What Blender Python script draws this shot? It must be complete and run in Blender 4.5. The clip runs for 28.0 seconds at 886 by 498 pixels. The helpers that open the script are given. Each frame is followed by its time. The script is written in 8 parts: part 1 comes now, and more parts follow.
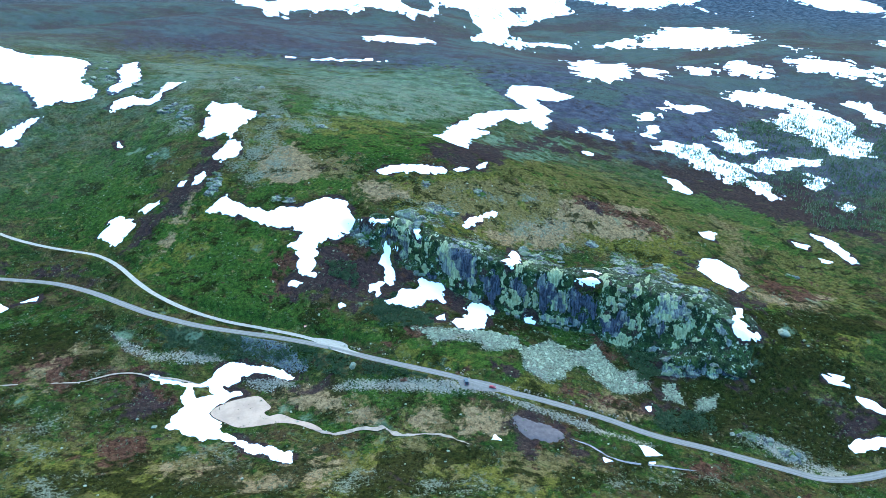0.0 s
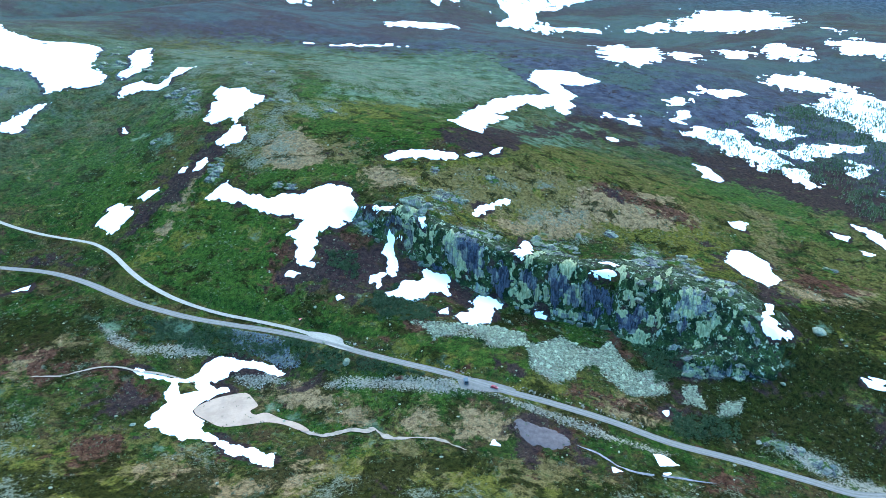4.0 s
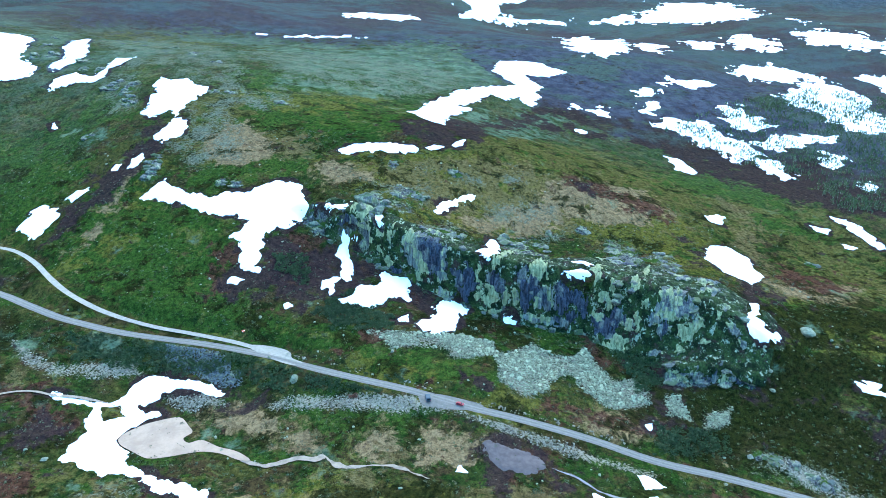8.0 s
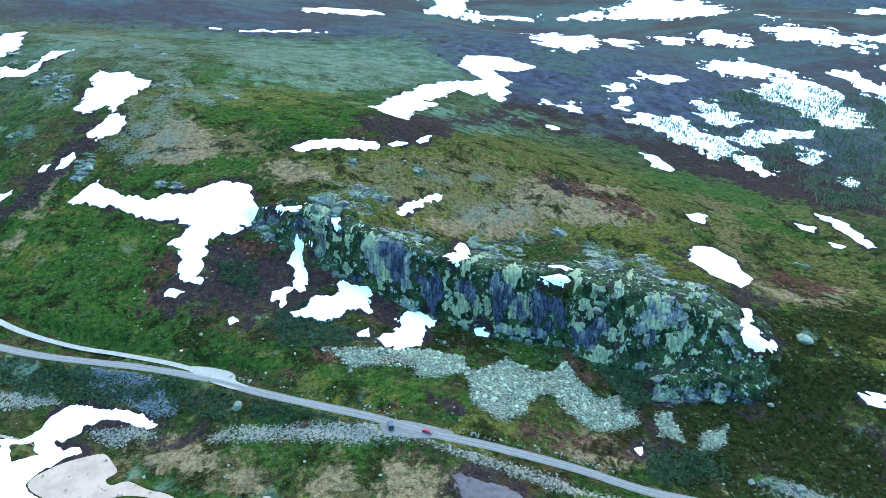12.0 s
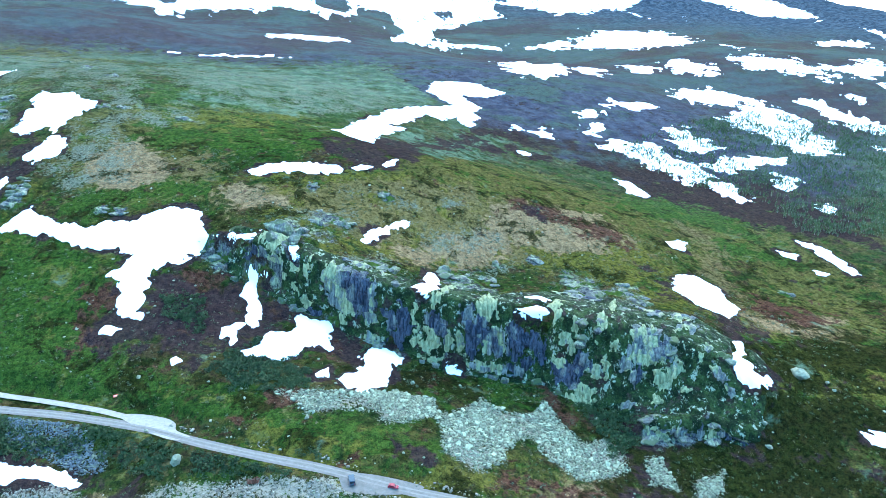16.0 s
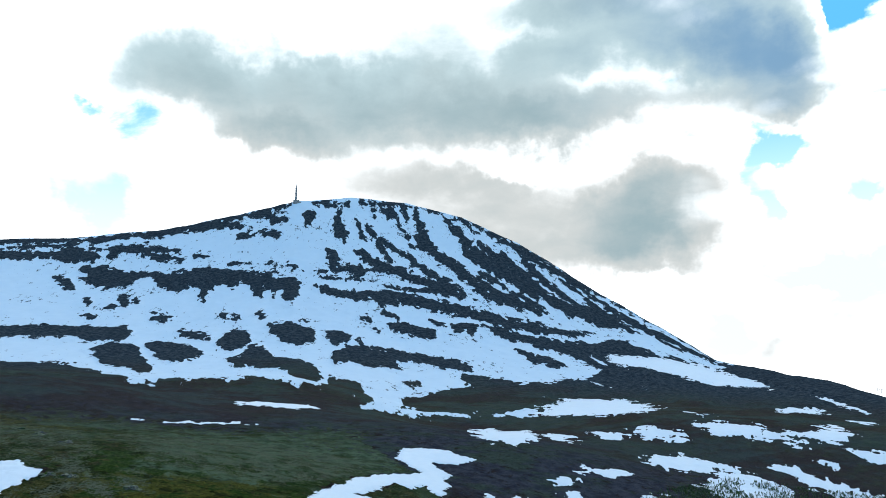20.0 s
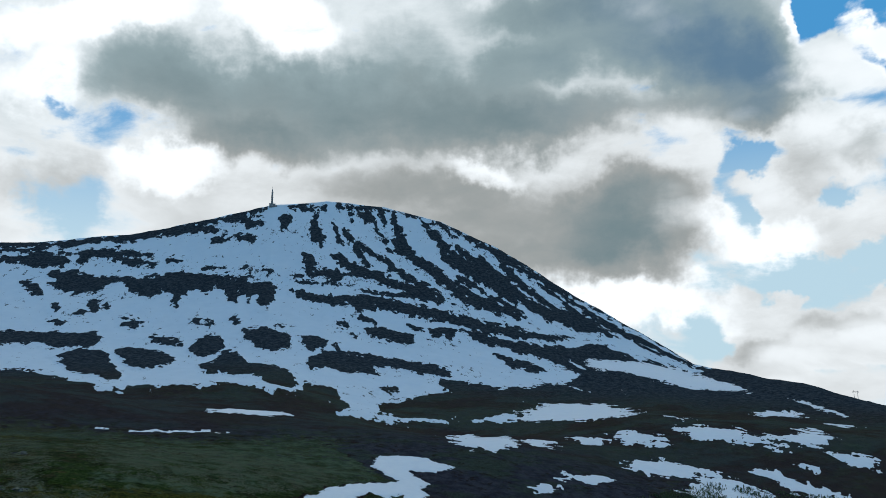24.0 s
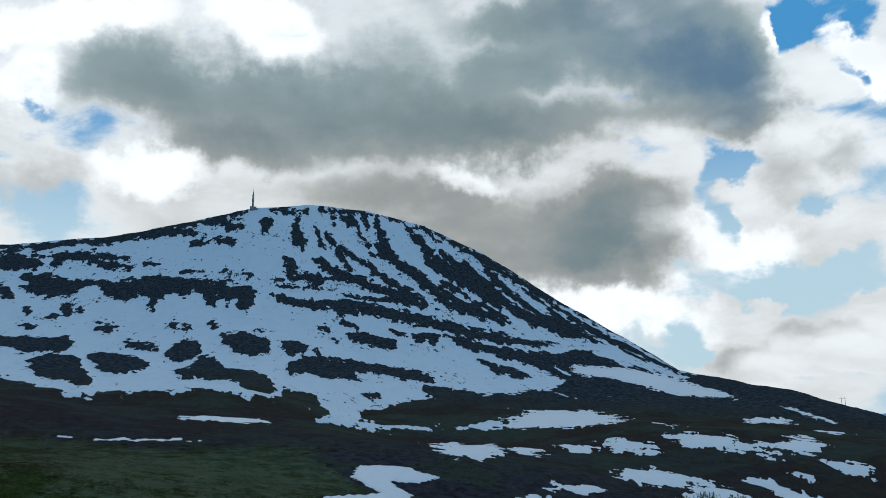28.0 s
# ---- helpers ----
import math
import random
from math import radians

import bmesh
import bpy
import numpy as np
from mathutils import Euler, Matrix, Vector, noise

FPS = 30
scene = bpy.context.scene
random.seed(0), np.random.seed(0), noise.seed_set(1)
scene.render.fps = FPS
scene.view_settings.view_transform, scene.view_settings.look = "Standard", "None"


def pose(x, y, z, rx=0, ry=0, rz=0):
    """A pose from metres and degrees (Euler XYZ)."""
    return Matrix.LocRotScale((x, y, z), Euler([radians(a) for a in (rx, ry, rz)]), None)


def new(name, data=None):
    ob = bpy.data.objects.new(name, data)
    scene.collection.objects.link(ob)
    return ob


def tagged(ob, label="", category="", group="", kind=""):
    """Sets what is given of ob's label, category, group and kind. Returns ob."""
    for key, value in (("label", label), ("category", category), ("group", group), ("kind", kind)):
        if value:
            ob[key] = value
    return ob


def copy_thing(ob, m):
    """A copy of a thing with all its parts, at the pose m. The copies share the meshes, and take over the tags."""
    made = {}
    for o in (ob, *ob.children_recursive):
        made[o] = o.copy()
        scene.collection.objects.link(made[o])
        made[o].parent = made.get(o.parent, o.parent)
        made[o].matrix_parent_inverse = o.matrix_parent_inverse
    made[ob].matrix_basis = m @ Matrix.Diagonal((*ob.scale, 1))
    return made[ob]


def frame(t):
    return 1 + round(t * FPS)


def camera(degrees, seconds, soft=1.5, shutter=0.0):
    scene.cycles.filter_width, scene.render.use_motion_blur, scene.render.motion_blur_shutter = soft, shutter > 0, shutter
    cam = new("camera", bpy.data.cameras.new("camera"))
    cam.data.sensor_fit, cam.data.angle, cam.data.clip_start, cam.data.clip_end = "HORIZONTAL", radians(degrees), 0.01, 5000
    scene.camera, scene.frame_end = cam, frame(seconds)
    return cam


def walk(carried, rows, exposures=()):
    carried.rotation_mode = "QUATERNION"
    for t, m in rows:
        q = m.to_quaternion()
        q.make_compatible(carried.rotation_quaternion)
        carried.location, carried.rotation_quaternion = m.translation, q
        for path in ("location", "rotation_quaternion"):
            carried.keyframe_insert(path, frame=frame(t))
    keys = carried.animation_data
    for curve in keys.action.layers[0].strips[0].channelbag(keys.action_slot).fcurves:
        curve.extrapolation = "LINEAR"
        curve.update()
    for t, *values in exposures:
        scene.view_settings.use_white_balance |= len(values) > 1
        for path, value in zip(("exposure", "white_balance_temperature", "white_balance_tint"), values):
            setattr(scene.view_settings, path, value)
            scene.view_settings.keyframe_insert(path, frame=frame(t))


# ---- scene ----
cam = camera(64.61, 28.0, soft=0.85)


def shot(x, y, z, yaw, pitch, roll):
    return pose(x, y, z, 0, 0, yaw) @ pose(0, 0, 0, 90 + pitch) @ pose(0, 0, 0, 0, 0, roll)


PATH = [
    (0, shot(-18.69, -19.45, 212.54, -3.736, -20.131, 0.028)),
    (0.5, shot(-12.37, -17.37, 211.21, -1.23, -20.206, -0.14)),
    (1, shot(-8.72, -14.54, 209.59, -0.249, -20.308, -0.341)),
    (1.5, shot(-5.91, -11.37, 207.82, 0.592, -20.374, -0.504)),
    (2, shot(-3.39, -7.89, 206.25, 0.86, -20.479, -0.611)),
    (2.5, shot(-1.54, -4.14, 204.63, 0.447, -20.557, -0.669)),
    (3, shot(0, -0, 202.89, -0, -20.636, -0.727)),
    (3.5, shot(1.25, 4, 201.39, -0.391, -20.706, -0.728)),
    (5.5, shot(4.97, 22.35, 194.92, -1.914, -20.858, -0.735)),
    (6, shot(5.63, 27.49, 193.18, -2.162, -20.883, -0.735)),
    (6.5, shot(6.38, 32.18, 191.43, -2.49, -20.891, -0.717)),
    (7, shot(7.08, 37.24, 189.66, -2.872, -20.894, -0.695)),
    (7.5, shot(7.7, 42.12, 188.01, -3.233, -20.898, -0.682)),
    (8, shot(8.19, 47.15, 186.49, -3.646, -20.93, -0.678)),
    (8.5, shot(8.83, 52.14, 184.84, -3.979, -20.928, -0.666)),
    (9, shot(9.5, 57.07, 183.13, -4.296, -20.898, -0.662)),
    (9.5, shot(10.22, 61.75, 181.54, -4.613, -20.89, -0.644)),
    (10, shot(10.79, 66.74, 180.02, -4.986, -20.883, -0.627)),
    (10.5, shot(11.47, 71.66, 178.35, -5.321, -20.867, -0.588)),
    (11, shot(12.2, 76.67, 176.59, -5.673, -20.853, -0.577)),
    (11.5, shot(12.98, 81.32, 174.98, -5.991, -20.833, -0.563)),
    (12, shot(13.73, 86.19, 173.21, -6.332, -20.79, -0.52)),
    (12.5, shot(14.43, 90.78, 171.39, -6.655, -20.742, -0.525)),
    (14.5, shot(17.06, 106.72, 164.55, -7.871, -23.379, -0.295)),
    (15, shot(17.28, 109.74, 163.17, -8.231, -23.419, -0.17)),
    (15.5, shot(17.35, 112.97, 162.44, -8.599, -22.908, -0.063)),
    (16, shot(17.46, 115.7, 161.37, -9.062, -18.259, 0.075)),
    (16.5, shot(17.53, 117.98, 160.56, -9.389, -13.872, 0.151)),
    (17, shot(17.62, 119.78, 160.4, -9.859, -9.082, 0.225)),
    (17.5, shot(17.74, 121.19, 160.41, -10.158, -4.658, 0.264)),
    (18, shot(17.66, 122.67, 160.38, -10.51, 0.18, 0.239)),
    (18.5, shot(17.5, 123.94, 160.32, -10.796, 4.675, 0.216)),
    (19, shot(17.26, 125.05, 159.55, -11.109, 9.649, 0.179)),
    (19.5, shot(17.25, 126.03, 158.09, -11.345, 11.204, 0.079)),
    (20, shot(17.57, 127.05, 157.14, -11.571, 11.269, 0.058)),
    (20.5, shot(17.99, 128.24, 156.48, -11.8, 11.32, 0.001)),
    (21, shot(18.25, 129.69, 156.27, -12.049, 11.354, -0.053)),
    (21.5, shot(18.47, 131.44, 156.35, -12.292, 11.37, -0.143)),
    (23.5, shot(22.59, 144.86, 157.34, -13.176, 11.624, -0.302)),
    (24, shot(23.07, 149.19, 156.96, -13.387, 11.7, -0.31)),
    (24.5, shot(23.71, 153.57, 156.68, -13.576, 11.779, -0.283)),
    (25, shot(24.45, 158.09, 156.53, -13.769, 11.847, -0.277)),
    (25.5, shot(25.3, 162.71, 156.59, -13.954, 11.911, -0.315)),
    (26, shot(26.27, 167.53, 156.53, -14.132, 11.97, -0.298)),
    (26.5, shot(27.32, 172.66, 156.38, -14.294, 12.042, -0.336)),
    (27, shot(28.47, 177.66, 156.31, -14.448, 12.112, -0.304)),
    (27.5, shot(29.43, 182.52, 156.31, -14.603, 12.175, -0.312)),
    (28, shot(29.97, 187.26, 156.34, -14.8, 12.216, -0.329)),
]
walk(cam, PATH, [(0, 1.05, 5190, 7), (12.5, 1.1, 5190, 7), (14.5, 1.42, 5190, 7), (16, 1.42, 5190, 7), (17, 1.1, 5500, 6), (18, 0.38, 6000, 7), (19, -0.48, 6200, 8), (20, -1.0, 6000, 8), (21.5, -1.55, 5950, 7), (24, -1.93, 5950, 7), (28, -2.0, 5950, 7)])

# ---- light ----
# cloud banks: bearing and height on a plane ahead, their reach, their thickness
THICK = [
    (-0.476, 0.475, 0.131, 0.086, 0.80),
    (-0.299, 0.427, 0.216, 0.084, 0.90),
    (-0.321, 0.363, 0.103, 0.045, 0.80),
    (-0.083, 0.452, 0.216, 0.104, 0.55),
    (0.020, 0.405, 0.171, 0.064, 0.75),
    (0.142, 0.478, 0.086, 0.047, 0.60),
    (0.174, 0.395, 0.170, 0.046, 0.70),
    (0.312, 0.552, 0.227, 0.108, 1.00),
    (0.408, 0.456, 0.111, 0.104, 1.10),
    (0.480, 0.483, 0.060, 0.076, 0.70),
    (0.454, 0.392, 0.051, 0.036, 0.60),
    (0.137, 0.583, 0.176, 0.049, 0.50),
    (0.085, 0.246, 0.264, 0.078, 0.60),
    (0.250, 0.245, 0.124, 0.060, 0.80),
    (0.231, 0.194, 0.114, 0.042, 0.60),
]
THICK += [
    (-0.082, 0.308, 0.168, 0.035, 0.35),
    (0.083, 0.179, 0.082, 0.033, 0.40),
    (0.595, 0.372, 0.075, 0.036, 0.40),
    (0.506, 0.329, 0.050, 0.044, 0.30),
    (0.424, 0.079, 0.056, 0.024, 0.35),
    (0.544, 0.094, 0.063, 0.024, 0.25),
    (-0.642, 0.313, 0.077, 0.045, 0.30),
    (-0.576, 0.592, 0.224, 0.050, -1.00),
    (-0.279, 0.568, 0.080, 0.059, -1.10),
    (-0.645, 0.487, 0.071, 0.057, -0.90),
    (-0.464, 0.329, 0.102, 0.036, -0.80),
    (0.019, 0.325, 0.067, 0.022, -0.50),
    (0.437, 0.218, 0.082, 0.051, -1.00),
    (0.260, 0.136, 0.161, 0.033, -0.80),
    (0.547, 0.549, 0.026, 0.048, -0.80),
    (0.649, 0.528, 0.052, 0.048, -0.80),
]
HOLES = [
    (0.575, 0.568, 0.052, 0.078, 1.10),
    (0.655, 0.576, 0.052, 0.059, 0.90),
    (0.629, 0.510, 0.034, 0.024, 0.70),
    (0.402, 0.286, 0.046, 0.066, 0.90),
    (0.430, 0.321, 0.038, 0.031, 0.70),
    (0.535, 0.294, 0.033, 0.048, 0.80),
    (0.490, 0.184, 0.057, 0.050, 0.80),
    (0.571, 0.183, 0.089, 0.042, 0.80),
    (0.304, 0.080, 0.111, 0.040, 0.40),
    (0.363, 0.111, 0.056, 0.037, 0.60),
    (0.533, 0.134, 0.048, 0.020, 0.50),
    (-0.629, 0.430, 0.035, 0.017, 0.40),
]
HOLES += [
    (-0.554, 0.375, 0.052, 0.046, 0.30),
    (-0.620, 0.278, 0.076, 0.053, 0.55),
    (-0.666, 0.376, 0.035, 0.027, 0.30),
    (0.452, 0.286, 0.037, 0.044, -0.70),
    (0.563, 0.251, 0.049, 0.039, -0.80),
    (0.419, 0.119, 0.048, 0.033, -0.80),
    (0.486, 0.143, 0.032, 0.016, -0.80),
    (0.598, 0.142, 0.032, 0.025, -0.70),
    (0.544, 0.094, 0.063, 0.024, -0.50),
    (0.514, 0.039, 0.157, 0.024, -0.40),
    (0.538, 0.549, 0.017, 0.039, -0.80),
    (0.656, 0.519, 0.022, 0.033, -0.80),
]


class Nodes:
    """Short calls for building a node tree."""

    def __init__(self, tree):
        self.n, self.l = tree.nodes, tree.links

    def put(self, sock, v):
        if isinstance(v, bpy.types.NodeSocket):
            self.l.new(v, sock)
        elif v is not None:
            if sock.type == "RGBA" and len(v) == 3:
                v = (*v, 1)
            sock.default_value = v

    def math(self, op, a, b=None, c=None, clamp=False):
        k = self.n.new("ShaderNodeMath")
        k.operation, k.use_clamp = op, clamp
        for i, v in enumerate((a, b, c)):
            self.put(k.inputs[i], v)
        return k.outputs[0]

    def vec(self, op, a, b=None):
        k = self.n.new("ShaderNodeVectorMath")
        k.operation = op
        self.put(k.inputs[0], a)
        if op == "SCALE":
            self.put(k.inputs[3], b)
        else:
            self.put(k.inputs[1], b)
        return k.outputs["Value"] if op in ("LENGTH", "DOT_PRODUCT") else k.outputs[0]

    def noise(self, v, scale, detail=4, rough=0.55, dist=0.0, color=False):
        k = self.n.new("ShaderNodeTexNoise")
        self.put(k.inputs["Vector"], v)
        k.inputs["Scale"].default_value, k.inputs["Detail"].default_value = scale, detail
        k.inputs["Roughness"].default_value, k.inputs["Distortion"].default_value = rough, dist
        return k.outputs[1 if color else 0]

    def voronoi(self, v, scale, out=0, rnd=1.0):
        k = self.n.new("ShaderNodeTexVoronoi")
        self.put(k.inputs["Vector"], v)
        k.inputs["Scale"].default_value, k.inputs["Randomness"].default_value = scale, rnd
        return k.outputs[out]

    def step(self, v, lo, hi, a=0.0, b=1.0):
        k = self.n.new("ShaderNodeMapRange")
        k.interpolation_type = "SMOOTHSTEP"
        for i, q in enumerate((v, lo, hi, a, b)):
            self.put(k.inputs[i], q)
        return k.outputs[0]

    def mix(self, f, a, b, mode="MIX"):
        k = self.n.new("ShaderNodeMix")
        k.data_type, k.blend_type = "RGBA", mode
        self.put(k.inputs[0], f), self.put(k.inputs[6], a), self.put(k.inputs[7], b)
        return k.outputs[2]

    def scaled(self, v, s):
        k = self.n.new("ShaderNodeMapping")
        self.put(k.inputs[0], v)
        k.inputs["Scale"].default_value = s
        return k.outputs[0]

    def attr(self, name, out=2):
        k = self.n.new("ShaderNodeAttribute")
        k.attribute_name = name
        return k.outputs[out]

    def split(self, v, kind="ShaderNodeSeparateXYZ"):
        k = self.n.new(kind)
        self.put(k.inputs[0], v)
        return k.outputs


world = bpy.data.worlds.new("sky")
scene.world = world
world.use_nodes = True
W = Nodes(world.node_tree)
coord = W.n.new("ShaderNodeTexCoord").outputs["Generated"]
turn = W.n.new("ShaderNodeMapping")
turn.inputs["Rotation"].default_value = (0, 0, radians(14.8))
W.put(turn.inputs[0], coord)
wd = turn.outputs[0]
warp = W.vec("SCALE", W.vec("SUBTRACT", W.noise(wd, 5, 6, 0.6, color=True), (0.5, 0.5, 0.5)), 0.22)
ws = W.split(W.vec("ADD", wd, warp))
ahead = W.split(wd)[1]
wu, wv = W.math("DIVIDE", ws[0], ahead), W.math("DIVIDE", ws[2], ahead)


def bank(rows):
    total = None
    for u, v, ru, rv, w in rows:
        a = W.math("DIVIDE", W.math("SUBTRACT", wu, u), ru)
        b = W.math("DIVIDE", W.math("SUBTRACT", wv, v), rv)
        r = W.math("SQRT", W.math("ADD", W.math("MULTIPLY", a, a), W.math("MULTIPLY", b, b)))
        one = W.step(r, 0.25, 1.25, w, 0.0)
        total = one if total is None else W.math("ADD", total, one)
    return total


flat = W.scaled(wd, (1, 1, 2.2))
puff = W.noise(flat, 7, 9, 0.62, 0.3)
billow = W.noise(flat, 2.2, 6, 0.55)
thick = W.math("ADD", bank(THICK), W.math("MULTIPLY", W.math("SUBTRACT", puff, 0.5), 0.8))
thick = W.math("ADD", thick, W.math("MULTIPLY", W.math("SUBTRACT", billow, 0.45), 0.7))
hole = W.math("ADD", W.math("MULTIPLY", bank(HOLES), 1.4), W.math("MULTIPLY", W.math("SUBTRACT", 0.52, puff), 3.0))
hole = W.math("ADD", hole, W.step(ahead, 0.4, -0.3, 0.0, 1.1))
hole = W.math("SUBTRACT", hole, W.math("MULTIPLY", W.math("MAXIMUM", thick, 0.0), 0.6))
east = W.step(wu, 0.22, 0.42)
cell = W.voronoi(W.vec("ADD", flat, W.vec("SCALE", warp, 0.5)), 6.5)
cell = W.math("ADD", W.math("MULTIPLY", cell, 0.6), W.math("MULTIPLY", W.voronoi(W.vec("ADD", flat, W.vec("SCALE", warp, 0.4)), 15), 0.4))
hole = W.math("ADD", hole, W.math("MULTIPLY", east, W.math("MULTIPLY", W.math("SUBTRACT", cell, 0.56), 2.8)))
sky = W.n.new("ShaderNodeTexSky")
sky.sky_type, sky.sun_disc, sky.sun_elevation, sky.sun_rotation = "NISHITA", False, radians(34), radians(0)
cloud = W.mix(W.step(thick, -0.5, 0.75), (34, 33.4, 32.3), W.mix(W.step(wv, 0.3, 0.5), (11.9, 11.6, 10.7), (9.7, 11.7, 11.7)))
cloud = W.mix(W.math("MULTIPLY", east, W.step(cell, 0.5, 0.2, 0, 0.8)), cloud, (30, 29.5, 28.5))
curl = W.noise(flat, 16, 8, 0.65, 0.5)
thick = W.math("ADD", thick, W.math("MULTIPLY", W.math("SUBTRACT", curl, 0.5), 0.5))
cloud = W.mix(W.step(thick, 0.3, 1.9), cloud, W.mix(W.math("MULTIPLY", W.step(wu, 0.05, 0.4), W.step(wv, 0.28, 0.5)), (5.6, 7.3, 7.5), (3.9, 6.4, 8.9)))
blue = W.mix(0.85, sky.outputs[0], W.mix(W.step(W.split(wd)[2], 0.16, 0.42), (18, 23, 25), (2.6, 10.4, 20)))
air = W.mix(W.step(hole, 0.15, 0.95), cloud, blue)
W.put(W.n["Background"].inputs[0], air)
W.n["Background"].inputs[1].default_value = 0.125

sun = new("sun", bpy.data.lights.new("sun", "SUN"))
sun.data.energy, sun.data.angle, sun.data.color = 0.5, radians(20), (1, 0.96, 0.9)
sun.matrix_world = pose(0, 0, 900, -56, 0, 0)


# ---- noise ----
def hash2(ix, iy, seed):
    h = (ix.astype(np.int64) * 374761393 + iy.astype(np.int64) * 668265263 + seed * 1442695041) & 0x7FFFFFFF
    h = ((h ^ (h >> 13)) * 1274126177) & 0x7FFFFFFF
    return ((h ^ (h >> 16)) & 0xFFFF) / 65535.0


def vnoise(x, y, seed=0):
    ix, iy = np.floor(x), np.floor(y)
    u, v = x - ix, y - iy
    u, v = u * u * (3 - 2 * u), v * v * (3 - 2 * v)
    a, b = hash2(ix, iy, seed), hash2(ix + 1, iy, seed)
    c, d = hash2(ix, iy + 1, seed), hash2(ix + 1, iy + 1, seed)
    return (a + (b - a) * u) * (1 - v) + (c + (d - c) * u) * v


def fbm(x, y, octaves=4, seed=0, gain=0.5):
    total, amp, norm = 0.0, 1.0, 0.0
    for k in range(octaves):
        total = total + amp * (vnoise(x, y, seed + 17 * k) - 0.5)
        norm += amp
        x, y, amp = x * 2.03 + 11.3, y * 2.03 - 7.1, amp * gain
    return total / norm * 2


def smooth(t):
    t = np.clip(t, 0, 1)
    return t * t * (3 - 2 * t)


# ---- materials ----
def principled(name):
    m = bpy.data.materials.new(name)
    m.use_nodes = True
    return m, Nodes(m.node_tree), m.node_tree.nodes["Principled BSDF"]


def finish(N, b, color, rough, height=None, dist=0.1, strength=0.6, spec=0.25):
    N.put(b.inputs["Base Color"], color), N.put(b.inputs["Roughness"], rough)
    b.inputs["Specular IOR Level"].default_value = spec
    if height is not None:
        k = N.n.new("ShaderNodeBump")
        k.inputs["Distance"].default_value, k.inputs["Strength"].default_value = dist, strength
        N.put(k.inputs["Height"], height)
        N.put(b.inputs["Normal"], k.outputs[0])


def position(N):
    return N.n.new("ShaderNodeNewGeometry").outputs["Position"]


def rock_colour(N, p):
    up = N.scaled(p, (1, 1, 0.12))
    streak = N.noise(up, 0.7, 7, 0.72, 0.3)
    lichen = N.noise(N.scaled(p, (1, 1, 0.3)), 0.17, 8, 0.74)
    c = N.mix(N.step(streak, 0.42, 0.58), (0.016, 0.017, 0.02), (0.075, 0.078, 0.074))
    c = N.mix(N.step(lichen, 0.51, 0.55), c, N.mix(N.step(streak, 0.35, 0.65), (0.058, 0.068, 0.044), (0.19, 0.206, 0.12)))
    c = N.mix(N.step(N.noise(p, 0.6, 6, 0.75), 0.6, 0.68), c, (0.19, 0.2, 0.145))
    moss = N.mix(N.noise(p, 0.5, 5), (0.014, 0.028, 0.007), (0.04, 0.062, 0.012))
    return N.mix(N.step(N.noise(p, 0.11, 7, 0.68), 0.49, 0.56), c, moss), N.math("ADD", streak, N.math("MULTIPLY", lichen, 0.5))


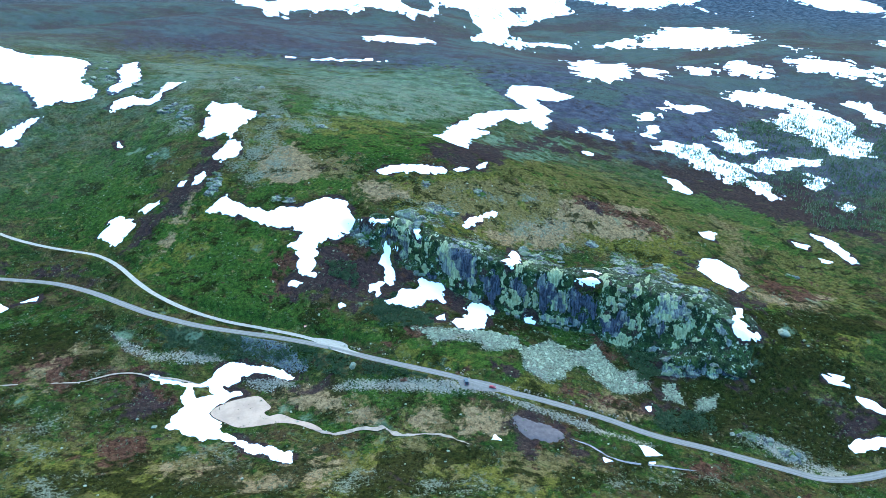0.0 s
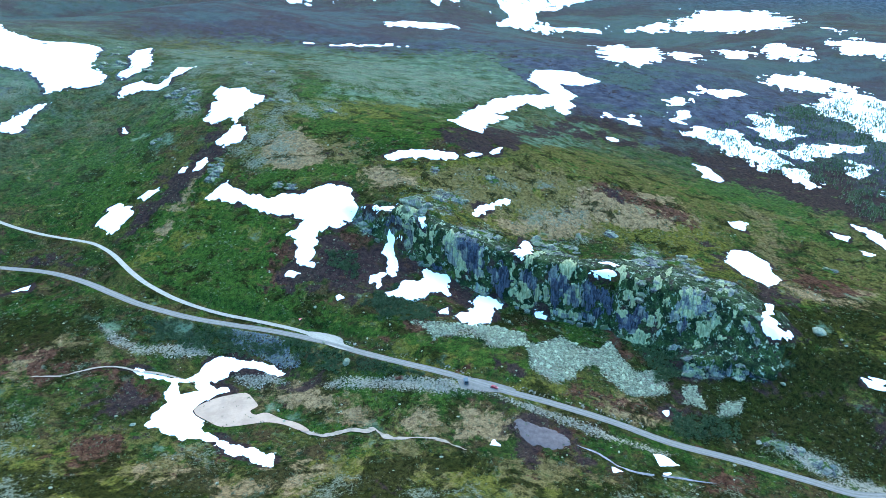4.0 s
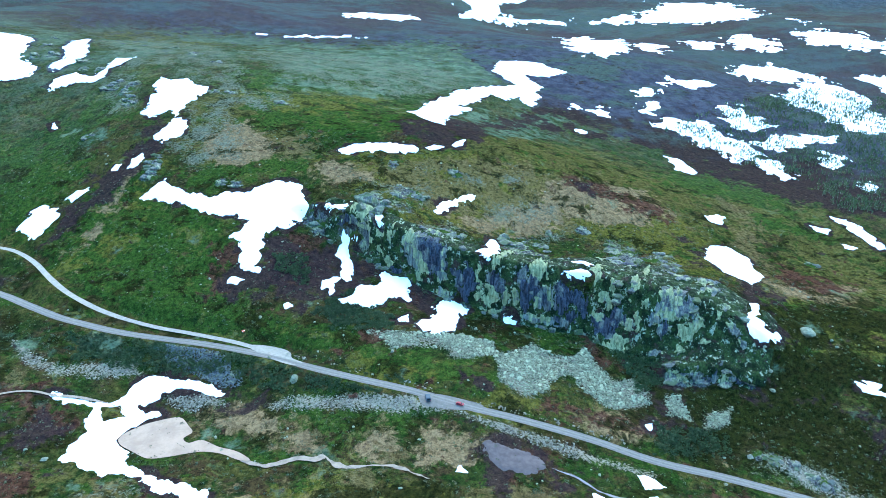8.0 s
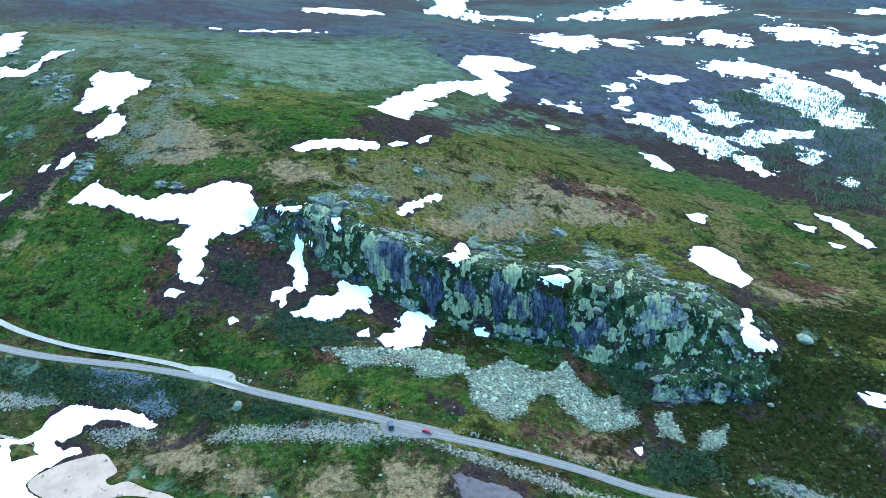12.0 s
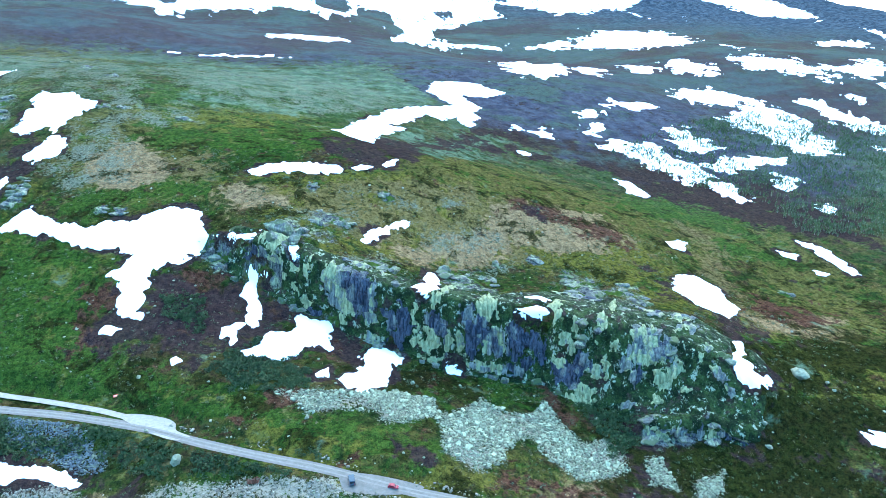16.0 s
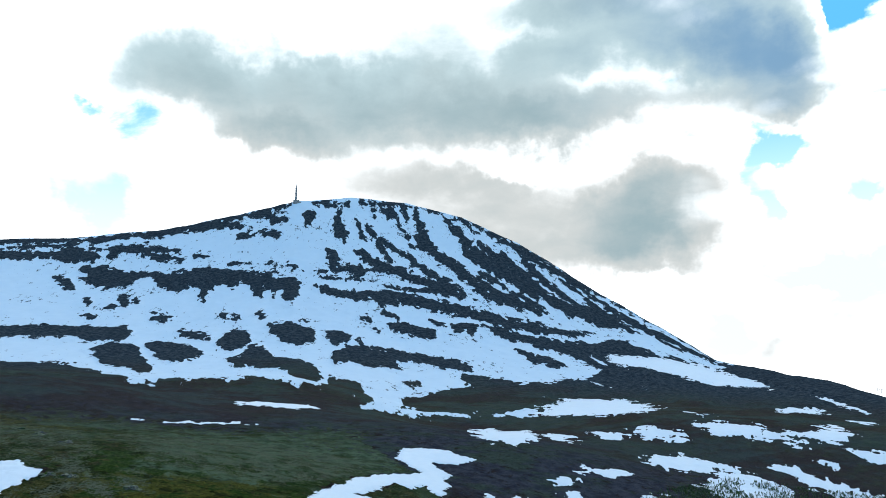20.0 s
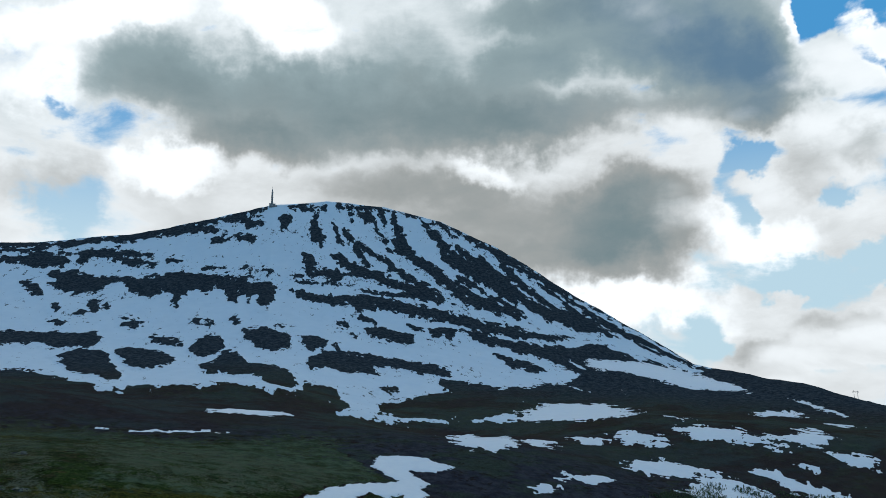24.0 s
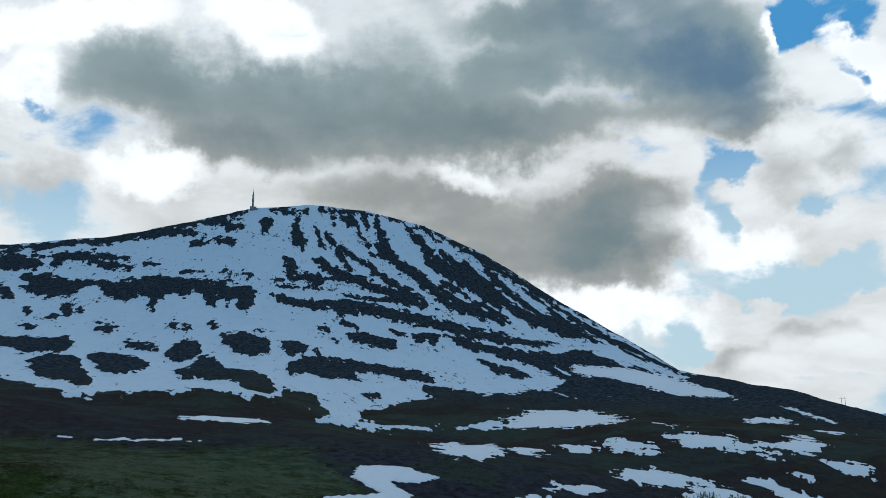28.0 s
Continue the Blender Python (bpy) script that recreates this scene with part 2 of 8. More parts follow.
def make_ground():
    m, N, b = principled("moorland")
    p = position(N)
    big, mid = N.noise(p, 0.016, 6, 0.62), N.noise(p, 0.07, 7, 0.66)
    fine, tuft = N.noise(p, 0.36, 7, 0.72), N.noise(p, 1.5, 5, 0.72)
    band = N.noise(N.scaled(p, (0.7, 1.1, 1)), 0.045, 8, 0.7)
    lean = lambda v, k: N.math("MULTIPLY", N.math("SUBTRACT", v, 0.5), k)
    wob = N.math("ADD", N.math("ADD", lean(fine, 1.7), lean(band, 2.4)), lean(mid, 1.7))
    ragged = [lean(N.noise(p, q, 9, 0.72, 0.4), 3.6) for q in (0.05, 0.061, 0.073, 0.043, 0.055, 0.067, 0.079, 0.047)]
    grain = N.step(N.math("ADD", N.math("MULTIPLY", fine, 0.6), N.math("MULTIPLY", tuft, 0.4)), 0.4, 0.6)

    def over(c, w, lo, hi, share=0.9, at=0.5, stray=0.16):
        """Lay a cover of two colours over c, ragged, thick where its share of the ground is great."""
        k = N.math("ADD", N.math("MULTIPLY_ADD", w, 0.78 - stray, stray), ragged[0])
        ragged.append(ragged.pop(0))
        return N.mix(N.step(k, at - 0.12, at + 0.12, 0, share), c, N.mix(grain, lo, hi))

    zone, kind, tint = (N.split(N.attr(q, 0), "ShaderNodeSeparateColor") for q in ("zone", "cover", "tint"))
    # turf: moss green, olive and brown in patches of their own
    c = N.mix(grain, (0.0062, 0.0112, 0.0036), (0.0225, 0.0325, 0.008))
    c = N.mix(N.step(big, 0.48, 0.56, 0, 0.85), c, N.mix(grain, (0.016, 0.017, 0.005), (0.05, 0.044, 0.013)))
    c = N.mix(N.step(band, 0.475, 0.565, 0, 0.78), c, N.mix(grain, (0.014, 0.009, 0.006), (0.046, 0.029, 0.014)))
    c = N.mix(N.step(mid, 0.55, 0.62, 0, 0.7), c, N.mix(grain, (0.004, 0.008, 0.0028), (0.014, 0.023, 0.006)))
    c = over(c, N.attr("cover", 3), (0.026, 0.024, 0.006), (0.076, 0.066, 0.02), 0.8)
    c = over(c, kind[0], (0.0045, 0.012, 0.003), (0.02, 0.04, 0.0065), 0.85)
    c = over(c, tint[0], (0.009, 0.0175, 0.0036), (0.033, 0.055, 0.0098), 0.92, 0.42)
    c = over(c, tint[1], (0.026, 0.026, 0.0055), (0.082, 0.074, 0.014), 0.85)
    c = over(c, zone[0], (0.042, 0.031, 0.012), (0.12, 0.088, 0.038), 0.62, 0.52, 0.05)
    c = over(c, kind[1], (0.07, 0.048, 0.022), (0.165, 0.117, 0.06), 0.9, 0.4, -0.25)
    c = over(c, tint[2], (0.014, 0.0065, 0.005), (0.058, 0.027, 0.018), 0.92, 0.46, 0.0)
    # dwarf shrubs in dark cushions
    c = N.mix(N.step(N.noise(p, 0.24, 7, 0.74), 0.56, 0.62, 0, 0.7), c, N.mix(grain, (0.003, 0.0065, 0.0026), (0.013, 0.021, 0.0075)))
    c = over(c, N.attr("zone", 3), (0.0034, 0.0048, 0.0017), (0.0155, 0.0162, 0.0047), 0.9, 0.38)
    # grey willow and lichen; haze put into the teal spread over the far moor
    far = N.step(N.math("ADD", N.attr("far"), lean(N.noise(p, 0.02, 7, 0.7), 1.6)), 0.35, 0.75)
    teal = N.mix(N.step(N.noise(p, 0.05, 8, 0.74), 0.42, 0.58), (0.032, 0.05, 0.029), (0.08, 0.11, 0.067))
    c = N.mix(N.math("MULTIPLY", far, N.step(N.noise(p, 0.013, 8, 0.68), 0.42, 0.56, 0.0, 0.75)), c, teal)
    c = N.mix(N.step(N.math("ADD", N.math("MULTIPLY_ADD", N.attr("tint", 3), 0.62, -0.02), ragged[3]), 0.3, 0.75, 0, 0.8), c, teal)
    spots = N.math("ADD", N.math("MULTIPLY", kind[2], 0.42), N.math("ADD", lean(N.noise(p, 0.5, 7, 0.78), 2.2), lean(N.noise(p, 0.06, 5, 0.6), 1.2)))
    c = N.mix(N.step(spots, 0.4, 0.52, 0, 0.85), c, N.mix(N.step(tuft, 0.38, 0.62), (0.042, 0.047, 0.031), (0.125, 0.128, 0.086)))
    # paler grey-green with distance: dry willow turf, with haze put into the colour
    far_haze = N.math("MULTIPLY", N.attr("far_haze"), N.step(ragged[6], -0.35, 0.4, 0.25, 0.8))
    c = N.mix(N.math("MULTIPLY", far_haze, 0.62), c, N.mix(grain, (0.036, 0.047, 0.026), (0.088, 0.1, 0.058)))
    # heath and wet peat round the snow; far off, haze put in as blue
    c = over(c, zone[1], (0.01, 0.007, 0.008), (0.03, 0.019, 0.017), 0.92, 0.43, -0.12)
    hazy_heath = N.mix(N.step(N.noise(p, 0.06, 8, 0.74), 0.4, 0.6), (0.025, 0.025, 0.034), (0.046, 0.048, 0.058))
    hazy_heath = N.mix(N.step(N.noise(N.scaled(p, (0.5, 1, 1)), 0.018, 8, 0.72), 0.49, 0.6, 0, 0.75), hazy_heath, N.mix(grain, (0.026, 0.034, 0.024), (0.05, 0.07, 0.046)))
    c = N.mix(N.math("MULTIPLY", far, N.step(N.math("ADD", N.math("MULTIPLY_ADD", zone[1], 0.7, 0.12), ragged[5]), 0.2, 0.8, 0, 0.92)), c, hazy_heath)
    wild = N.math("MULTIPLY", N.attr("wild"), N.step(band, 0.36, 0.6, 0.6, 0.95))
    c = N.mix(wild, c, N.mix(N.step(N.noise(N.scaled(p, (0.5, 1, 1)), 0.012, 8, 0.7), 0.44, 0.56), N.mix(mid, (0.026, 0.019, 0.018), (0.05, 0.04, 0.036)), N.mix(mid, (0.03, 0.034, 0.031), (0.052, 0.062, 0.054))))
    # stony ground
    pale = N.math("ADD", N.math("MULTIPLY", zone[2], 0.2), N.noise(p, 0.7, 8, 0.8))
    pale = N.math("ADD", pale, lean(N.noise(p, 0.045, 5, 0.6), 0.3))
    c = N.mix(N.step(pale, 0.645, 0.7), c, N.mix(tuft, (0.07, 0.062, 0.045), (0.22, 0.2, 0.15)))
    # bare rock
    rc, rh = rock_colour(N, p)
    c = N.mix(N.step(N.math("ADD", N.attr("rock"), N.math("MULTIPLY", wob, 0.5)), 0.42, 0.58), c, rc)
    scree = N.mix(N.step(N.noise(p, 0.09, 7, 0.7), 0.4, 0.62), (0.02, 0.026, 0.033), (0.05, 0.06, 0.068))
    c = N.mix(N.attr("fell"), c, scree)
    grit = N.noise(p, 1.1, 6, 0.8)
    c = N.mix(N.step(grit, 0.36, 0.5, 0.7, 0.0), c, (0.25, 0.28, 0.25), "MULTIPLY")
    c = N.mix(N.math("MULTIPLY", N.step(grit, 0.64, 0.74, 0.0, 0.4), N.math("SUBTRACT", 1.0, far)), c, (0.11, 0.105, 0.06))
    # old snow
    rag = N.math("ADD", lean(N.noise(N.scaled(p, (1.3, 0.5, 1)), 0.03, 7, 0.62), 3.2), N.attr("snow"))
    speck = N.math("ADD", N.noise(N.scaled(p, (1.2, 0.5, 1)), 0.05, 7, 0.72), lean(N.noise(p, 0.006, 4, 0.6), 0.45))
    rag = N.math("ADD", rag, lean(N.noise(N.scaled(p, (1.2, 0.6, 1)), 0.11, 5, 0.6), 1.2))
    rag = N.math("SUBTRACT", rag, N.step(speck, 0.62, 0.68, 0, 14.0))
    cover = N.step(rag, -0.08, 0.08)
    white = N.mix(N.noise(p, 0.03, 5, 0.6), (0.515, 0.59, 0.655), (0.61, 0.67, 0.715))
    c = N.mix(cover, c, white)
    h = N.math("ADD", N.math("MULTIPLY", fine, 1.4), N.math("MULTIPLY", tuft, 0.5))
    finish(N, b, c, N.math("SUBTRACT", 0.95, N.math("MULTIPLY", cover, 0.35)), h, 0.5, 0.8, 0.0)
    return m


def make_face():
    m, N, b = principled("cliff_rock")
    p = position(N)
    streak = N.noise(N.scaled(p, (1, 1, 0.1)), 0.8, 7, 0.72, 0.3)
    t = N.math("ADD", N.attr("tone"), N.math("MULTIPLY", N.math("SUBTRACT", N.noise(N.scaled(p, (1, 1, 0.4)), 0.28, 7, 0.72), 0.5), 0.9))
    dark = N.mix(N.step(streak, 0.4, 0.6), (0.01, 0.0115, 0.018), (0.044, 0.05, 0.066))
    grey = N.mix(N.step(streak, 0.38, 0.62), (0.05, 0.056, 0.056), (0.138, 0.144, 0.118))
    pale = N.mix(N.step(streak, 0.36, 0.62), (0.1, 0.112, 0.056), (0.23, 0.243, 0.125))
    c = N.mix(N.step(t, 0.3, 0.5), dark, grey)
    c = N.mix(N.step(t, 0.55, 0.68), c, pale)
    flatness = N.split(N.n.new("ShaderNodeNewGeometry").outputs["Normal"])[2]
    grain = N.noise(p, 0.22, 8, 0.74)
    turf = N.math("ADD", N.math("SUBTRACT", 1.0, N.attr("bare")), N.math("MULTIPLY", N.math("SUBTRACT", grain, 0.5), 1.3))
    turf = N.math("ADD", turf, N.math("MULTIPLY", N.math("SUBTRACT", flatness, 0.55), 0.5))
    tuft = N.noise(p, 0.9, 6, 0.76)
    moss = N.mix(N.step(N.noise(p, 0.16, 6, 0.7), 0.42, 0.6), (0.006, 0.013, 0.004), (0.026, 0.044, 0.012))
    moss = N.mix(N.step(N.noise(p, 0.09, 6, 0.7), 0.56, 0.64), moss, (0.03, 0.02, 0.016))
    moss = N.mix(N.step(tuft, 0.4, 0.6, 0.75, 0.0), moss, (0.18, 0.22, 0.18), "MULTIPLY")
    moss = N.mix(N.step(N.noise(p, 0.7, 7, 0.8), 0.62, 0.68), moss, (0.13, 0.155, 0.11))
    moss = N.mix(N.step(N.noise(N.scaled(p, (1, 1, 0.6)), 0.3, 7, 0.76), 0.57, 0.6), moss, N.mix(tuft, (0.05, 0.062, 0.06), (0.3, 0.33, 0.21)))
    c = N.mix(N.step(turf, 0.46, 0.58), c, moss)
    finish(N, b, c, 0.9, N.math("ADD", streak, N.noise(p, 1.6, 5, 0.7)), 0.4, 0.9, 0.1)
    return m


def make_simple(name, lo, hi, scale, rough=0.85, bump=0.05, metal=0.0, per_object=0.0):
    m, N, b = principled(name)
    p = position(N)
    f = N.math("ADD", N.math("MULTIPLY", N.noise(p, scale, 6, 0.65), 0.7), N.math("MULTIPLY", N.noise(p, scale * 7, 4, 0.6), 0.3))
    c = N.mix(N.step(f, 0.36, 0.64), lo, hi)
    if per_object:
        r = N.n.new("ShaderNodeObjectInfo").outputs["Random"]
        c = N.mix(N.math("MULTIPLY", r, per_object), c, (0.13, 0.15, 0.095))
    finish(N, b, c, rough, f, bump)
    b.inputs["Metallic"].default_value = metal
    return m


def make_rock(name):
    m, N, b = principled(name)
    p = position(N)
    r = N.n.new("ShaderNodeObjectInfo").outputs["Random"]
    q = N.vec("ADD", p, N.vec("SCALE", (31.0, 17.0, 5.0), r))
    c, h = rock_colour(N, q)
    c = N.mix(N.math("MULTIPLY", r, 0.4), c, (0.13, 0.138, 0.1))
    finish(N, b, c, 0.85, h, 0.5, 0.9)
    return m


def make_snow():
    m, N, b = principled("old_snow")
    p = position(N)
    dirt = N.step(N.noise(p, 0.35, 7, 0.72), 0.6, 0.78, 0, 0.25)
    c = N.mix(dirt, N.mix(N.noise(p, 0.1, 5), (0.56, 0.61, 0.66), (0.68, 0.71, 0.73)), (0.36, 0.33, 0.3))
    finish(N, b, c, 0.6, N.noise(p, 0.8, 6, 0.6), 0.25, 0.5)
    return m


def make_stones(name, lo, hi):
    m, N, b = principled(name)
    p = position(N)
    r = N.n.new("ShaderNodeNewGeometry").outputs["Random Per Island"]
    c = N.mix(r, lo, hi)
    c = N.mix(N.step(N.noise(p, 0.5, 6, 0.7), 0.52, 0.62, 0, 0.7), c, (0.145, 0.16, 0.09))
    finish(N, b, c, 0.9, N.noise(p, 3, 5, 0.7), 0.15)
    return m


def make_leaf(name, lo, hi):
    m, N, b = principled(name)
    r = N.n.new("ShaderNodeNewGeometry").outputs["Random Per Island"]
    c = N.mix(r, lo, hi)
    finish(N, b, N.mix(N.step(N.noise(position(N), 0.07, 4), 0.4, 0.6, 0, 0.6), c, hi), 0.8)
    return m


M_GROUND, M_SNOW, M_ROCK, M_FACE = make_ground(), make_snow(), make_rock("lichened_rock"), make_face()
M_SCREE = make_stones("scree_stone", (0.052, 0.058, 0.038), (0.19, 0.198, 0.124))
M_PEBBLE = make_stones("stream_stone", (0.055, 0.049, 0.038), (0.2, 0.184, 0.145))
M_FILL = make_stones("fill_stone", (0.034, 0.042, 0.048), (0.075, 0.09, 0.098))
M_STONE = make_simple("pale_stone", (0.07, 0.076, 0.052), (0.17, 0.178, 0.118), 0.9, per_object=0.3)
M_MUD = make_simple("peat_gravel", (0.04, 0.032, 0.031), (0.066, 0.054, 0.052), 0.4)
M_BROOK = make_simple("brook_silt", (0.1, 0.078, 0.054), (0.175, 0.138, 0.098), 0.3, 0.6, 0.02)
M_SLAB = make_simple("lichened_slab", (0.13, 0.145, 0.09), (0.3, 0.325, 0.2), 0.7, per_object=0.4)
M_SHRUB = make_leaf("willow_leaf", (0.008, 0.018, 0.005), (0.026, 0.046, 0.012))
M_BIRCH = make_leaf("birch_leaf", (0.022, 0.042, 0.014), (0.06, 0.09, 0.03))
M_SAGE = make_leaf("willow_grey", (0.025, 0.037, 0.018), (0.062, 0.078, 0.04))
M_DRY = make_leaf("dry_grass", (0.05, 0.042, 0.02), (0.1, 0.085, 0.045))
M_RUST = make_leaf("rust_leaf", (0.07, 0.028, 0.016), (0.11, 0.045, 0.025))
M_BARK = make_simple("birch_bark", (0.2, 0.19, 0.17), (0.35, 0.33, 0.3), 3)
M_ROAD = make_simple("gravel_road", (0.07, 0.065, 0.055), (0.1, 0.093, 0.08), 0.5, bump=0.02)
M_TRACK = make_simple("worn_track", (0.095, 0.088, 0.075), (0.125, 0.117, 0.1), 0.6, bump=0.02)
M_BRANCH = make_simple("pale_gravel", (0.14, 0.127, 0.1), (0.2, 0.184, 0.148), 0.5, bump=0.03)
M_SILT = make_simple("silty_ice", (0.18, 0.124, 0.083), (0.24, 0.168, 0.115), 0.12, 0.75, 0.02)
M_WATER = make_simple("peat_water", (0.05, 0.05, 0.055), (0.1, 0.1, 0.1), 0.3, 0.15, 0.01)
M_CONC = make_simple("weathered_concrete", (0.16, 0.16, 0.16), (0.25, 0.25, 0.24), 0.2)
M_STEEL = make_simple("grey_steel", (0.14, 0.15, 0.16), (0.2, 0.21, 0.22), 0.5, 0.5, 0.0, 0.6)
# horizon hills: the blue of distance haze is mixed into the base colour
M_HILL = make_simple("hazed_hills", (0.3, 0.42, 0.56), (0.6, 0.68, 0.76), 0.004)

# ---- landform ----
BASE = (-900, -400, 9, 8, 300, [
    6.8, 15.5, 1.5, 1.6, 4.3, -16.9, -10.2, -0.8, -0, 0.2, 1.9, -0, 22.4, -16.2, 5.8, -1.1, -0.1, -0.1,
    13.6, -4.5, -7, -1.3, -29.9, -3.1, 4.8, -4.1, -6.1, 107.1, 11, -11, 16.3, -2.5, -16.1, 3.1, -51.9, -43.7,
    33.3, 21.5, 30.9, 38, -13, 14.9, -64.1, 24.3, 5.2, 26.7, 106.4, 48.1, 28.9, 55.3, 2.6, 80.1, 16.9, 102,
    93.5, -164.1, -57, -25, -54.3, 13.7, 1, -37.2, 26, 182.3, 188.7, 111.8, 142.5, 98.4, 66.7, 60.6, 158.7, -11.3,
])
MOOR = (-600, 200, 7, 6, 220, [
    -1.3, 3.9, 1.8, 2.1, -13.1, 10.5, 0.1, -1.1, -8.7, -12, -3.4, 9.5, -16.6, -13.9, 0.4, 3.7, 12.6, 12.2,
    -5.4, 0.5, 31.2, 3.1, 23.2, 7.8, -1.4, -14.7, 10, -11, 16.7, -58.9, -1, -19.7, 31, -16, -13.2, 48.2,
    158.1, 37, 67.6, 7.9, 33.1, 32.2,
])
KNOLL = (-400, 200, 9, 6, 100, [
    4.4, 9.2, -2.5, 13.8, -4.3, 13.8, 7.3, 8.3, 6.1, -2, -1.5, -5.6, -10.8, -8, -5.5, -24.1, -3.1, 0.6,
    4.2, -4.7, 11, -18.3, 15.9, 1.7, 7.2, 18, 3.7, 6.8, -11.7, -2.1, 9.7, -1.4, -25.8, 11.6, -20.3, 9.3,
    -4.2, -6.1, 9.3, -4.6, 16.4, 17.2, 6.5, 3.5, 11.6, -11.2, -16.7, 10, -2.3, -5.8, -3.9, -7.8, -0.6, -7.2,
])
# bearing, foot distance and height, crest distance and height of the mountain
MOUNTAIN = [
    (-25.2, 1539.1, 179.1, 3438.4, 739.8),
    (-17.8, 1522.4, 179.6, 3441.9, 804.2),
    (-10.7, 1494.9, 169.4, 3394.5, 876.5),
    (-0.6, 1467.3, 168.4, 3327.1, 1042.8),
    (3.9, 1427.9, 144.7, 3337.8, 1074.7),
    (8.5, 1388.2, 113.8, 3338.2, 1053.5),
    (13.2, 1378.3, 108.2, 3278.3, 968.4),
    (17.8, 1378.1, 104.7, 3198, 820.4),
    (24.5, 1387.2, 109.1, 3027.1, 547.7),
    (29.9, 1446, 117.5, 2795.9, 354.4),
    (32.7, 1405.3, 111.9, 2645.1, 256.2),
    (38, 1373.5, 101.6, 2343.3, 194.2),
    (40.1, 1342.7, 90.2, 2242.5, 182.2),
    (42.8, 1331.5, 85.1, 2121.3, 147.2),
    (45.5, 1310.3, 78.1, 1990, 118.1),
    (52.1, 1436.8, 75.9, 1836.6, 84.9),
]
# the scarp: plan, height of the step, rise of the brow, how far the brow reaches back, half width of the step
CLIFF = [(-70, 512, 0, 0, 20, 4), (-42, 498, 14, 1, 20, 4), (-12, 478, 22, 2, 20, 4), (30, 452, 26, 3, 22, 4), (75, 432, 26, 9, 26, 4), (118, 424, 25, 10, 36, 5), (135, 410, 23, 11, 50, 9), (155, 402, 21, 11, 50, 12), (178, 396, 18, 10, 48, 12), (205, 380, 11, 7, 40, 10), (225, 366, 0, 0, 30, 8)]
SHELF = [(146, 380, 0), (152, 379, 6), (160, 378, 8), (184, 376, 8), (202, 370, 6), (210, 366, 0)]
OX, OY = 20.0, 140.0


def swells(part_, x, y):
    x0, y0, nx, ny, s, amps = part_
    z = np.zeros_like(x)
    for j in range(ny):
        ey = np.exp(-((y - y0 - s * j) ** 2) / (2 * (0.75 * s) ** 2))
        for i in range(nx):
            z += amps[j * nx + i] * ey * np.exp(-((x - x0 - s * i) ** 2) / (2 * (0.75 * s) ** 2))
    return z


def along(line, x, y):
    """Nearest distance to a line in plan, the side, the leg, and the share of the way along it."""
    best, side, leg, share = np.full(x.shape, 1e9), np.zeros(x.shape), np.zeros(x.shape), np.zeros(x.shape)
    for k in range(len(line) - 1):
        ax, ay, bx, by = *line[k][:2], *line[k + 1][:2]
        ex, ey = bx - ax, by - ay
        length = math.hypot(ex, ey) + 1e-9
        t = np.clip(((x - ax) * ex + (y - ay) * ey) / length ** 2, 0, 1)
        d = np.hypot(x - ax - t * ex, y - ay - t * ey)
        m = d < best
        best = np.where(m, d, best)
        side = np.where(m, np.sign(ex * (y - ay) - ey * (x - ax)), side)
        leg, share = np.where(m, k, leg), np.where(m, t, share)
    return best, side, leg.astype(int), share


def inside(poly, x, y):
    """Signed distance to an outline, positive inside."""
    d = along(poly + poly[:1], x, y)[0]
    odd = np.zeros(x.shape, bool)
    for (ax, ay), (bx, by) in zip(poly, poly[1:] + poly[:1]):
        cross = (ay > y) != (by > y)
        odd ^= cross & (x < (bx - ax) * (y - ay) / (by - ay + 1e-9) + ax)
    return np.where(odd, d, -d)


def near_box(poly, x, y, pad):
    xs, ys = [p[0] for p in poly], [p[1] for p in poly]
    return np.nonzero((x > min(xs) - pad) & (x < max(xs) + pad) & (y > min(ys) - pad) & (y < max(ys) + pad))[0]


def spread(polys, x, y, pad):
    """The greatest signed distance over several outlines, -pad where far from all."""
    out = np.full(x.shape, -float(pad))
    for poly in polys:
        k = near_box(poly, x, y, pad)
        if len(k):
            out[k] = np.maximum(out[k], inside(poly, x[k], y[k]))
    return out


def cliff_side(x, y):
    """Signed distance from the scarp, positive uphill, and its height, brow, reach and half width there."""
    d, side, leg, t = along(CLIFF, x, y)
    c = np.array(CLIFF, float)
    return [d * side] + [c[leg, k] + (c[leg + 1, k] - c[leg, k]) * t for k in (2, 3, 4, 5)]


def cliff_step(x, y):
    z = np.zeros_like(x)
    k = near_box(CLIFF, x, y, 200)
    d, h, rim, back, wide = cliff_side(x[k], y[k])
    ribs = 0.4 * fbm(x[k] / 7, y[k] / 7, 3, 3) - 0.6
    a = np.abs(d)
    up = smooth((d + ribs * np.exp(-(a / 12) ** 2) + wide) / (2 * wide))
    z[k] = h * (up - 0.5) * np.exp(-(np.maximum(a - 4, 0) / 55) ** 2) + rim * up * np.exp(-(np.maximum(d - wide, 0) / back) ** 2)
    k = near_box(SHELF, x, y, 60)
    d, side, leg, t = along(SHELF, x[k], y[k])
    c = np.array(SHELF, float)
    h, d = c[leg, 2] + (c[leg + 1, 2] - c[leg, 2]) * t, d * side
    z[k] += h * smooth((d + 1.5) / 3) * np.exp(-(np.maximum(d - 2, 0) / 12) ** 2)
    return z


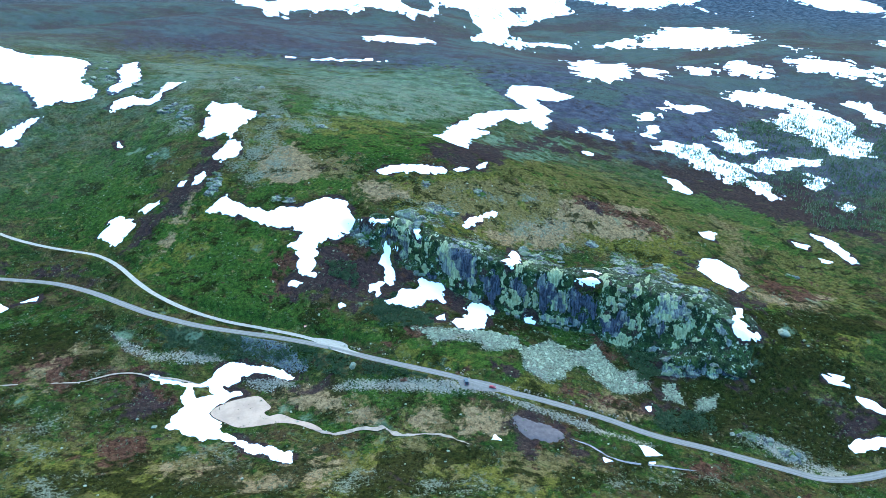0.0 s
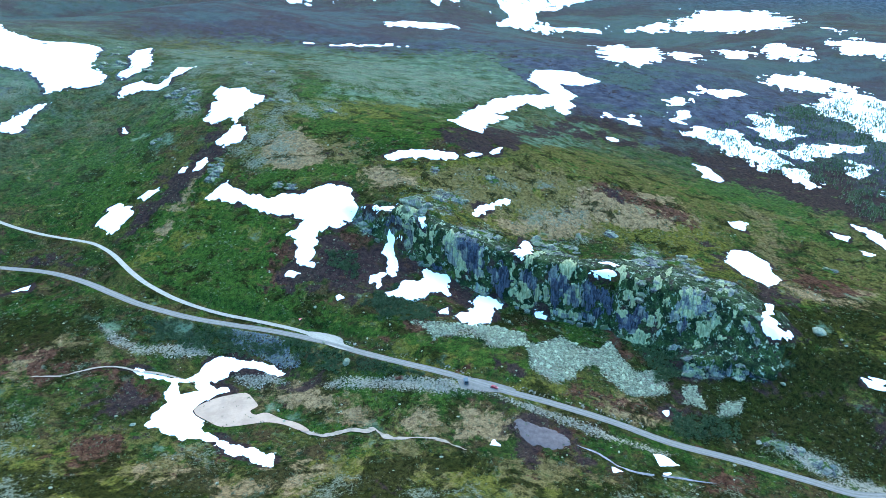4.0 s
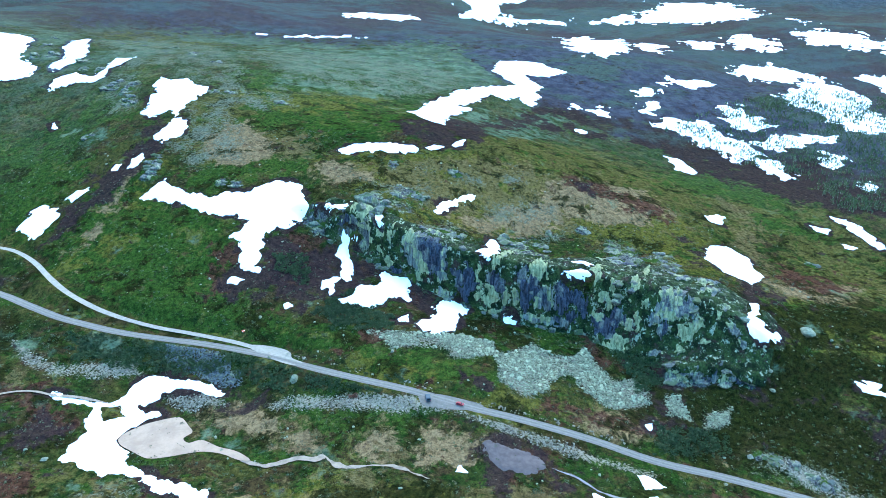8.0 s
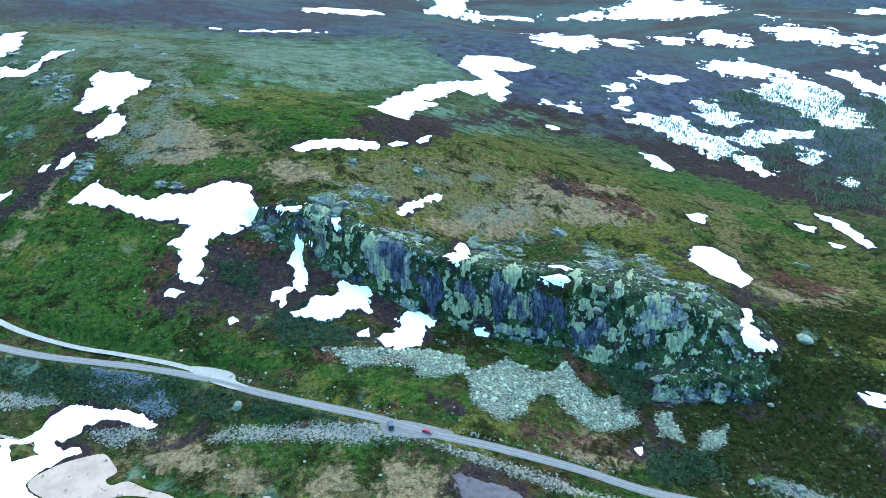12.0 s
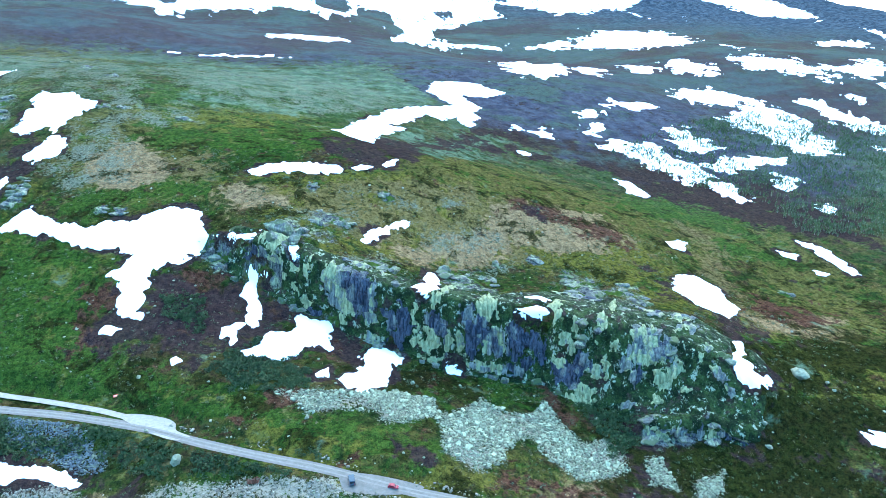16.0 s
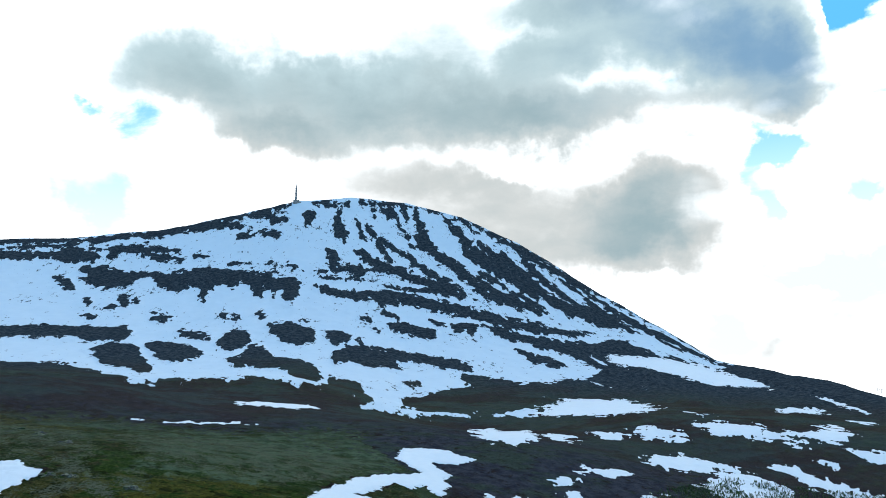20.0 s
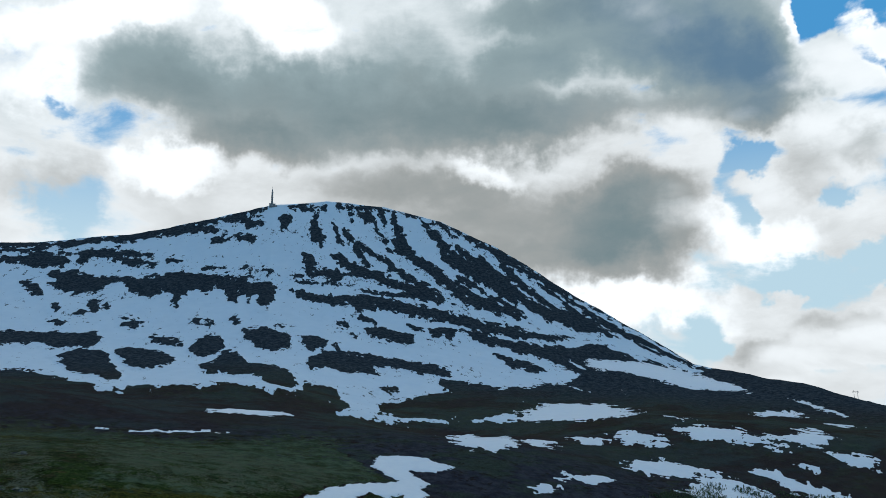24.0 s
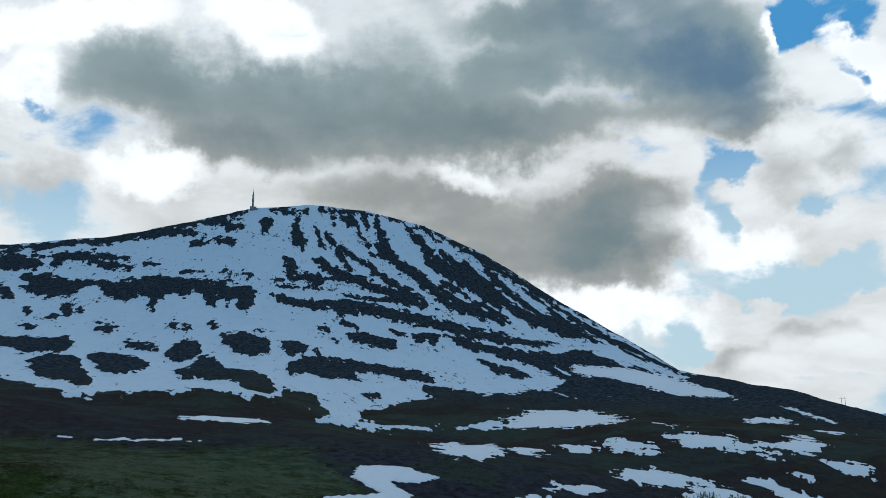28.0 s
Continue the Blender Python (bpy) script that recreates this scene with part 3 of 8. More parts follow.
def mountain(x, y):
    d, az_ = np.hypot(x - OX, y - OY), np.degrees(np.arctan2(x - OX, y - OY))
    tab = np.array(MOUNTAIN)
    d0, z0, d1, z1 = (np.interp(az_, tab[:, 0], tab[:, k]) for k in range(1, 5))
    t = (d - d0) / (d1 - d0)
    u = np.clip(t, 0, 1)
    z = z0 + (z1 - z0) * (0.25 * u + 0.75 * u ** 2.4) - np.maximum(t - 1, 0) ** 1.3 * (d1 - d0) * 0.55
    return z, t


def ground(x, y):
    """The lie of the land without its small relief."""
    x, y = np.atleast_1d(np.asarray(x, float)), np.atleast_1d(np.asarray(y, float))
    g = swells(BASE, x, y) + swells(MOOR, x, y) + swells(KNOLL, x, y) + cliff_step(x, y)
    m, t = mountain(x, y)
    k = smooth((t + 0.06) / 0.12)
    return np.maximum(g * (1 - k) + m * k, -260)


def mesh_object(name, verts, faces, material, parent=None):
    me = bpy.data.meshes.new(name)
    verts, faces = np.asarray(verts, np.float32), np.asarray(faces, np.int32)
    me.vertices.add(len(verts)), me.vertices.foreach_set("co", verts.ravel())
    n = faces.shape[1]
    me.loops.add(faces.size), me.loops.foreach_set("vertex_index", faces.ravel())
    me.polygons.add(len(faces)), me.polygons.foreach_set("loop_start", np.arange(0, faces.size, n, dtype=np.int32))
    me.update(calc_edges=True)
    me.validate()
    me.materials.append(material)
    ob = new(name, me)
    ob.parent = parent
    return ob


def soften(ob):
    ob.data.polygons.foreach_set("use_smooth", np.ones(len(ob.data.polygons), bool))
    return ob


def part(name, bm, material, parent, label=""):
    me = bpy.data.meshes.new(name)
    bm.to_mesh(me)
    bm.free()
    me.materials.append(material)
    ob = new(name, me)
    ob.parent = parent
    return tagged(ob, label)


def grid_faces(nr, nc, wrap=False):
    w = nc if wrap else nc - 1
    i = np.arange((nr - 1) * w)
    r, c = i // w, i % w
    c2 = (c + 1) % nc
    return np.stack([r * nc + c, r * nc + c2, (r + 1) * nc + c2, (r + 1) * nc + c], 1)


def curve_line(pts, n=4):
    """A smooth line through points in plan."""
    p = [pts[0]] + list(pts) + [pts[-1]]
    out = []
    for a, b, c, d in zip(p, p[1:], p[2:], p[3:]):
        for k in range(n):
            t = k / n
            out.append(tuple(0.5 * (2 * b[i] + (c[i] - a[i]) * t + (2 * a[i] - 5 * b[i] + 4 * c[i] - d[i]) * t * t + (3 * b[i] - a[i] - 3 * c[i] + d[i]) * t ** 3) for i in (0, 1)))
    return out + [tuple(pts[-1])]


ROAD = [
    [(-379.3, 462.0), (-460.8, 441.3), (-321.8, 485.1), (-301.6, 486.3), (-278.2, 481.3), (-256.7, 471.1), (-234.0, 456.8), (-211.9, 441.4), (-192.2, 429.8), (-170.6, 421.1), (-150.5, 415.4), (-127.2, 410.4), (-104.2, 405.3), (-81.0, 397.0), (-61.9, 388.2), (-43.4, 377.0), (-25.7, 367.3), (-8.8, 359.1), (7.6, 352.1), (23.4, 345.0), (41.9, 337.9), (66.2, 331.5), (95.8, 323.0), (124.4, 314.0), (159.2, 307.5), (193.3, 296.0), (221.1, 287.8)],
    [(210.5, 289.4), (224.1, 287.5), (237.4, 288.1), (250.7, 289.4), (276.3, 292.7), (306.3, 297.6)],
]
BRANCH = [
    [(-413.2, 560.1), (-363.1, 549.6), (-330.7, 538.2), (-298.7, 527.3), (-269.6, 517.5), (-252.8, 509.3), (-232.7, 491.5), (-215.6, 471.7), (-198.5, 454.3), (-180.4, 441.1), (-162.3, 431.7), (-137.3, 422.6), (-113.5, 416.3), (-89.9, 407.8), (-72.1, 398.4)],
]
LAYBY = [
    [(14.1, 345.7), (18.8, 348.0), (27.0, 347.6), (45.6, 341.3), (41.4, 338.2), (38.7, 336.5), (31.1, 336.0), (22.5, 336.8), (15.9, 339.0)],
    [(-82.1, 403.5), (-72.0, 402.8), (-59.8, 397.7), (-54.6, 392.6), (-53.1, 387.0), (-46.5, 380.9), (-53.3, 379.8), (-66.7, 389.1)],
]
POND = [
    [(-131.4, 340.0), (-130.2, 344.9), (-122.1, 352.3), (-111.2, 356.5), (-105.7, 356.2), (-100.2, 349.0), (-97.0, 343.4), (-100.0, 338.8), (-96.5, 334.9), (-90.6, 336.6), (-81.2, 330.5), (-72.0, 326.3), (-64.7, 319.5), (-70.6, 320.1), (-78.7, 325.0), (-88.1, 327.5), (-95.2, 326.6), (-103.7, 324.8), (-112.6, 324.5), (-121.4, 330.3), (-128.3, 335.5)],
]
STREAM = [
    [(-70.0, 321.9), (-66.6, 318.7), (-57.3, 313.2), (-49.0, 314.0), (-40.8, 315.5), (-32.7, 313.0), (-29.5, 314.1), (-24.9, 307.7), (-15.2, 305.3), (1.2, 303.2), (10.5, 298.6), (17.0, 294.4)],
    [(-349.4, 360.6), (-226.4, 362.0), (-212.0, 363.3), (-197.0, 370.6), (-182.3, 372.3), (-168.9, 369.2), (-146.5, 366.4), (-135.4, 359.9)],
    [(71.8, 300.5), (81.8, 295.8), (90.4, 287.0), (103.1, 284.3), (119.8, 285.5), (139.4, 286.1)],
]


class Way:
    def __init__(self, pts, width):
        self.line, self.width = curve_line(pts), width
        p = np.array(self.line)
        z = ground(p[:, 0], p[:, 1])
        for _ in range(12):
            z = np.concatenate([z[:1], (z[:-2] + z[1:-1] + z[2:]) / 3, z[-1:]])
        self.z = z

    def level(self, x, y):
        d, side, leg, t = along(self.line, x, y)
        return d, self.z[leg] + (self.z[leg + 1] - self.z[leg]) * t


WAYS = [Way([(-470, 468), (-420, 474), (-375, 479)] + ROAD[0][2:-1] + ROAD[1], 5.6), Way(BRANCH[0], 3.6)]
side_p = np.array(WAYS[1].line)
side_d, side_z = WAYS[0].level(side_p[:, 0], side_p[:, 1])
meet = smooth((side_d - 4) / 16)
WAYS[1].z = WAYS[1].z * meet + side_z * (1 - meet)
pond_p = np.array(POND[0])
POND_Z = float(np.percentile(ground(pond_p[:, 0], pond_p[:, 1]), 40))
BROOKS = [curve_line(s, 9) for s in STREAM]


def base(x, y):
    """The land with the roads, the pond and the brooks let into it."""
    x, y = np.atleast_1d(np.asarray(x, float)), np.atleast_1d(np.asarray(y, float))
    z, calm = ground(x, y), np.ones(x.shape)
    k = np.nonzero((np.abs(x) < 480) & (y > 230) & (y < 640))[0]
    if len(k):
        zx, ca = z[k], np.ones(len(k))
        for w in WAYS[::-1]:
            d, lv = w.level(x[k], y[k])
            f = smooth((d - w.width / 2 - 1.0) / 9)
            zx = zx * f + (lv - 0.12) * (1 - f)
            ca = np.minimum(ca, smooth((d - w.width / 2 - 0.5) / 9))
        for yard in LAYBY:
            f = smooth((-inside(yard, x[k], y[k]) - 0.5) / 7)
            zx = zx * f + (lv - 0.12) * (1 - f)
            ca = np.minimum(ca, f)
        s = inside(POND[0], x[k], y[k])
        f = smooth((-s - 0.6) / 14)
        zx = zx * f + (POND_Z - np.clip(0.1 + 0.15 * s, 0.03, 0.8)) * (1 - f)
        ca = np.minimum(ca, f)
        for b in BROOKS:
            d = along(b, x[k], y[k])[0]
            zx = zx - 0.9 * np.exp(-(d / 2.2) ** 2)
            ca = np.minimum(ca, smooth((d - 1.5) / 5) * 0.95 + 0.05)
        z[k], calm[k] = zx, ca
    return z, calm


def surface(x, y):
    z, calm = base(x, y)
    d = np.hypot(x - OX, y - OY)
    near = smooth((1300 - d) / 500)
    z = z + calm * near * (1.1 * fbm(x / 17, y / 17, 3, 21) + 0.75 * fbm(x / 5.2, y / 5.2, 3, 22))
    z = z + smooth((d - 700) / 500) * 3.0 * fbm(x / 70, y / 70, 4, 23) + smooth((d - 1500) / 700) * 6 * fbm(x / 190, y / 190, 4, 24)
    return z


SNOW = [
    [(-176.2, 540.1), (-172.3, 546.7), (-162.6, 557), (-157.2, 548.2), (-148.9, 543.6), (-144.3, 537.5), (-131, 535.1), (-124.5, 530), (-115, 534.3), (-97.7, 530.3), (-95.5, 534.4), (-87.7, 538.1), (-79.3, 542.3), (-69.4, 539.6), (-60.6, 535.4), (-57.4, 522.9), (-54.1, 508.6), (-44.1, 503), (-32.5, 501), (-23.2, 504.1), (-29.2, 493.5), (-42.1, 501.1), (-50.9, 505.1), (-62.9, 499.2), (-68.3, 492.8), (-73.9, 493.8), (-82.8, 483.1), (-80.4, 477.7), (-84.2, 474.1), (-80.1, 469.7), (-84.6, 463.5), (-79.2, 462), (-80, 454.6), (-93, 461), (-94.9, 466.6), (-93.2, 474.4), (-96.1, 481.2), (-105.3, 488.5), (-99.8, 493.5), (-94.6, 501.3), (-102.6, 511.3), (-110.1, 510.2), (-122.1, 513.1), (-134.9, 519.6), (-158.3, 536.1), (-168, 535.1)],
    [(-99, 450.3), (-97.3, 454.9), (-93.7, 454.1), (-89.3, 451.9), (-92.9, 448.7)],
    [(-32.7, 489.8), (-26.2, 487.2), (-18.4, 482.3), (-13.7, 479.5), (-15.5, 479.5), (-20.3, 481.7), (-24.9, 484.2), (-27.1, 484), (-25.3, 478.3), (-23.2, 467.7), (-23.2, 453.7), (-25.7, 450.4), (-29.6, 453.6), (-31.2, 460.2), (-29.9, 469.1), (-32.7, 475.2), (-31.7, 482.3), (-30.2, 486.8)],
    [(-41.6, 450.8), (-35.7, 454.3), (-31.7, 456.5), (-29.6, 453.6), (-32.5, 449), (-32.9, 439.3), (-35.3, 436.4), (-37.2, 442.1), (-40.6, 443.5)],
    [(-30, 431.7), (-23.1, 434.4), (-21.2, 444.2), (-17.3, 448), (-10.4, 447.6), (-6.3, 453.1), (-6, 460.3), (-3.8, 465.2), (0.7, 462.2), (10.9, 460.6), (15.4, 457.1), (13.6, 449.9), (11.9, 436.4), (5.1, 436.8), (-0.3, 434.2), (-5.6, 428.8), (-13.2, 423.3), (-17.3, 426.5), (-22.6, 427.3)],
    [(15, 408.4), (18.8, 413.9), (23.1, 415.7), (28, 424.8), (27.1, 433), (30.3, 440.2), (42.1, 443.7), (47.8, 437.6), (48.9, 431.4), (43, 422.8), (40.1, 414.8), (36.5, 409.8), (30.6, 401), (28.3, 395.5), (26.8, 400.4), (24.8, 395.3), (23, 402.5), (19.2, 400.6)],
    [(54.5, 451.3), (61.1, 463.8), (67.7, 490.2), (71.9, 489.8), (73.3, 477.9), (69, 450), (61.3, 442.9), (57.2, 444.8)],
    [(104.6, 430.7), (108.5, 431.2), (116.9, 434.7), (120.8, 429.8), (122, 426.6), (119.3, 427.2), (113.8, 428.4), (108.1, 429.4)],
    [(-9.2, 485.4), (-5.1, 490.1), (-1.9, 494.5), (-2.5, 484), (-4.8, 479.9), (-3.1, 476.6), (-6.1, 478.6), (-8.4, 480.7)],
    [(31, 509.6), (35.4, 522), (41.4, 526.3), (46.9, 530), (54.6, 537.5), (62.8, 541.3), (63.1, 537.6), (55.7, 531.4), (48.2, 525.1), (43.3, 519.6), (38.7, 511.7), (33.5, 506.4)],
    [(224.8, 501.8), (233.1, 508.9), (248.3, 514.7), (252.1, 506.8), (257.9, 499.2), (251.5, 481.5), (252.1, 466.7), (242.3, 456.8), (232.9, 447.2), (229, 452.7), (224.2, 460), (219.5, 464.6), (219, 477.4), (216.5, 483.3)],
    [(214.4, 411), (220.3, 414.2), (216.1, 405.8), (215.7, 402.4), (210.8, 399.4), (214, 397), (215.7, 394.4), (210.7, 391.2), (214, 388.9), (221.6, 390.8), (220.9, 386.6), (210.7, 382.7), (207.5, 383.3), (204.4, 387.6), (203.1, 391.2), (203.9, 397.1), (209.1, 401.8)],
    [(247.9, 563.4), (265.3, 573.2), (273, 573.1), (262.3, 555.6), (255.9, 554.3), (249.5, 557.4)],
    [(69.1, 431.5), (72.4, 430.5), (77.9, 428.7), (75.9, 425.6), (70.4, 427.2)],
    [(4, 412.4), (7.8, 416.3), (11, 419.6), (10.4, 411.5), (5.3, 408.2)],
    [(-63.6, 430), (-60.3, 431.8), (-57.7, 428.6), (-61.3, 426.8)],
    [(-36.7, 577.5), (-26.4, 586.3), (-8.1, 587.2), (6.7, 587.6), (21.6, 586.2), (24.4, 582.3), (20.6, 577.5), (6.6, 574.5), (-4.2, 574.9), (-15, 575.4), (-23.8, 572), (-30.8, 569.6)],
    [(29.8, 585.8), (36.9, 591.3), (44.6, 591.2), (40.3, 585), (31.9, 582.4)],
    [(50.7, 595.4), (57.5, 605.4), (63.8, 608.9), (61, 600.6), (53.3, 593.5)],
    [(20.2, 690.3), (28.7, 707.6), (39.9, 754.7), (54.3, 783.3), (64.4, 798.2), (74, 829.1), (97.4, 860.1), (124.6, 882.4), (152.4, 898.7), (148.3, 913), (137.6, 928.3), (131.8, 958.1), (148.7, 1002.8), (170.6, 1005.4), (205.1, 996.9), (212.1, 979.1), (230.7, 967.1), (219.7, 950.3), (194.3, 944.9), (173.7, 944.1), (176.3, 922.6), (184.6, 904.5), (173.3, 880.7), (178.2, 867.4), (167.1, 843.6), (159.8, 822), (149.6, 830.7), (149.5, 853.3), (129.4, 833.3), (115.4, 838.3), (101.2, 817.3), (86.9, 789.4), (71.5, 768.2), (86.9, 765.1), (68.6, 734.7), (58, 712), (48.1, 643.4), (39.9, 646.6), (29.8, 661.8)],
    [(-209.3, 659.8), (-204.4, 667.9), (-210.7, 690.6), (-204.9, 696.6), (-213.4, 719.9), (-213.2, 742.2), (-201.2, 726.8), (-185.5, 726.3), (-173.9, 709.8), (-158.9, 703.1), (-158.7, 692.4), (-164.9, 680.5), (-170.2, 665.8), (-173.8, 652.5), (-174.9, 645.5), (-184.2, 656.9), (-191.2, 651), (-197, 646)],
    [(-188.9, 615.8), (-183.5, 620.8), (-177.8, 634.3), (-173.1, 643.8), (-164.9, 638), (-161.6, 623.3), (-163.8, 613.5), (-171.8, 609.6), (-175.2, 605.5), (-181.6, 610), (-185.9, 609.4)],
    [(-197.2, 577.1), (-194.7, 587.9), (-189.9, 594.3), (-185, 587.4), (-186.7, 579.5), (-191.2, 575.6)],
    [(-234.9, 559), (-230.6, 564.8), (-224, 564.2), (-218.7, 567.8), (-218.1, 559.2), (-223.4, 556.2), (-229.7, 553.7)],
    [(-209.1, 577.9), (-207.1, 585.7), (-202.6, 585.4), (-203.4, 577.7)],
    [(-262.3, 535.6), (-260.3, 543.8), (-258.2, 553.9), (-251.4, 555.7), (-241.5, 548.3), (-235.7, 541.5), (-238.9, 530.8), (-239.6, 522.3), (-244.7, 518.1), (-253.5, 526.9)],
    [(-526.4, 872.1), (-575, 986.1), (-575.6, 1000.8), (-538.7, 952.4), (-504.2, 926.6), (-469.2, 904.6), (-446.6, 915.2), (-424.8, 920.9), (-396.1, 902.2), (-381.2, 841.3), (-373.5, 813.8), (-349.5, 794.6), (-353.3, 776), (-363.1, 769.6), (-378.4, 770.2), (-389.6, 760.8), (-397.6, 751.7), (-407.3, 768.2), (-433.4, 793.8), (-448, 792.8), (-462.7, 798), (-487, 797.9), (-514.9, 804.5), (-542, 852.9)],
    [(-340.8, 801.8), (-333.9, 818.2), (-349.3, 864.3), (-360.5, 917.8), (-360.9, 961.5), (-315.1, 829.1), (-315.3, 810.3), (-322.9, 795.4), (-332.6, 787.2)],
    [(-327.5, 759.5), (-319.5, 775.8), (-308.8, 781), (-287, 770.8), (-281.5, 783.5), (-279.2, 817.7), (-261.3, 815.7), (-266.5, 796.2), (-276.2, 786.6), (-273.5, 767.1), (-280.5, 759.9), (-299.3, 761.1), (-309.5, 755), (-320, 750.2)],
    [(-419.5, 681.3), (-414.4, 698.9), (-408.1, 715.7), (-398.8, 733.4), (-386.3, 740.8), (-389, 730.3), (-396.2, 713.8), (-397.9, 698.5), (-392.5, 689.8), (-399.1, 682.9), (-412.4, 683)],
    [(-298, 689.5), (-293.9, 691), (-285.6, 675.7), (-290.6, 673.7)],
    [(-154, 325.2), (-150.9, 335.7), (-147.9, 345.9), (-151.8, 353.1), (-150.8, 360.4), (-156.6, 363), (-167.5, 365.9), (-178.4, 370.4), (-173.2, 373), (-165.7, 370.6), (-151.4, 367.5), (-139.8, 368.4), (-132, 384.5), (-119.5, 383.6), (-110.3, 381.2), (-99.1, 377.7), (-89.5, 372), (-80.6, 366.1), (-86.5, 364.7), (-93.9, 367.8), (-104.8, 371.3), (-113.5, 371.7), (-118.7, 371.9), (-122.6, 367), (-130.3, 364.3), (-126.9, 360.8), (-118.1, 361.5), (-115.8, 358.5), (-122.9, 354.3), (-128, 348.7), (-131.2, 343.1), (-129.5, 337.4), (-123.1, 331.7), (-121.8, 321.7), (-104, 311.8), (-93.6, 306), (-85.6, 302.9), (-78.9, 298.8), (-75.3, 285.5), (-82.6, 289.5), (-93.2, 298.2), (-101.2, 301.1), (-110.8, 309.5), (-119.7, 314.6), (-129, 315.5), (-140, 321.6)],
    [(368.8, 586), (380, 577.7), (383.3, 555.8), (385, 527.7), (377.2, 529), (372.7, 544.2), (372, 566.2)],
    [(343.4, 572.3), (356.3, 562.1), (350.3, 555.8), (342.4, 563.5)],
    [(353.8, 540.8), (362.9, 533.7), (357.4, 529), (352, 533.7)],
    [(283.1, 736.1), (297.6, 729.6), (300.4, 697.9), (287.3, 681.1), (279.2, 699.6)],
    [(109.3, 447.7), (123.7, 456.8), (127.8, 446.4), (123.3, 436.7)],
    [(258.5, 365), (269.4, 360.6), (262.7, 357.3)],
    [(-315.8, 444.1), (-307.6, 457.8), (-297.7, 451), (-304.8, 441.5)],
    [(-291.3, 459.5), (-281.4, 466), (-279.1, 458.6)],
    [(110.1, 302.3), (117.3, 302.7), (126.2, 295.3), (110.4, 290), (111.3, 297.2)],
    [(86.3, 288.8), (94.3, 283.5), (86.2, 281)],
    [(103.5, 287.3), (117.1, 288.6), (110.2, 281.3)],
    [(254.5, 364.5), (267.8, 354.1), (265.3, 349.8), (255.1, 357.5)],
    [(128.3, 339.8), (133.8, 342.3), (129.5, 334.9)],
    [(26.8, 297.1), (30.9, 300.9), (35, 296.2)],
    [(242.9, 311.9), (251, 315.8), (257.6, 315.3), (267.5, 315.9), (274.2, 309.3), (259.5, 307.4), (255.8, 305.8), (244.6, 307.8)],
    [(266.1, 345.4), (273.5, 342.4), (279.1, 334.8), (284.4, 325.1), (274.3, 331.6), (266.9, 337.2)],
]
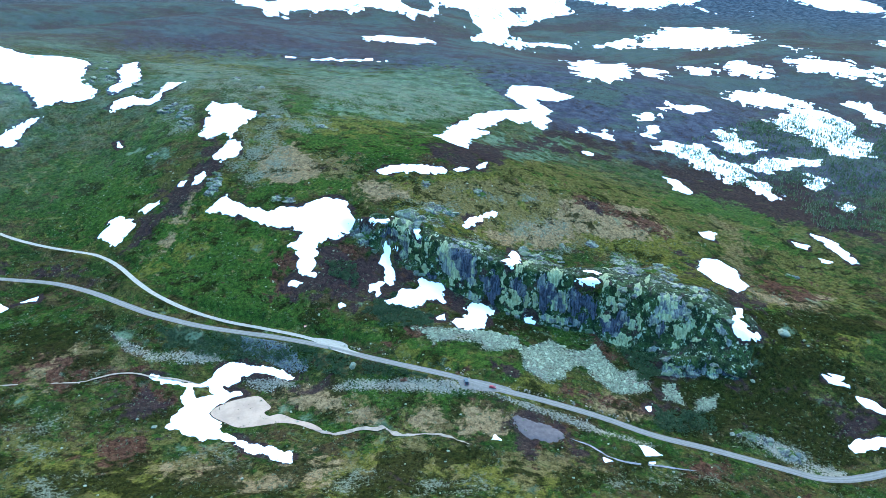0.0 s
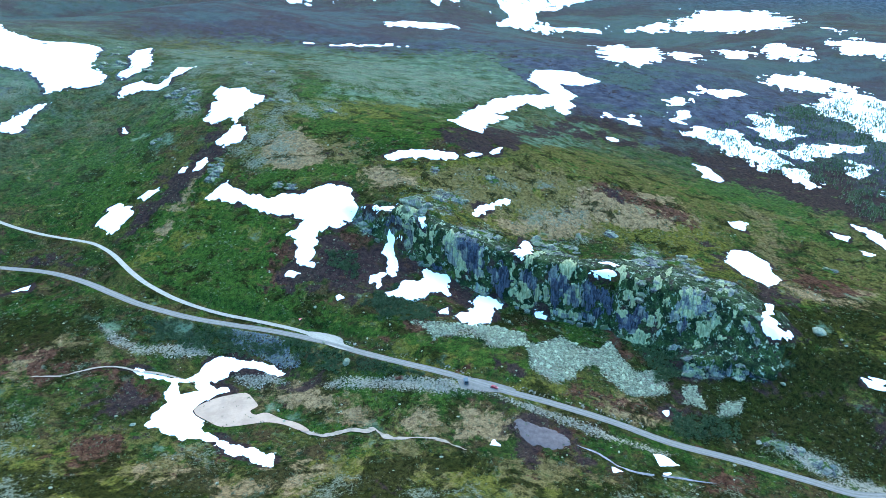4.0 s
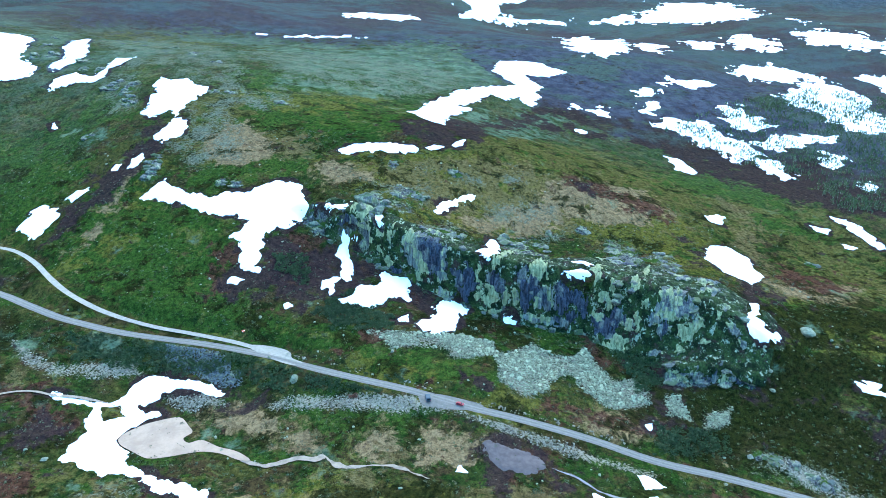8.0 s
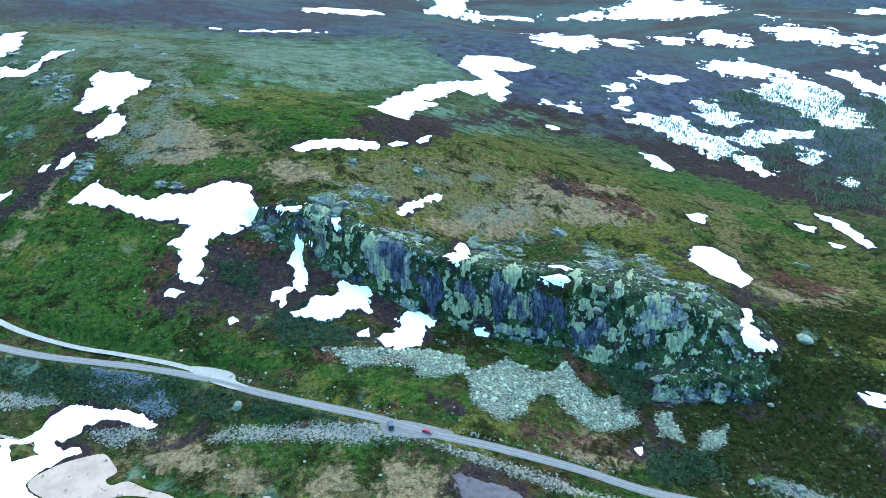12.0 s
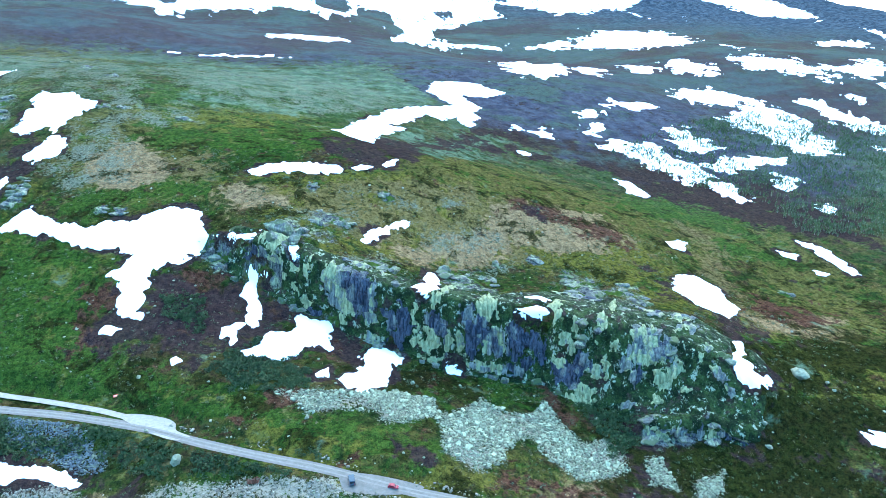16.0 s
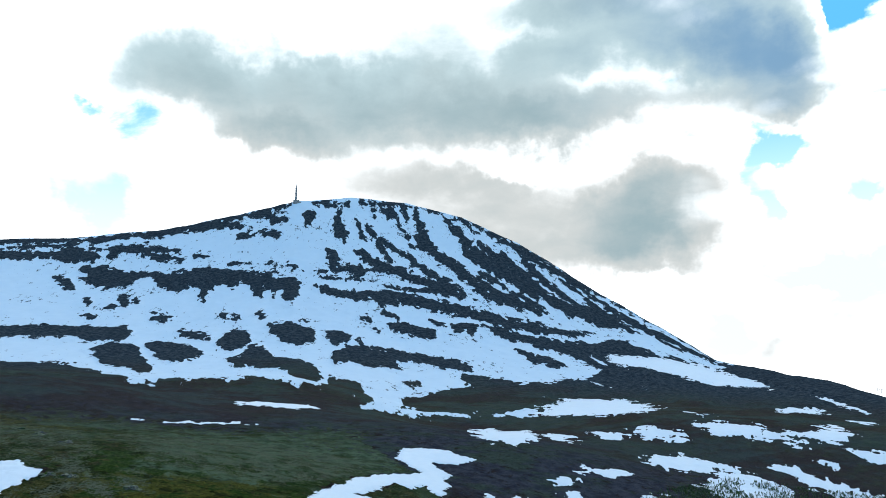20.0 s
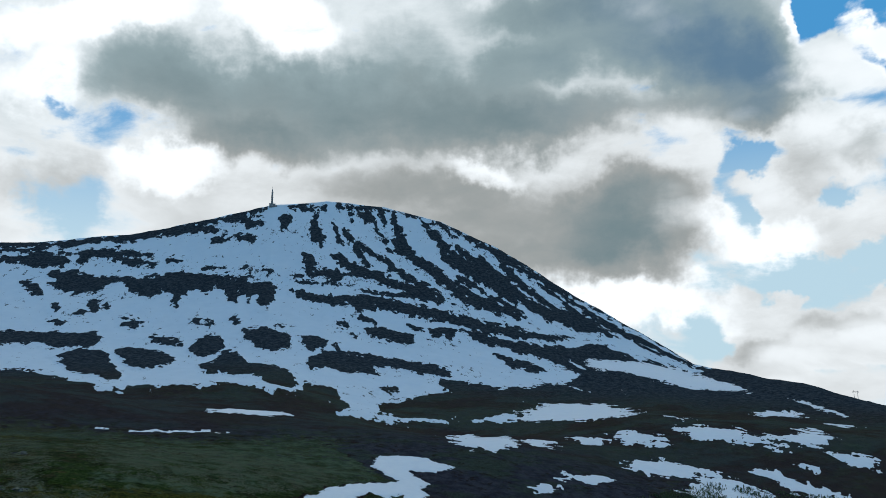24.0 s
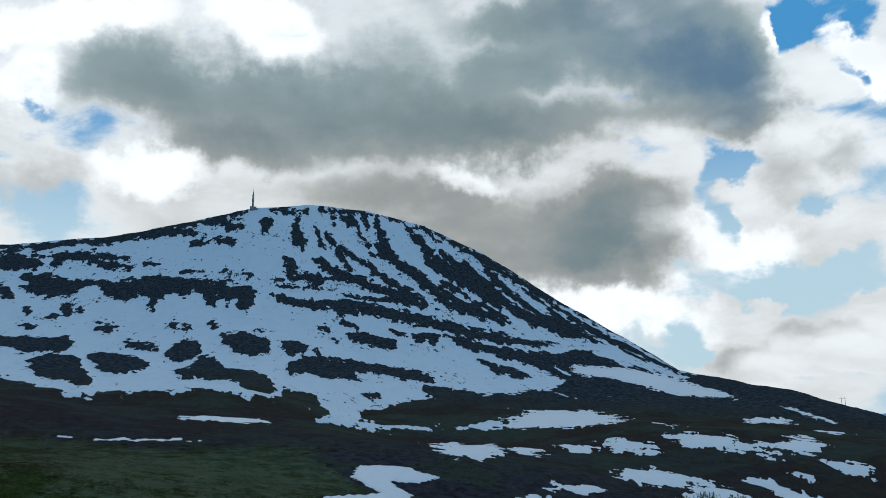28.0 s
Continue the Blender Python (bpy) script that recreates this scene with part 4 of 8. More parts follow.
FARSNOW = [
    [(316.7, 1370.4), (359.7, 1384.3), (376.7, 1300.1), (412.4, 1318.3), (377.9, 1162.8), (334.6, 1078.4), (304.7, 1046.8), (290.7, 1067), (266.1, 1048.8), (258.3, 1080.7)],
    [(407.5, 1244.3), (435.6, 1242.3), (446.5, 1195.4), (418.4, 1134.1), (395.6, 1144.6)],
    [(493.1, 1245.5), (530.8, 1237.7), (548.3, 1211.5), (514.6, 1178.9), (486, 1177.6), (477.4, 1202.3)],
    [(564.1, 1235.4), (608.2, 1244.8), (630.1, 1219.1), (639.4, 1180.9), (613.1, 1158.5), (576.3, 1169.8), (558.8, 1192.7)],
    [(677.7, 1252.5), (720.3, 1255.1), (753.4, 1224.1), (788.5, 1214.6), (773.2, 1175.8), (785.4, 1120.7), (788.4, 1097.5), (770, 1112), (753.4, 1144.9), (720.1, 1153.5), (688.3, 1164.9), (669.5, 1200.8)],
    [(363.2, 988.8), (398.5, 989.9), (442.9, 1000.5), (427, 974.3), (389.4, 949.6), (362.4, 947.3), (351.5, 957.6)],
    [(306.8, 892.9), (325.5, 897), (337.5, 883.2), (320.4, 856.1), (301.5, 849.5), (292.9, 862.6)],
    [(294.2, 906.7), (315.9, 929.4), (341.3, 930.1), (322.6, 908.3), (297.6, 896)],
    [(208.4, 861.5), (231.6, 852.8), (261.4, 845.8), (252.8, 828.4), (232.7, 834.4), (216.5, 832), (206.4, 840.6)],
    [(300.3, 819.8), (322.7, 844.7), (347.6, 849.1), (369.8, 831.4), (381.2, 806.6), (397.1, 786.8), (401.2, 758.9), (413.5, 737.1), (401.3, 697), (379.4, 679.5), (382.1, 713.4), (366.3, 727.6), (362.6, 749.3), (348.7, 764.5), (340.8, 787.9), (323.2, 805.7)],
    [(402.8, 896.3), (430.2, 908.3), (443.5, 877), (436.1, 849.4), (458.3, 839.3), (425.7, 816.7), (393.9, 819.3), (389.1, 844.1)],
    [(491.1, 1068.1), (531.1, 1114.8), (574.9, 1111.6), (602, 1077.9), (644.9, 1052.1), (621.2, 1034.7), (587, 1035.9), (544.9, 1022), (506.1, 1028.8)],
    [(540.1, 1001), (584.2, 1031), (630.3, 1035.3), (652.2, 1014.6), (650.8, 961.5), (638.2, 925.9), (611.7, 852.9), (570, 826.7), (538.2, 822), (533, 857.1), (528.1, 896.3), (515.8, 927.2), (513.2, 957.2)],
    [(397.3, 793.5), (439.1, 816.9), (473.4, 818), (512.9, 810.2), (489.1, 789.1), (450.3, 778.8), (421.4, 772.8), (407.7, 782.8)],
    [(729.2, 1051.3), (729.4, 1000.5), (761.3, 973.5), (779.9, 953.5), (766.9, 937.2), (722, 944.2), (690.3, 958), (692.5, 1023), (683.1, 1063.4)],
    [(-83.6, 1323.2), (-37.3, 1386.3), (38.6, 1383.1), (60.8, 1338.4), (18.9, 1273.6), (-33.4, 1283.1), (-67.5, 1278.7)],
    [(160, 767.9), (170.1, 767.9), (163, 756.4)],
    [(200.7, 778.7), (216.2, 778.1), (205.4, 768.8)],
    [(468.7, 767.5), (482.7, 750.2), (463.3, 714), (450.9, 731.4)],
    [(460.9, 678.5), (473.1, 664.5), (458.8, 653.8), (450.1, 660.6)],
    [(807, 1197), (851, 1172), (957, 1250), (911, 1142), (859, 1129), (840, 1105), (814, 1137)],
    [(759, 1063), (817, 1052), (783, 1033)],
    [(842, 1095), (895, 1052), (864, 1017), (842, 1047)],
    [(678.7, 891.9), (736.7, 874.1), (718.1, 853.9), (674.5, 867.7)],
    [(795, 1190), (805, 1125), (791, 1120)],
    [(477, 1454), (541, 1581), (617, 1677), (703, 1673), (765, 1659), (737, 1459), (644, 1343), (564, 1369)],
    [(1068, 1547), (1173, 1633), (1114, 1450), (1068, 1404), (975, 1403)],
    [(1238, 1832), (1344, 1822), (1284, 1598), (1265, 1465), (1192, 1420), (1218, 1577), (1219, 1710)],
    [(790, 1170), (834, 1136), (910, 1185), (866, 1120), (815, 1115)],
    [(725, 1347), (766, 1318), (724, 1284)],
    [(1067, 1352), (1119, 1311), (1058, 1281)],
    [(1335, 1520), (1380, 1489), (1263, 1400), (1256, 1421)],
    [(909, 1865), (926, 1742), (893, 1764)],
    [(1025, 2368), (1049, 2291), (1161, 2276), (1274, 2261), (1372, 2253), (1341, 1933), (1290, 1866), (1240, 1920), (1119, 2008), (1024, 2061), (972, 2100), (976, 2223)],
    [(1381, 1867), (1382, 1803), (1364, 1741), (1346, 1792)],
    [(-145, 1117), (-141, 1126), (-130, 1125), (-134, 1114), (-141, 1111)],
    [(-128, 1129), (-124, 1139), (-113, 1138), (-116, 1124), (-124, 1122)],
    [(-106, 1130), (-100, 1141), (-86, 1139), (-91, 1125), (-101, 1122)],
    [(-82, 1130), (-79, 1136), (-72, 1135), (-75, 1126), (-80, 1125)],
    [(-65, 1142), (-63, 1148), (-58, 1146), (-60, 1138), (-63, 1137)],
    [(-44, 1140), (-41, 1146), (-35, 1143), (-37, 1135), (-42, 1134)],
    [(-189, 1114), (-185, 1121), (-177, 1121), (-180, 1113), (-185, 1111)],
]
FIELD = [
    [(1414, 2222), (1204, 2316), (1107, 2495), (938, 2243), (934, 2133), (795, 1963), (816, 1851), (657, 1795), (527, 1628), (479, 1459), (377, 1483), (298, 1464), (214, 1449), (134, 1431), (128, 1569), (86, 1707), (65, 1555), (-21, 1550), (-82, 1580), (-214, 1567), (-251, 1547), (-291, 1547), (-396, 1768), (-509, 1932), (-966, 1825)],
]
DARK = [
    [(-1075, 3402), (-951, 3414), (-868, 3427), (-698, 3458), (-588, 3474), (-352, 3472), (-309, 3429), (-218, 3362), (-290, 3374), (-392, 3429), (-487, 3439), (-595, 3409), (-751, 3404), (-895, 3376), (-1060, 3365), (-1269, 3283), (-1288, 3323)],
    [(-354, 3485), (-68, 3460), (-131, 3463), (-217, 3464), (-315, 3466)],
    [(-162, 3403), (-127, 3412), (-62, 3362), (-77, 3326), (-134, 3358)],
    [(-271, 3315), (-212, 3306), (-154, 3307), (-86, 3247), (-89, 3222), (-162, 3268), (-230, 3267), (-267, 3291)],
    [(-1031, 3290), (-961, 3325), (-849, 3301), (-811, 3228), (-831, 3184), (-914, 3193), (-1001, 3214), (-1169, 3151), (-1205, 3229)],
    [(-941, 3327), (-775, 3337), (-622, 3336), (-487, 3268), (-514, 3243), (-606, 3269), (-733, 3268), (-736, 3207), (-767, 3226), (-798, 3287), (-886, 3288)],
    [(-661, 3275), (-533, 3233), (-461, 3172), (-474, 3155), (-568, 3198), (-640, 3234)],
    [(-854, 3163), (-762, 3156), (-665, 3097), (-561, 3083), (-438, 3075), (-379, 3088), (-266, 3028), (-145, 2959), (-48, 2894), (11, 2860), (16, 2797), (0, 2672), (-8, 2619), (-37, 2657), (-46, 2763), (-73, 2797), (-76, 2699), (-91, 2782), (-121, 2841), (-115, 2713), (-149, 2776), (-170, 2858), (-212, 2923), (-234, 2854), (-261, 2912), (-278, 2967), (-297, 2891), (-312, 2863), (-324, 2880), (-318, 2747), (-351, 2813), (-355, 2892), (-400, 2929), (-412, 2889), (-470, 2896), (-522, 2957), (-545, 3014), (-589, 3036), (-621, 3007), (-628, 2963), (-677, 2936), (-728, 2951), (-777, 2990), (-823, 3044), (-803, 3068), (-841, 3125)],
    [(-924, 3062), (-887, 3065), (-832, 2986), (-785, 2901), (-812, 2901), (-871, 2967)],
    [(-738, 2502), (-647, 2501), (-525, 2508), (-492, 2439), (-469, 2404), (-489, 2311), (-557, 2301), (-626, 2343), (-679, 2335), (-835, 2317), (-890, 2448)],
    [(-537, 2143), (-510, 2281), (-428, 2235), (-347, 1993), (-303, 1839), (-317, 1800), (-394, 1888), (-448, 1961), (-500, 2103)],
    [(-355, 2449), (-304, 2425), (-251, 2389), (-231, 2355), (-243, 2330), (-292, 2356), (-337, 2393)],
    [(-411, 2271), (-374, 2314), (-292, 2264), (-239, 2156), (-241, 2031), (-285, 1992), (-349, 2090), (-373, 2174)],
    [(-220, 2297), (-204, 2390), (-167, 2416), (-136, 2375), (-122, 2274), (-138, 2206), (-179, 2174), (-206, 2223)],
    [(-161, 2017), (-128, 2091), (-119, 2239), (-78, 2190), (-41, 2029), (15, 1986), (55, 1930), (72, 1779), (40, 1603), (6, 1759), (-34, 1874), (-70, 1844), (-100, 1918), (-129, 1892)],
    [(-88, 2452), (-28, 2446), (41, 2404), (66, 2345), (63, 2219), (26, 2192), (-27, 2211), (-39, 2301), (-65, 2355)],
    [(99, 2352), (142, 2374), (182, 2324), (171, 2274), (121, 2233), (106, 2293)],
    [(117, 2135), (166, 2199), (265, 2219), (363, 2213), (451, 2153), (503, 2068), (481, 2004), (397, 2046), (375, 2095), (284, 2113), (288, 2025), (211, 1997), (157, 2050), (110, 1961), (107, 2064)],
    [(303, 2481), (368, 2481), (437, 2443), (468, 2409), (442, 2367), (371, 2379), (321, 2401)],
    [(521, 2482), (575, 2501), (614, 2461), (590, 2407), (534, 2411)],
    [(67, 2800), (138, 2787), (198, 2746), (282, 2770), (366, 2769), (487, 2725), (584, 2675), (674, 2612), (765, 2564), (854, 2516), (948, 2487), (1058, 2494), (944, 2426), (825, 2436), (717, 2474), (633, 2535), (542, 2579), (431, 2642), (311, 2646), (254, 2685), (174, 2676), (116, 2728)],
    [(111, 3094), (145, 3093), (177, 3001), (143, 2993), (121, 3030)],
    [(23, 3404), (61, 3409), (67, 3349), (46, 3278), (30, 3329)],
    [(149, 3342), (188, 3353), (197, 3257), (218, 3173), (170, 3162), (153, 3239)],
    [(730, 2909), (790, 2789), (864, 2733), (905, 2625), (817, 2656), (746, 2715), (701, 2799)],
    [(986, 2690), (1176, 2750), (1227, 2657), (1251, 2525), (1169, 2543), (1099, 2582), (1004, 2623)],
    [(640, 2486), (730, 2450), (812, 2399), (924, 2379), (1128, 2376), (1153, 2306), (1065, 2332), (954, 2265), (868, 2198), (833, 2250), (780, 2311), (719, 2355), (659, 2413)],
    [(694, 2277), (775, 2196), (806, 2116), (735, 2088), (697, 2177)],
    [(940, 2301), (920, 2150), (955, 2073), (979, 1998), (888, 2082), (883, 2192)],
    [(998, 2122), (1067, 2046), (1116, 1949), (1215, 1791), (1300, 1812), (1211, 1549), (997, 1498), (1037, 1676), (770, 1390), (833, 1581), (906, 1847), (971, 1848), (970, 1935)],
    [(1426, 2323), (1427, 2184), (1413, 2002), (1460, 1894), (1451, 1780), (1425, 1642), (1426, 1533), (1208, 1326), (1223, 1435), (1306, 1657), (1306, 1776), (1328, 1941), (1358, 2116)],
    [(442, 1972), (564, 1919), (557, 1850), (459, 1807), (426, 1840)],
    [(687, 1919), (785, 1927), (782, 1850), (688, 1807)],
    [(225, 3074), (286, 3105), (304, 3033), (393, 2995), (473, 2907), (592, 2815), (677, 2705), (573, 2724), (482, 2820), (382, 2904), (297, 2942)],
    [(-1618, 3037), (-895, 3396), (-708, 3419), (-538, 3455), (-380, 3474), (-329, 3452), (-211, 3359), (-317, 3372), (-416, 3413), (-573, 3413), (-768, 3399), (-906, 3366), (-1605, 3017)],
    [(88, 1792), (159, 1748), (161, 1497), (134, 1436), (120, 1520), (86, 1570)],
    [(271, 1872), (319, 1879), (307, 1812), (262, 1805)],
    [(244, 1661), (392, 1786), (525, 1875), (646, 1884), (785, 1851), (652, 1748), (570, 1677), (501, 1552), (411, 1488), (285, 1506), (224, 1517)],
    [(461, 2527), (516, 2465), (500, 2435), (472, 2482)],
    [(221, 2474), (279, 2425), (269, 2407), (228, 2455)],
    [(112, 2974), (231, 2949), (330, 2933), (238, 2883), (133, 2915)],
]
BLOBS = [
    [(-739, 2774), (-729, 2811), (-700, 2787), (-698, 2740)],
    [(-624, 2792), (-620, 2850), (-588, 2810), (-579, 2733)],
    [(-572, 2792), (-567, 2832), (-544, 2804), (-540, 2751)],
    [(-684, 2620), (-675, 2666), (-642, 2637), (-638, 2577)],
    [(-469, 2611), (-446, 2659), (-404, 2616), (-411, 2555)],
    [(-251, 2582), (-243, 2631), (-222, 2589), (-222, 2522)],
    [(-211, 2553), (-200, 2590), (-181, 2557), (-184, 2505)],
    [(-127, 2545), (-107, 2578), (-82, 2542), (-92, 2494)],
    [(4, 2436), (27, 2468), (51, 2451), (38, 2412)],
    [(-486, 2673), (-477, 2697), (-458, 2680), (-460, 2649)],
    [(-641, 2731), (-631, 2756), (-609, 2739), (-610, 2708)],
    [(220, 2509), (244, 2540), (265, 2527), (249, 2490)],
    [(306, 2527), (341, 2561), (369, 2545), (346, 2503)],
    [(183, 2272), (200, 2307), (214, 2292), (202, 2251)],
    [(297, 2565), (315, 2587), (329, 2575), (317, 2548)],
    [(-436, 3194), (-412, 3209), (-379, 3183), (-391, 3157)],
    [(-123, 3021), (-103, 3031), (-81, 3010), (-92, 2990)],
    [(-35, 2977), (-16, 2983), (3, 2971), (-8, 2953)],
    [(61, 2921), (91, 2943), (120, 2927), (102, 2898)],
]
RIBS = [
    (14, [(163, 3311), (186, 3227), (196, 3164)]),
    (12, [(258, 3306), (271, 3227), (288, 3159)]),
    (14, [(304, 3283), (330, 3192), (353, 3123), (387, 3007)]),
    (18, [(118, 3092), (145, 2986)]),
    (14, [(352, 3173), (438, 3072), (550, 2900), (639, 2738)]),
    (9, [(334, 3412), (348, 3350)]),
    (8, [(375, 3426), (408, 3329)]),
    (11, [(427, 3409), (462, 3258), (492, 3115)]),
    (12, [(477, 3441), (497, 3331)]),
    (18, [(546, 3387), (549, 3239), (569, 3135)]),
    (22, [(531, 3177), (618, 3007), (683, 2876), (742, 2753)]),
    (14, [(678, 3296), (746, 3133)]),
    (10, [(675, 3349), (730, 3232), (759, 3135)]),
    (9, [(754, 3333), (820, 3216)]),
    (28, [(726, 3081), (792, 3018), (867, 2937), (936, 2785)]),
    (14, [(809, 3155), (884, 2990)]),
    (14, [(746, 2919), (861, 2770), (935, 2659)]),
    (24, [(889, 3074), (944, 2874), (1005, 2721), (1064, 2670)]),
    (17, [(982, 3041), (1024, 2892), (1107, 2743), (1179, 2596)]),
    (14, [(923, 3185), (1046, 3088), (1133, 2915), (1193, 2721), (1249, 2577)]),
    (12, [(884, 3234), (1012, 3144), (1125, 3020), (1237, 2814), (1294, 2575), (1329, 2385)]),
    (12, [(27, 3366), (41, 3297)]),
    (7, [(-232, 3437), (-61, 3408)]),
    (7, [(-143, 3378), (-57, 3346)]),
    (6, [(-264, 3315), (-85, 3237)]),
    (6, [(-278, 3071), (-190, 3064)]),
    (16, [(1000, 3094), (1117, 3002), (1181, 2911), (1235, 2809), (1273, 2644), (1324, 2525), (1370, 2415), (1411, 2327)]),
    (5, [(-1496, 3176), (-1021, 3397), (-816, 3414), (-603, 3443), (-377, 3456), (-138, 3453)]),
    (7, [(282, 3423), (483, 3426), (641, 3386), (880, 3241)]),
    (8, [(62, 3449), (230, 3425)]),
    (7, [(111, 2861), (236, 2838), (323, 2862)]),
    (8, [(319, 2826), (440, 2766), (529, 2788)]),
]
BROWN = [
    [(167, 565), (234, 561), (226, 541), (162, 529)],
    [(-260.4, 402.3), (-227.6, 403.6), (-195.6, 382.3), (-210.7, 367.0), (-239.5, 363.8)],
    [(-98.0, 357.7), (-72.8, 355.9), (-52.3, 340.8), (-33.2, 326.6), (-26.9, 317.3), (-50.6, 327.0), (-75.9, 338.3), (-99.4, 350.4)],
    [(-15.8, 323.6), (15.7, 324.3), (32.2, 316.0), (25.8, 305.6), (1.2, 308.6), (-15.4, 312.8)],
    [(85.2, 337.6), (113.3, 350.5), (131.5, 337.0), (138.7, 321.9), (105.5, 321.9)],
    [(-29.8, 365.4), (-55.3, 367.0), (-69.8, 379.0)],
    [(-121.2, 314.0), (-93.2, 274.7), (-129.1, 267.5), (-151.6, 290.8)],
    [(-51.0, 289.3), (-9.6, 301.1), (6.2, 284.2), (-8.6, 261.9), (-42.2, 263.3)],
    [(32.3, 286.9), (70.2, 292.4), (79.0, 273.2), (39.4, 260.1)],
    [(-56.7, 545.3), (-8.0, 562.4), (65.9, 585.9), (129.2, 585.6), (172.0, 541.1), (127.3, 516.1), (74.9, 514.1), (25.4, 510.6), (-13.1, 529.7)],
    [(283.7, 617.4), (307.3, 591.0), (261.2, 464.5), (310.2, 451.9), (309.2, 423.0), (253.6, 424.2), (233.3, 443.3)],
    [(-119.4, 605.6), (-54.9, 607.0), (-56.5, 566.7), (-111.9, 575.4)],
]
HEATH = [
    [(78, 1184), (331, 1445), (481, 1154), (537, 998), (449.7, 859.0), (345.2, 773.2), (257.7, 782.4), (176.3, 810.3), (70.1, 625.0), (13.0, 579.3), (28.9, 618.6), (221, 918), (140, 1011)],
    [(-459, 1219), (-383, 1609), (-134, 1480), (93, 1448), (125, 1143), (-49, 1098), (-256, 1124), (-405, 1091)],
    [(639, 1178), (790, 1041), (736, 973), (618, 1061)],
    [(-99.2, 486.8), (-25.0, 485.7), (-4.9, 469.6), (-22.6, 424.4), (-41.8, 435.9), (-49.1, 418.1), (-72.8, 438.7), (-98.4, 444.9)],
    [(-209.9, 581.9), (-194.3, 624.3), (-192.7, 648.5), (-176.6, 620.1), (-195.0, 559.4), (-218.3, 539.7), (-229.3, 549.1)],
    [(210.9, 513.5), (226.9, 502.8), (243.9, 450.3), (246.9, 429.6), (214.3, 381.7), (220.9, 414.2), (201.4, 471.6)],
    [(132.1, 390.9), (171.9, 396.5), (202.4, 373.6), (189.2, 364.8), (147.7, 373.9)],
    [(-182.4, 364.6), (-154.4, 362.3), (-155.1, 331.2), (-180.4, 338.1)],
    [(-123.3, 385.5), (-89.3, 378.3), (-73.8, 362.5), (-93.4, 365.9)],
    [(125.2, 358.2), (148.2, 358.1), (151.9, 341.1), (128.1, 336.2)],
    [(38.5, 322.0), (57.6, 315.1), (75.1, 302.9), (60.4, 298.3), (41.7, 300.5)],
    [(43.9, 314.1), (60.0, 311.3), (64.2, 301.0), (48.9, 295.2), (42.7, 303.4)],
    [(-337.6, 499.8), (-289.9, 507.4), (-248.6, 482.3), (-309.2, 493.2)],
    [(72.3, 297.8), (82.3, 290.7), (74.4, 280.6), (67.6, 288.4)],
    [(36.8, 361.9), (47.7, 361.3), (53.7, 352.9), (46.1, 349.4), (38.3, 352.6)],
    [(266.5, 881.0), (741, 975), (425.8, 566.3), (367.8, 600.2), (323.7, 655.2), (280.9, 742.0)],
    [(240.2, 341.1), (261.7, 340.8), (275.2, 328.5), (268.0, 316.7), (246.4, 319.8), (237.1, 325.0)],
]
STONY = [
    [(-63.3, 355.1), (-51.4, 359.6), (1.6, 347.5), (19.5, 342.1), (42.4, 332.2), (70.3, 322.5), (102.2, 309.6), (123.6, 304.2), (119.4, 300.3), (89.9, 306.4), (58.4, 320.4), (30.8, 333.1), (1.5, 336.9), (-53.3, 349.5)],
    [(-216.1, 415.9), (-196.8, 401.7), (-183.8, 393.1), (-138.8, 395.1), (-132.8, 384.6), (-157.4, 381.3), (-180.6, 384.3), (-195.8, 390.9)],
    [(-119.6, 370.1), (-94.1, 369.5), (-82.8, 359.9), (-104.5, 359.3)],
    [(177.6, 326.9), (196.7, 322.0), (214.3, 309.4), (214.1, 298.4), (198.7, 302.1), (190.1, 314.6)],
    [(196.6, 298.2), (216.1, 302.0), (230.7, 293.8), (226.2, 286.6), (202.9, 288.9)],
    [(1.5, 348.3), (14.2, 346.7), (16.3, 338.3), (38.6, 335.5), (40.7, 332.2), (25.9, 332.7), (3.9, 341.3)],
]
SCREE = [
    [(-12.7, 398.7), (-4.1, 400.6), (19.0, 397.2), (42.8, 401.7), (57.3, 398.0), (58.2, 383.8), (43.1, 377.2), (34.5, 374.8), (29.6, 382.7), (12.8, 383.1), (1.7, 382.9)],
    [(56.3, 380.7), (67.8, 388.9), (82.4, 402.5), (89.7, 393.4), (104.9, 393.2), (113.3, 406.7), (114.5, 394.4), (120.8, 374.8), (135.1, 377.0), (141.3, 364.9), (134.3, 353.8), (112.4, 348.1), (101.3, 358.0), (97.6, 370.7), (88.5, 369.1), (81.1, 354.8), (68.8, 347.5), (57.1, 358.0)],
    [(148.2, 367.5), (156.6, 365.9), (156.1, 346.9), (144.1, 349.3)],
    [(165.1, 351.1), (182.2, 356.4), (174.3, 342.7), (160.8, 341.3)],
]
BIRCH = [
    [(304.2, 808.0), (435, 915), (588, 1012), (778, 951), (480.8, 596.6), (383.0, 589.6), (402.5, 685.3), (349.9, 745.7)],
]
